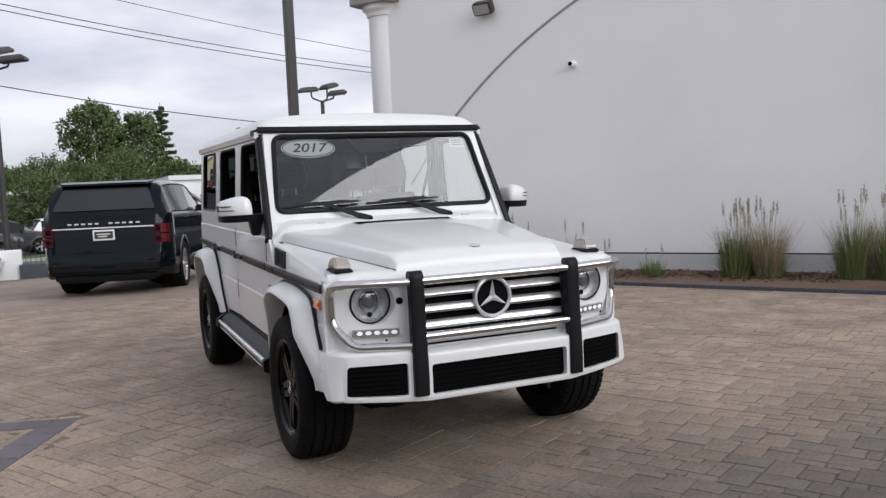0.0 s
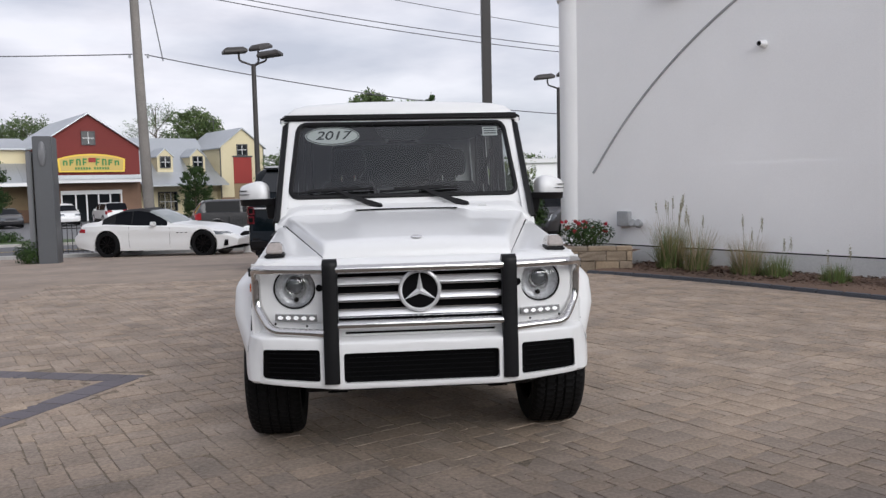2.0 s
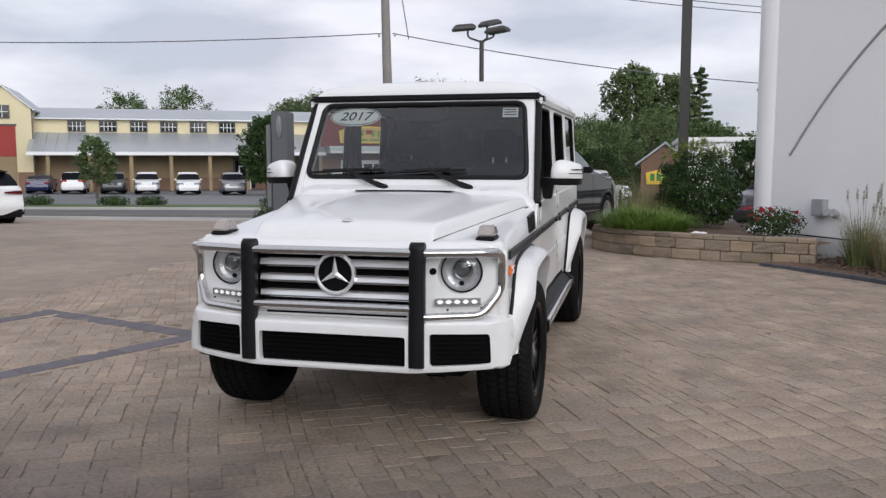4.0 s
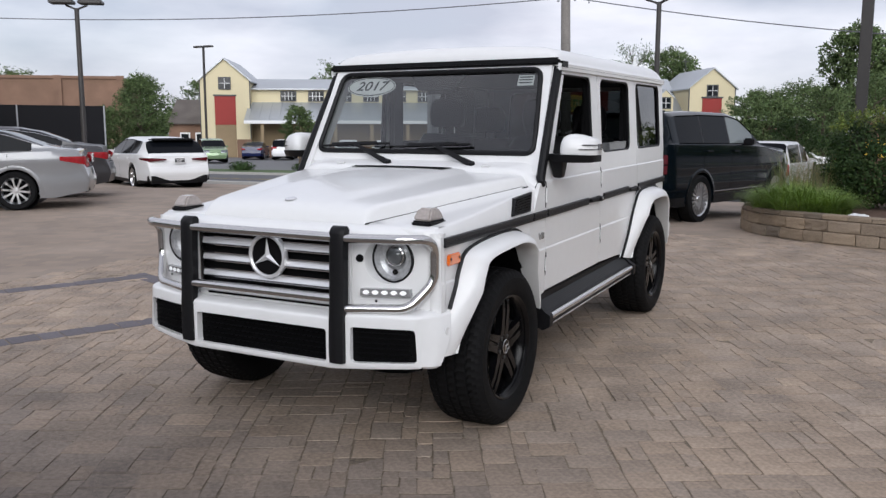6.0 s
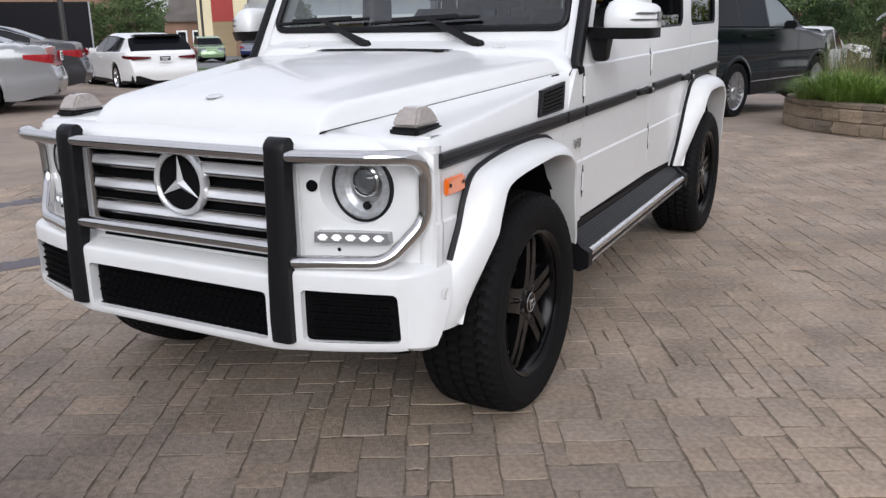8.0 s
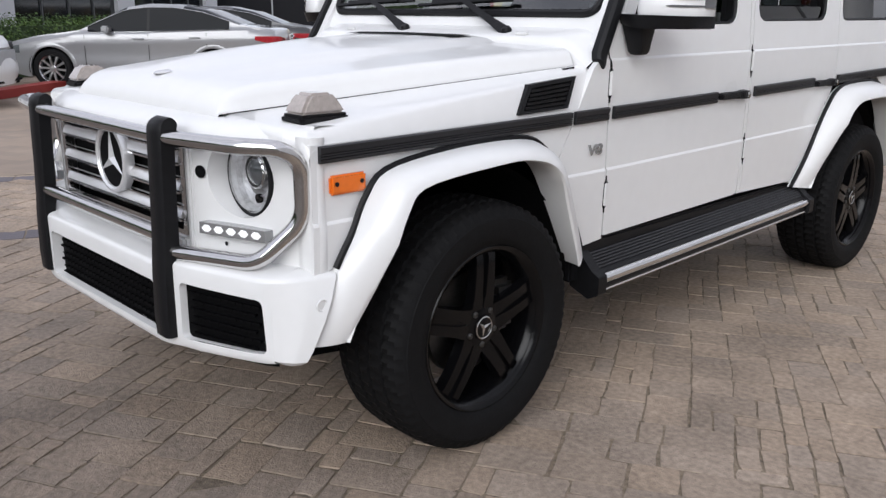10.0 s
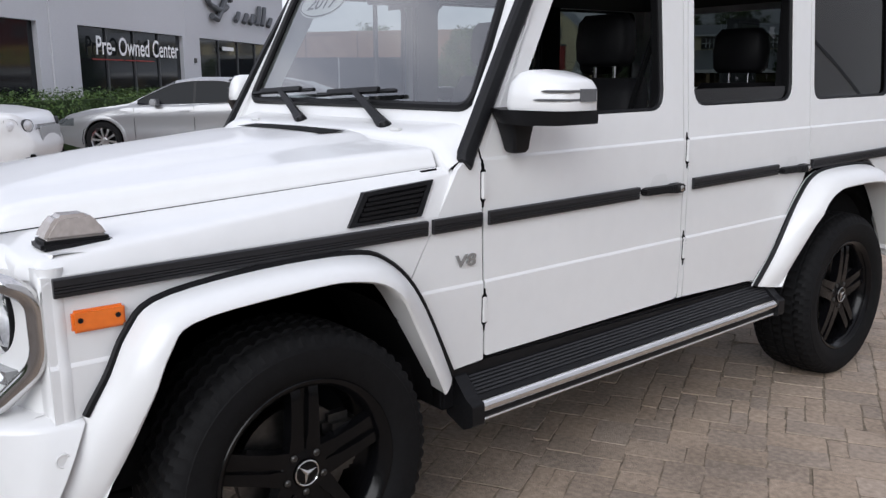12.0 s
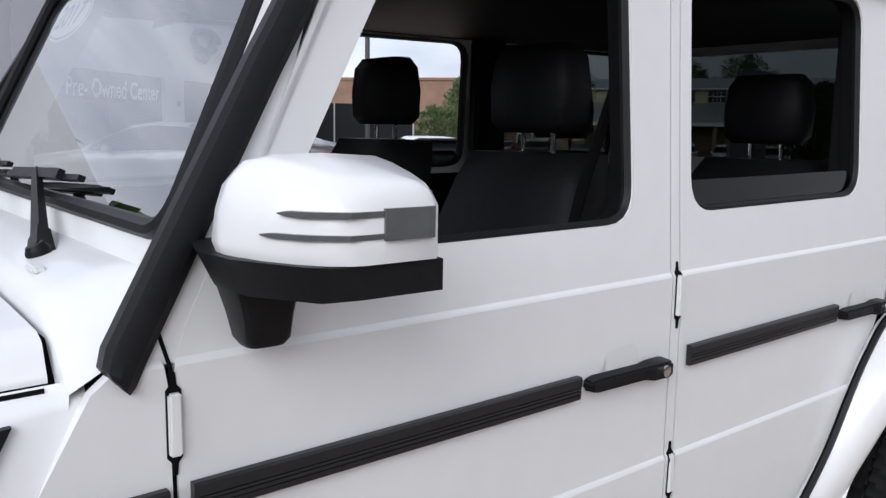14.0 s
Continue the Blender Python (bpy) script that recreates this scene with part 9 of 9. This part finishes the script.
add_lathe(bm, [(0.19, 0), (0.19, 0.03), (0.15, 0.05), (0, 0.05)], Matrix.Translation((0.03, -0.42, 2.55)) @ Matrix.Rotation(math.pi / 2, 4, "X") @ Matrix.Diagonal((0.45, 1.5, 1, 1)), 20)
part("round_badge", bm, "sign_mid", py, "oval grey badge")
rnd = random.Random(41)
sh = thing("low_shrub", "low brownish green shrub at the sign pylon", "shrub", Matrix.Translation((-8.15, 15.6, gz(15.6))))
bm = bmesh.new()
leaf_cloud(bm, rnd, (0, 0, 0.22), (0.42, 0.36, 0.34), 2200, 0.030, 0.1)
part("foliage", bm, "leaf_dark", sh, smooth=False)

# iron fence behind the convertible
fn = thing("iron_fence", "black wrought iron fence along the lot edge", "fence", Matrix.Translation((0, 0, 0)))
f0, f1 = Vector((-9.8, 20.7, 0)), Vector((4.5, 24.2, 0))
nb = 110
for zz in (0.12, 0.80):
    bm = bmesh.new()
    for k in range(12):
        a, b = f0.lerp(f1, k / 12), f0.lerp(f1, (k + 1) / 12)
        add_beam(bm, a + Vector((0, 0, gz(a.y) + zz)), b + Vector((0, 0, gz(b.y) + zz)), 0.03, 0.035)
    part("rail", bm, "iron", fn)
for k in range(nb + 1):
    p = f0.lerp(f1, k / nb)
    bm = bmesh.new()
    big = k % 10 == 0
    w_ = 0.035 if big else 0.009
    add_box(bm, p.x - w_, p.x + w_, p.y - w_, p.y + w_, gz(p.y) - 0.05, gz(p.y) + (1.02 if big else 0.95))
    part("fence_post" if big else "picket", bm, "iron", fn, smooth=False)
wb = thing("white_plinth_block", "low white concrete block by the lamp post", "plinth", Matrix.Translation((-3.5, 20.0, gz(20))))
bm = bmesh.new()
add_box(bm, -0.35, 0.35, -0.3, 0.3, -0.1, 0.75, 0.02)
part("block_body", bm, "stucco", wb)
bm = bmesh.new()
rows = []
for k in range(21):
    p = Vector((-3.2, 19.6, 0)).lerp(Vector((3.5, 20.9, 0)), k / 20)
    z = gz(p.y)
    rows.append([(p.x, p.y, z - 0.1), (p.x, p.y, z + 0.36), (p.x, p.y + 0.35, z + 0.36), (p.x, p.y + 0.35, z - 0.1)])
loft(bm, rows)
tagged(part("low_dark_wall", bm, "kerb_dark"), "low dark grey retaining wall at the lot edge", "low wall", kind="structure")
# black enclosed trailer
tr = thing("black_trailer", "long black enclosed trailer parked behind the cars", "trailer", Matrix.Translation((-30.2, 19.5, gz(19))) @ Matrix.Rotation(radians(58), 4, "Z"))
bm = bmesh.new()
add_box(bm, -5.5, 3.4, -1.25, 1.25, 0.75, 2.82, 0.05)
part("box_body", bm, "tarp", tr)
for s in (-5.5, 0, 3.35):
    bm = bmesh.new()
    add_box(bm, s - 0.03, s + 0.03, -1.28, -1.25, 0.75, 2.82)
    part("corner_post", bm, "galv", tr)
bm = bmesh.new()
add_box(bm, -5.4, 3.3, -1.0, 1.0, 0.5, 0.75)
part("chassis", bm, "matte_black", tr)
for s in (-0.9, 0.2):
    for side_ in (-1.0, 1.0):
        bm = bmesh.new()
        add_lathe(bm, [(0, -0.12), (0.36, -0.12), (0.38, 0), (0.36, 0.12), (0, 0.12)], Matrix.Translation((s, side_, 0.38)) @ Matrix.Rotation(math.pi / 2, 4, "X"), 20)
        part("wheel", bm, "rubber", tr)


# ---- trees ----
def tree(x, y, h, rad_, label, seed, mat="leaf_far", trunk=0.16, clear=0.25, leaves=2600, size=0.16, narrow=1.0, kind_="tree"):
    rnd = random.Random(seed)
    size, leaves = size * 0.66, int(leaves * 2.4)
    t = thing("deciduous_tree", label, "tree", Matrix.Translation((x, y, gz(y) - 0.1)))
    bm = bmesh.new()
    add_tube(bm, [(0, 0, 0), (0.05 * h * 0.1, 0, h * 0.3), (0, 0.03, h * 0.6), (0.05, 0, h * 0.92)], [trunk, trunk * 0.75, trunk * 0.45, trunk * 0.1], 8)
    for k in range(16):
        z = h * (clear + (0.92 - clear) * (k + 0.5) / 16)
        a = k * 2.4 + rnd.uniform(-0.4, 0.4)
        prof = math.sin(math.pi * min(0.98, 0.16 + 0.84 * (k + 0.5) / 16)) ** 0.6
        r_ = rad_ * prof * rnd.uniform(0.65, 1.0)
        tip = Vector((math.cos(a) * r_, math.sin(a) * r_, z + r_ * 0.25))
        add_tube(bm, [(0, 0, z - 0.1 * h), tip * 0.5 + Vector((0, 0, z * 0.5 - 0.05 * h)), tip], [trunk * 0.35, trunk * 0.2, trunk * 0.05], 5)
    part("trunk", bm, "bark", t)
    bm = bmesh.new()
    sprays = max(90, leaves // 60)
    for k in range(sprays):
        u = (k + rnd.random()) / sprays
        z = h * (clear + (0.90 - clear) * u)
        prof = math.sin(math.pi * min(0.97, 0.14 + 0.83 * u)) ** 0.62
        a, q = rnd.uniform(0, 6.283), math.sqrt(rnd.random())
        lump = 1 + 0.28 * math.sin(3 * a + seed) * math.sin(5.0 * u + seed) + 0.16 * math.sin(7 * a + 9 * u + seed)
        rr_ = rad_ * prof * q * lump * 0.80
        c = Vector((math.cos(a) * rr_, math.sin(a) * rr_ * narrow, z))
        d = Vector((math.cos(a) * (0.4 + q), math.sin(a) * (0.4 + q), rnd.uniform(0.1, 1.0 + u))).normalized()
        ln, wd = rad_ * rnd.uniform(0.14, 0.32), rad_ * rnd.uniform(0.06, 0.12)
        for _ in range(leaves // sprays):
            v = rnd.random()
            p = c + d * (ln * v) + Vector((rnd.gauss(0, 1), rnd.gauss(0, 1), rnd.gauss(0, 0.8))) * (wd * (1.15 - 0.8 * v))
            nn = Vector((rnd.gauss(0, 1), rnd.gauss(0, 1), rnd.gauss(0.5, 1))).normalized()
            tt = (d + Vector((rnd.uniform(-1, 1), rnd.uniform(-1, 1), rnd.uniform(-1, 1)))).cross(nn).normalized()
            bb = nn.cross(tt)
            sz = size * rnd.uniform(0.6, 1.35)
            bm.faces.new([bm.verts.new(p + bb * (sz * e) + tt * (sz * 0.55 * f)) for e, f in ((-1, 0), (0, -0.8), (1, 0), (0, 0.8))])
    part("crown", bm, mat, t, smooth=False)
    return t


def spruce(x, y, h, rad_, label, seed):
    rnd = random.Random(seed)
    t = thing("conifer", label, "tree", Matrix.Translation((x, y, gz(y) - 0.1)))
    bm = bmesh.new()
    add_tube(bm, [(0, 0, 0), (0, 0, h)], [0.16, 0.02], 7)
    tips = []
    for k in range(46):
        z = h * (0.15 + 0.83 * k / 46)
        a = k * 2.4
        r_ = rad_ * (1 - (z / h) * 0.92) * rnd.uniform(0.7, 1.1)
        tip = Vector((math.cos(a) * r_, math.sin(a) * r_, z - 0.10 * r_ + 0.12))
        add_tube(bm, [(0, 0, z), tip], [0.03, 0.008], 4)
        tips.append((Vector((0, 0, z)), tip))
    part("trunk", bm, "bark", t)
    bm = bmesh.new()
    for a, b in tips:
        for q in range(7):
            p = a.lerp(b, 0.25 + 0.75 * q / 6)
            leaf_cloud(bm, rnd, p, (0.27, 0.27, 0.14), 14, 0.15, 0.2, 0.5)
    part("needles", bm, "leaf_dark", t, smooth=False)


tree(0.30, 66.5, 11.0, 3.1, "broad leafy maple beyond the lot", 51, "leaf_far", 0.34, 0.10, 9000, 0.22)
tree(3.6, 66.8, 10.2, 2.8, "leafy maple beside the large one", 52, "leaf_far", 0.3, 0.10, 6000, 0.22)
spruce(5.6, 71.0, 10.9, 2.9, "dark spruce with drooping branches", 53)
tree(6.2, 66.0, 6.0, 3.0, "low leafy tree under the spruce", 54, "leaf_far", 0.2, 0.05, 5000, 0.2)
tree(6.6, 41.5, 3.6, 1.8, "small dark tree by the white building", 55, "leaf_dark", 0.12, 0.1, 2200, 0.16)
tree(-0.3, 27.2, 2.7, 1.1, "small round dark green tree", 56, "leaf_dark", 0.08, 0.12, 5200, 0.055)
for k, (x, y, h, r_) in enumerate([(-7.0, 66, 6.0, 2.6), (-3.2, 64, 6.4, 3.0), (-5.2, 60, 5.6, 2.8), (-1.2, 55, 5.4, 2.8), (1.5, 62, 6.6, 3.4), (8.5, 60, 4.6, 3.0), (12.5, 63, 4.6, 3.2), (17, 62, 5, 4), (-3.0, 44, 4.0, 2.4), (5.0, 58, 4.4, 2.6), (-5.6, 52, 3.4, 1.5)]):
    tree(x, y, h, r_, "rounded green tree in the distant row", 60 + k, "leaf_far", 0.2, 0.04, 7000, 0.125)
tree(-40.4, 35.6, 5.9, 1.95, "dense green street tree", 80, "leaf_far", 0.16, 0.14, 9000, 0.10)
tree(-42.4, 34.4, 3.9, 1.6, "lower light green street tree", 81, "leaf_far", 0.12, 0.14, 5000, 0.10)
tree(-34.0, 43.9, 4.3, 1.45, "small oval street tree", 82, "leaf_far", 0.10, 0.22, 3000, 0.13)
tree(-26.3, 53.4, 6.2, 2.1, "oval street tree in front of the market", 83, "leaf_dark", 0.14, 0.17, 8500, 0.15)
tree(-12.5, 56.1, 4.5, 1.25, "slim oval street tree in front of the market", 84, "leaf_dark", 0.09, 0.14, 4500, 0.10)
for k, (x, y, h, r_) in enumerate([(-61, 100, 13.5, 5), (-68, 97, 12.5, 5), (-44, 108, 12.4, 6.5), (-49, 110, 11.8, 5.6), (-24, 93, 13.0, 5.2), (-20, 96, 12.4, 4.5), (-8, 98, 6.2, 3.4), (-80, 72, 9.5, 5), (-74, 78, 9.0, 5), (-66, 74, 8.0, 4.5), (-90, 62, 10.0, 5), (-56, 80, 9, 4)]):
    tree(x, y, h, r_, "tall tree behind the buildings", 90 + k, "leaf_far", 0.25, 0.22, (3400, 3400, 6500, 6000, 2400, 7000, 3400, 3400, 3400, 3400, 3400, 3400)[k], 0.15 if k == 4 else 0.24)
for k, (x, y, h) in enumerate([(-47.1, 48.6, 9.0), (8.1, 44.8, 6.2)]):
    lamp = thing("parking_lamp", "slim dark parking lot lamp with flat heads", "lamp post", Matrix.Translation((x, y, gz(y))), "far parking lamps")
    bm = bmesh.new()
    add_box(bm, -0.07, 0.07, -0.07, 0.07, 0, h)
    part("pole", bm, "bronze", lamp)
    for s in ((-1, 1) if k == 0 else (-1,)):
        bm = bmesh.new()
        add_box(bm, s * 0.1, s * 0.95, -0.2, 0.2, h - 0.02, h + 0.12, 0.03)
        part("lamp_head", bm, "bronze", lamp)
# bushes on the verge across the street
for k, (sx, off) in enumerate(((-30.5, 13.2), (-27.4, 13.0), (-24.6, 13.4), (-21.0, 13.1), (-19.4, 13.6), (-13.5, 13.2))):
    q = along_road(sx + 14, off)
    rnd = random.Random(130 + k)
    vb = thing("verge_bush", "low rounded bush on the grass verge", "bush", Matrix.Translation((q.x, q.y, gz(q.y))), "bushes on the verge")
    bm = bmesh.new()
    leaf_cloud(bm, rnd, (0, 0, 0.22), (0.85, 0.6, 0.30), 1100, 0.055, 0.2)
    part("foliage", bm, "leaf_dark", vb, smooth=False)
# hedge of woods that closes the view far off
rnd = random.Random(77)
bm = bmesh.new()
for k in range(520):
    a = radians(-50 + 200 * k / 520)
    d = rnd.uniform(150, 210)
    x, y = -20 + d * math.sin(a - radians(50)), d * math.cos(a - radians(50))
    hh = rnd.uniform(5, 9)
    leaf_cloud(bm, rnd, (x, y, -1.4 + hh * 0.5), (rnd.uniform(3, 6), rnd.uniform(3, 6), hh * 0.55), 70, 0.9, 0.35)
tagged(part("far_woods", bm, "leaf_far", smooth=False), "distant line of green woods", "trees", kind="stuff")

# unseen trees added behind the camera, to darken reflections
bm = bmesh.new()
rnd = random.Random(301)
for k in range(46):
    a = radians(186 + 150 * k / 45 + rnd.uniform(-1.5, 1.5))
    d = rnd.uniform(38, 48)
    hh = rnd.uniform(3.6, 5.8)
    leaf_cloud(bm, rnd, (d * math.cos(a), d * math.sin(a), hh * 0.85), (rnd.uniform(3, 4.2), rnd.uniform(3, 4.2), hh), 170, 1.1)
tagged(part("woods_beyond", bm, "leaf_far", smooth=False), "unseen line of green trees added for reflections", "trees", kind="stuff")

# ---- pavers ----
PX, PY = Vector((math.cos(PAVE_ROT), math.sin(PAVE_ROT), 0)), Vector((-math.sin(PAVE_ROT), math.cos(PAVE_ROT), 0))
rnd = random.Random(17)


def add_paver(verts, faces, cx, cy, w, h, z, tilt, PX=PX, PY=PY):
    """Top and worn edge of one paver: rounded corners, sides a little wavy."""
    base = len(verts)
    a, b = w / 2, h / 2
    c0 = [min(0.35 * min(a, b), rnd.uniform(0.003, 0.010)) for _ in range(4)]
    ring = []
    for k, (sx, sy) in enumerate(((-1, -1), (1, -1), (1, 1), (-1, 1))):
        c = c0[k]
        e = ((sx * a, sy * (b - c)), (sx * (a - c), sy * b))
        ring += e if k % 2 == 0 else e[::-1]
        ring.append(((0, sy * b), (sx * a, 0))[k % 2])
    ring = [(x + rnd.uniform(-0.0042, 0.0042), y + rnd.uniform(-0.0042, 0.0042)) for x, y in ring]
    n = len(ring)
    drop = rnd.uniform(0.0, 0.0012)
    for inset, dz in ((0.0, -0.014), (0.0022, 0.0)):
        for x, y in ring:
            lx, ly = x * (1 - inset / a), y * (1 - inset / b)
            verts.append((cx + PX.x * lx + PY.x * ly, cy + PX.y * lx + PY.y * ly, z + dz + tilt[0] * lx + tilt[1] * ly - (drop if inset else 0)))
    for i in range(n):
        faces.append((base + i, base + (i + 1) % n, base + n + (i + 1) % n, base + n + i))
    faces.append(tuple(range(base + n, base + 2 * n)))


APEX = Vector((-2.04, 1.52, 0))
BA, BB = Vector((-0.39, -0.92, 0)).normalized(), Vector((-0.955, 0.297, 0)).normalized()
BANDS = [(APEX, BA, 3.4), (APEX - BB * 0.1, BB, 2.1), (APEX + BB * 1.95, BA, 3.4)]
BW = 0.20


def in_band(p):
    """Inside one of the inlaid dark bands."""
    for o, d, l_ in BANDS:
        e = p - o
        if -0.05 < e.dot(d) < l_ and abs(e.x * d.y - e.y * d.x) < BW / 2 + 0.045:
            return True
    return False


bm = bmesh.new()
bm.faces.new([bm.verts.new((x, y, -0.0045)) for x, y in ((-4.8, -4.2), (7.0, -4.2), (7.0, 0.73), (2.82, 7.70), (2.6, 7.9), (-4.8, 7.9))])
tagged(part("joint_sand", bm, "joint_sand"), "pale sand swept into the paver joints", "pavement", kind="structure")
V = {"main": [], "band": []}
Fc = {"main": [], "band": []}
pieces = []
CELL = 0.073
COLS, ROWS = 270, 262
taken = set()
SHAPES = ((2, 2), (2, 2), (3, 2), (2, 3), (3, 2), (1, 2), (2, 1))
for gy in range(ROWS):
    for gx in range(COLS):
        if (gx, gy) in taken:
            continue
        for nx_, ny_ in [rnd.choice(SHAPES), (2, 2), (1, 2), (2, 1), (1, 1)]:
            cells = [(gx + i, gy + j) for i in range(nx_) for j in range(ny_)]
            if not any(k in taken for k in cells):
                break
        taken.update(cells)
        p, q, w, rh_ = -9.0 + gx * CELL, -7.5 + gy * CELL, nx_ * CELL, ny_ * CELL
        c = PX * (p + w / 2) + PY * (q + rh_ / 2)
        c += PY * (0.020 * math.sin(1.9 * p + 0.7 * q) + 0.008 * math.sin(5.3 * p - 1.3 * q)) + PX * (0.018 * math.sin(2.3 * q + 0.9 * p))
        if not (-4.8 < c.x < 7.0 and -4.2 < c.y < 8.0 and c.y < 7.9 - 0.9 * max(0, c.x - 2.6) and c.x < 3.0 + (7.4 - c.y) * 0.60) or in_band(c):
            continue
        args = (c.x, c.y, w - 0.0028, rh_ - 0.0028, rnd.uniform(-0.003, 0.001), (rnd.uniform(-0.008, 0.008), rnd.uniform(-0.008, 0.008)))
        if 0.35 < c.x < 2.9 and -1.95 < c.y < 0.75 and len(pieces) < 295:
            pieces.append(args)
        else:
            add_paver(V["main"], Fc["main"], *args)
for o, d, l_ in BANDS:
    n_ = Vector((-d.y, d.x, 0))
    t = 0.0
    while t < l_:
        w = rnd.choice((0.15, 0.2, 0.24))
        c = o + d * (t + w / 2)
        add_paver(V["band"], Fc["band"], c.x, c.y, w - 0.006, BW, rnd.uniform(-0.002, 0.001), (0, 0), d, n_)
        for e in (-1, 1):
            cc = c + n_ * (e * (BW / 2 + 0.03))
            add_paver(V["main"], Fc["main"], cc.x, cc.y, w - 0.006, 0.052, rnd.uniform(-0.004, -0.001), (0, 0), d, n_)
        t += w
for key, nm, mt, lab in (("main", "paver_field", "paver", "tumbled brown-grey concrete pavers of the forecourt"), ("band", "paver_bands", "paver_dark", "dark purple-grey inlaid paver bands")):
    me = bpy.data.meshes.new(nm)
    me.from_pydata(V[key], [], Fc[key])
    me.materials.append(M[mt])
    ob = new(nm, me)
    tagged(ob, lab, "pavers", kind="stuff")
pave = bpy.data.objects["pavement"]
for args in pieces:
    vs, fs = [], []
    add_paver(vs, fs, 0, 0, *args[2:4], 0.0, args[5])
    me = bpy.data.meshes.new("paver")
    me.from_pydata(vs, [], fs)
    me.materials.append(M["paver_piece"])
    ob = new("paver", me)
    ob.parent = pave
    ob.location = (args[0], args[1], args[4])
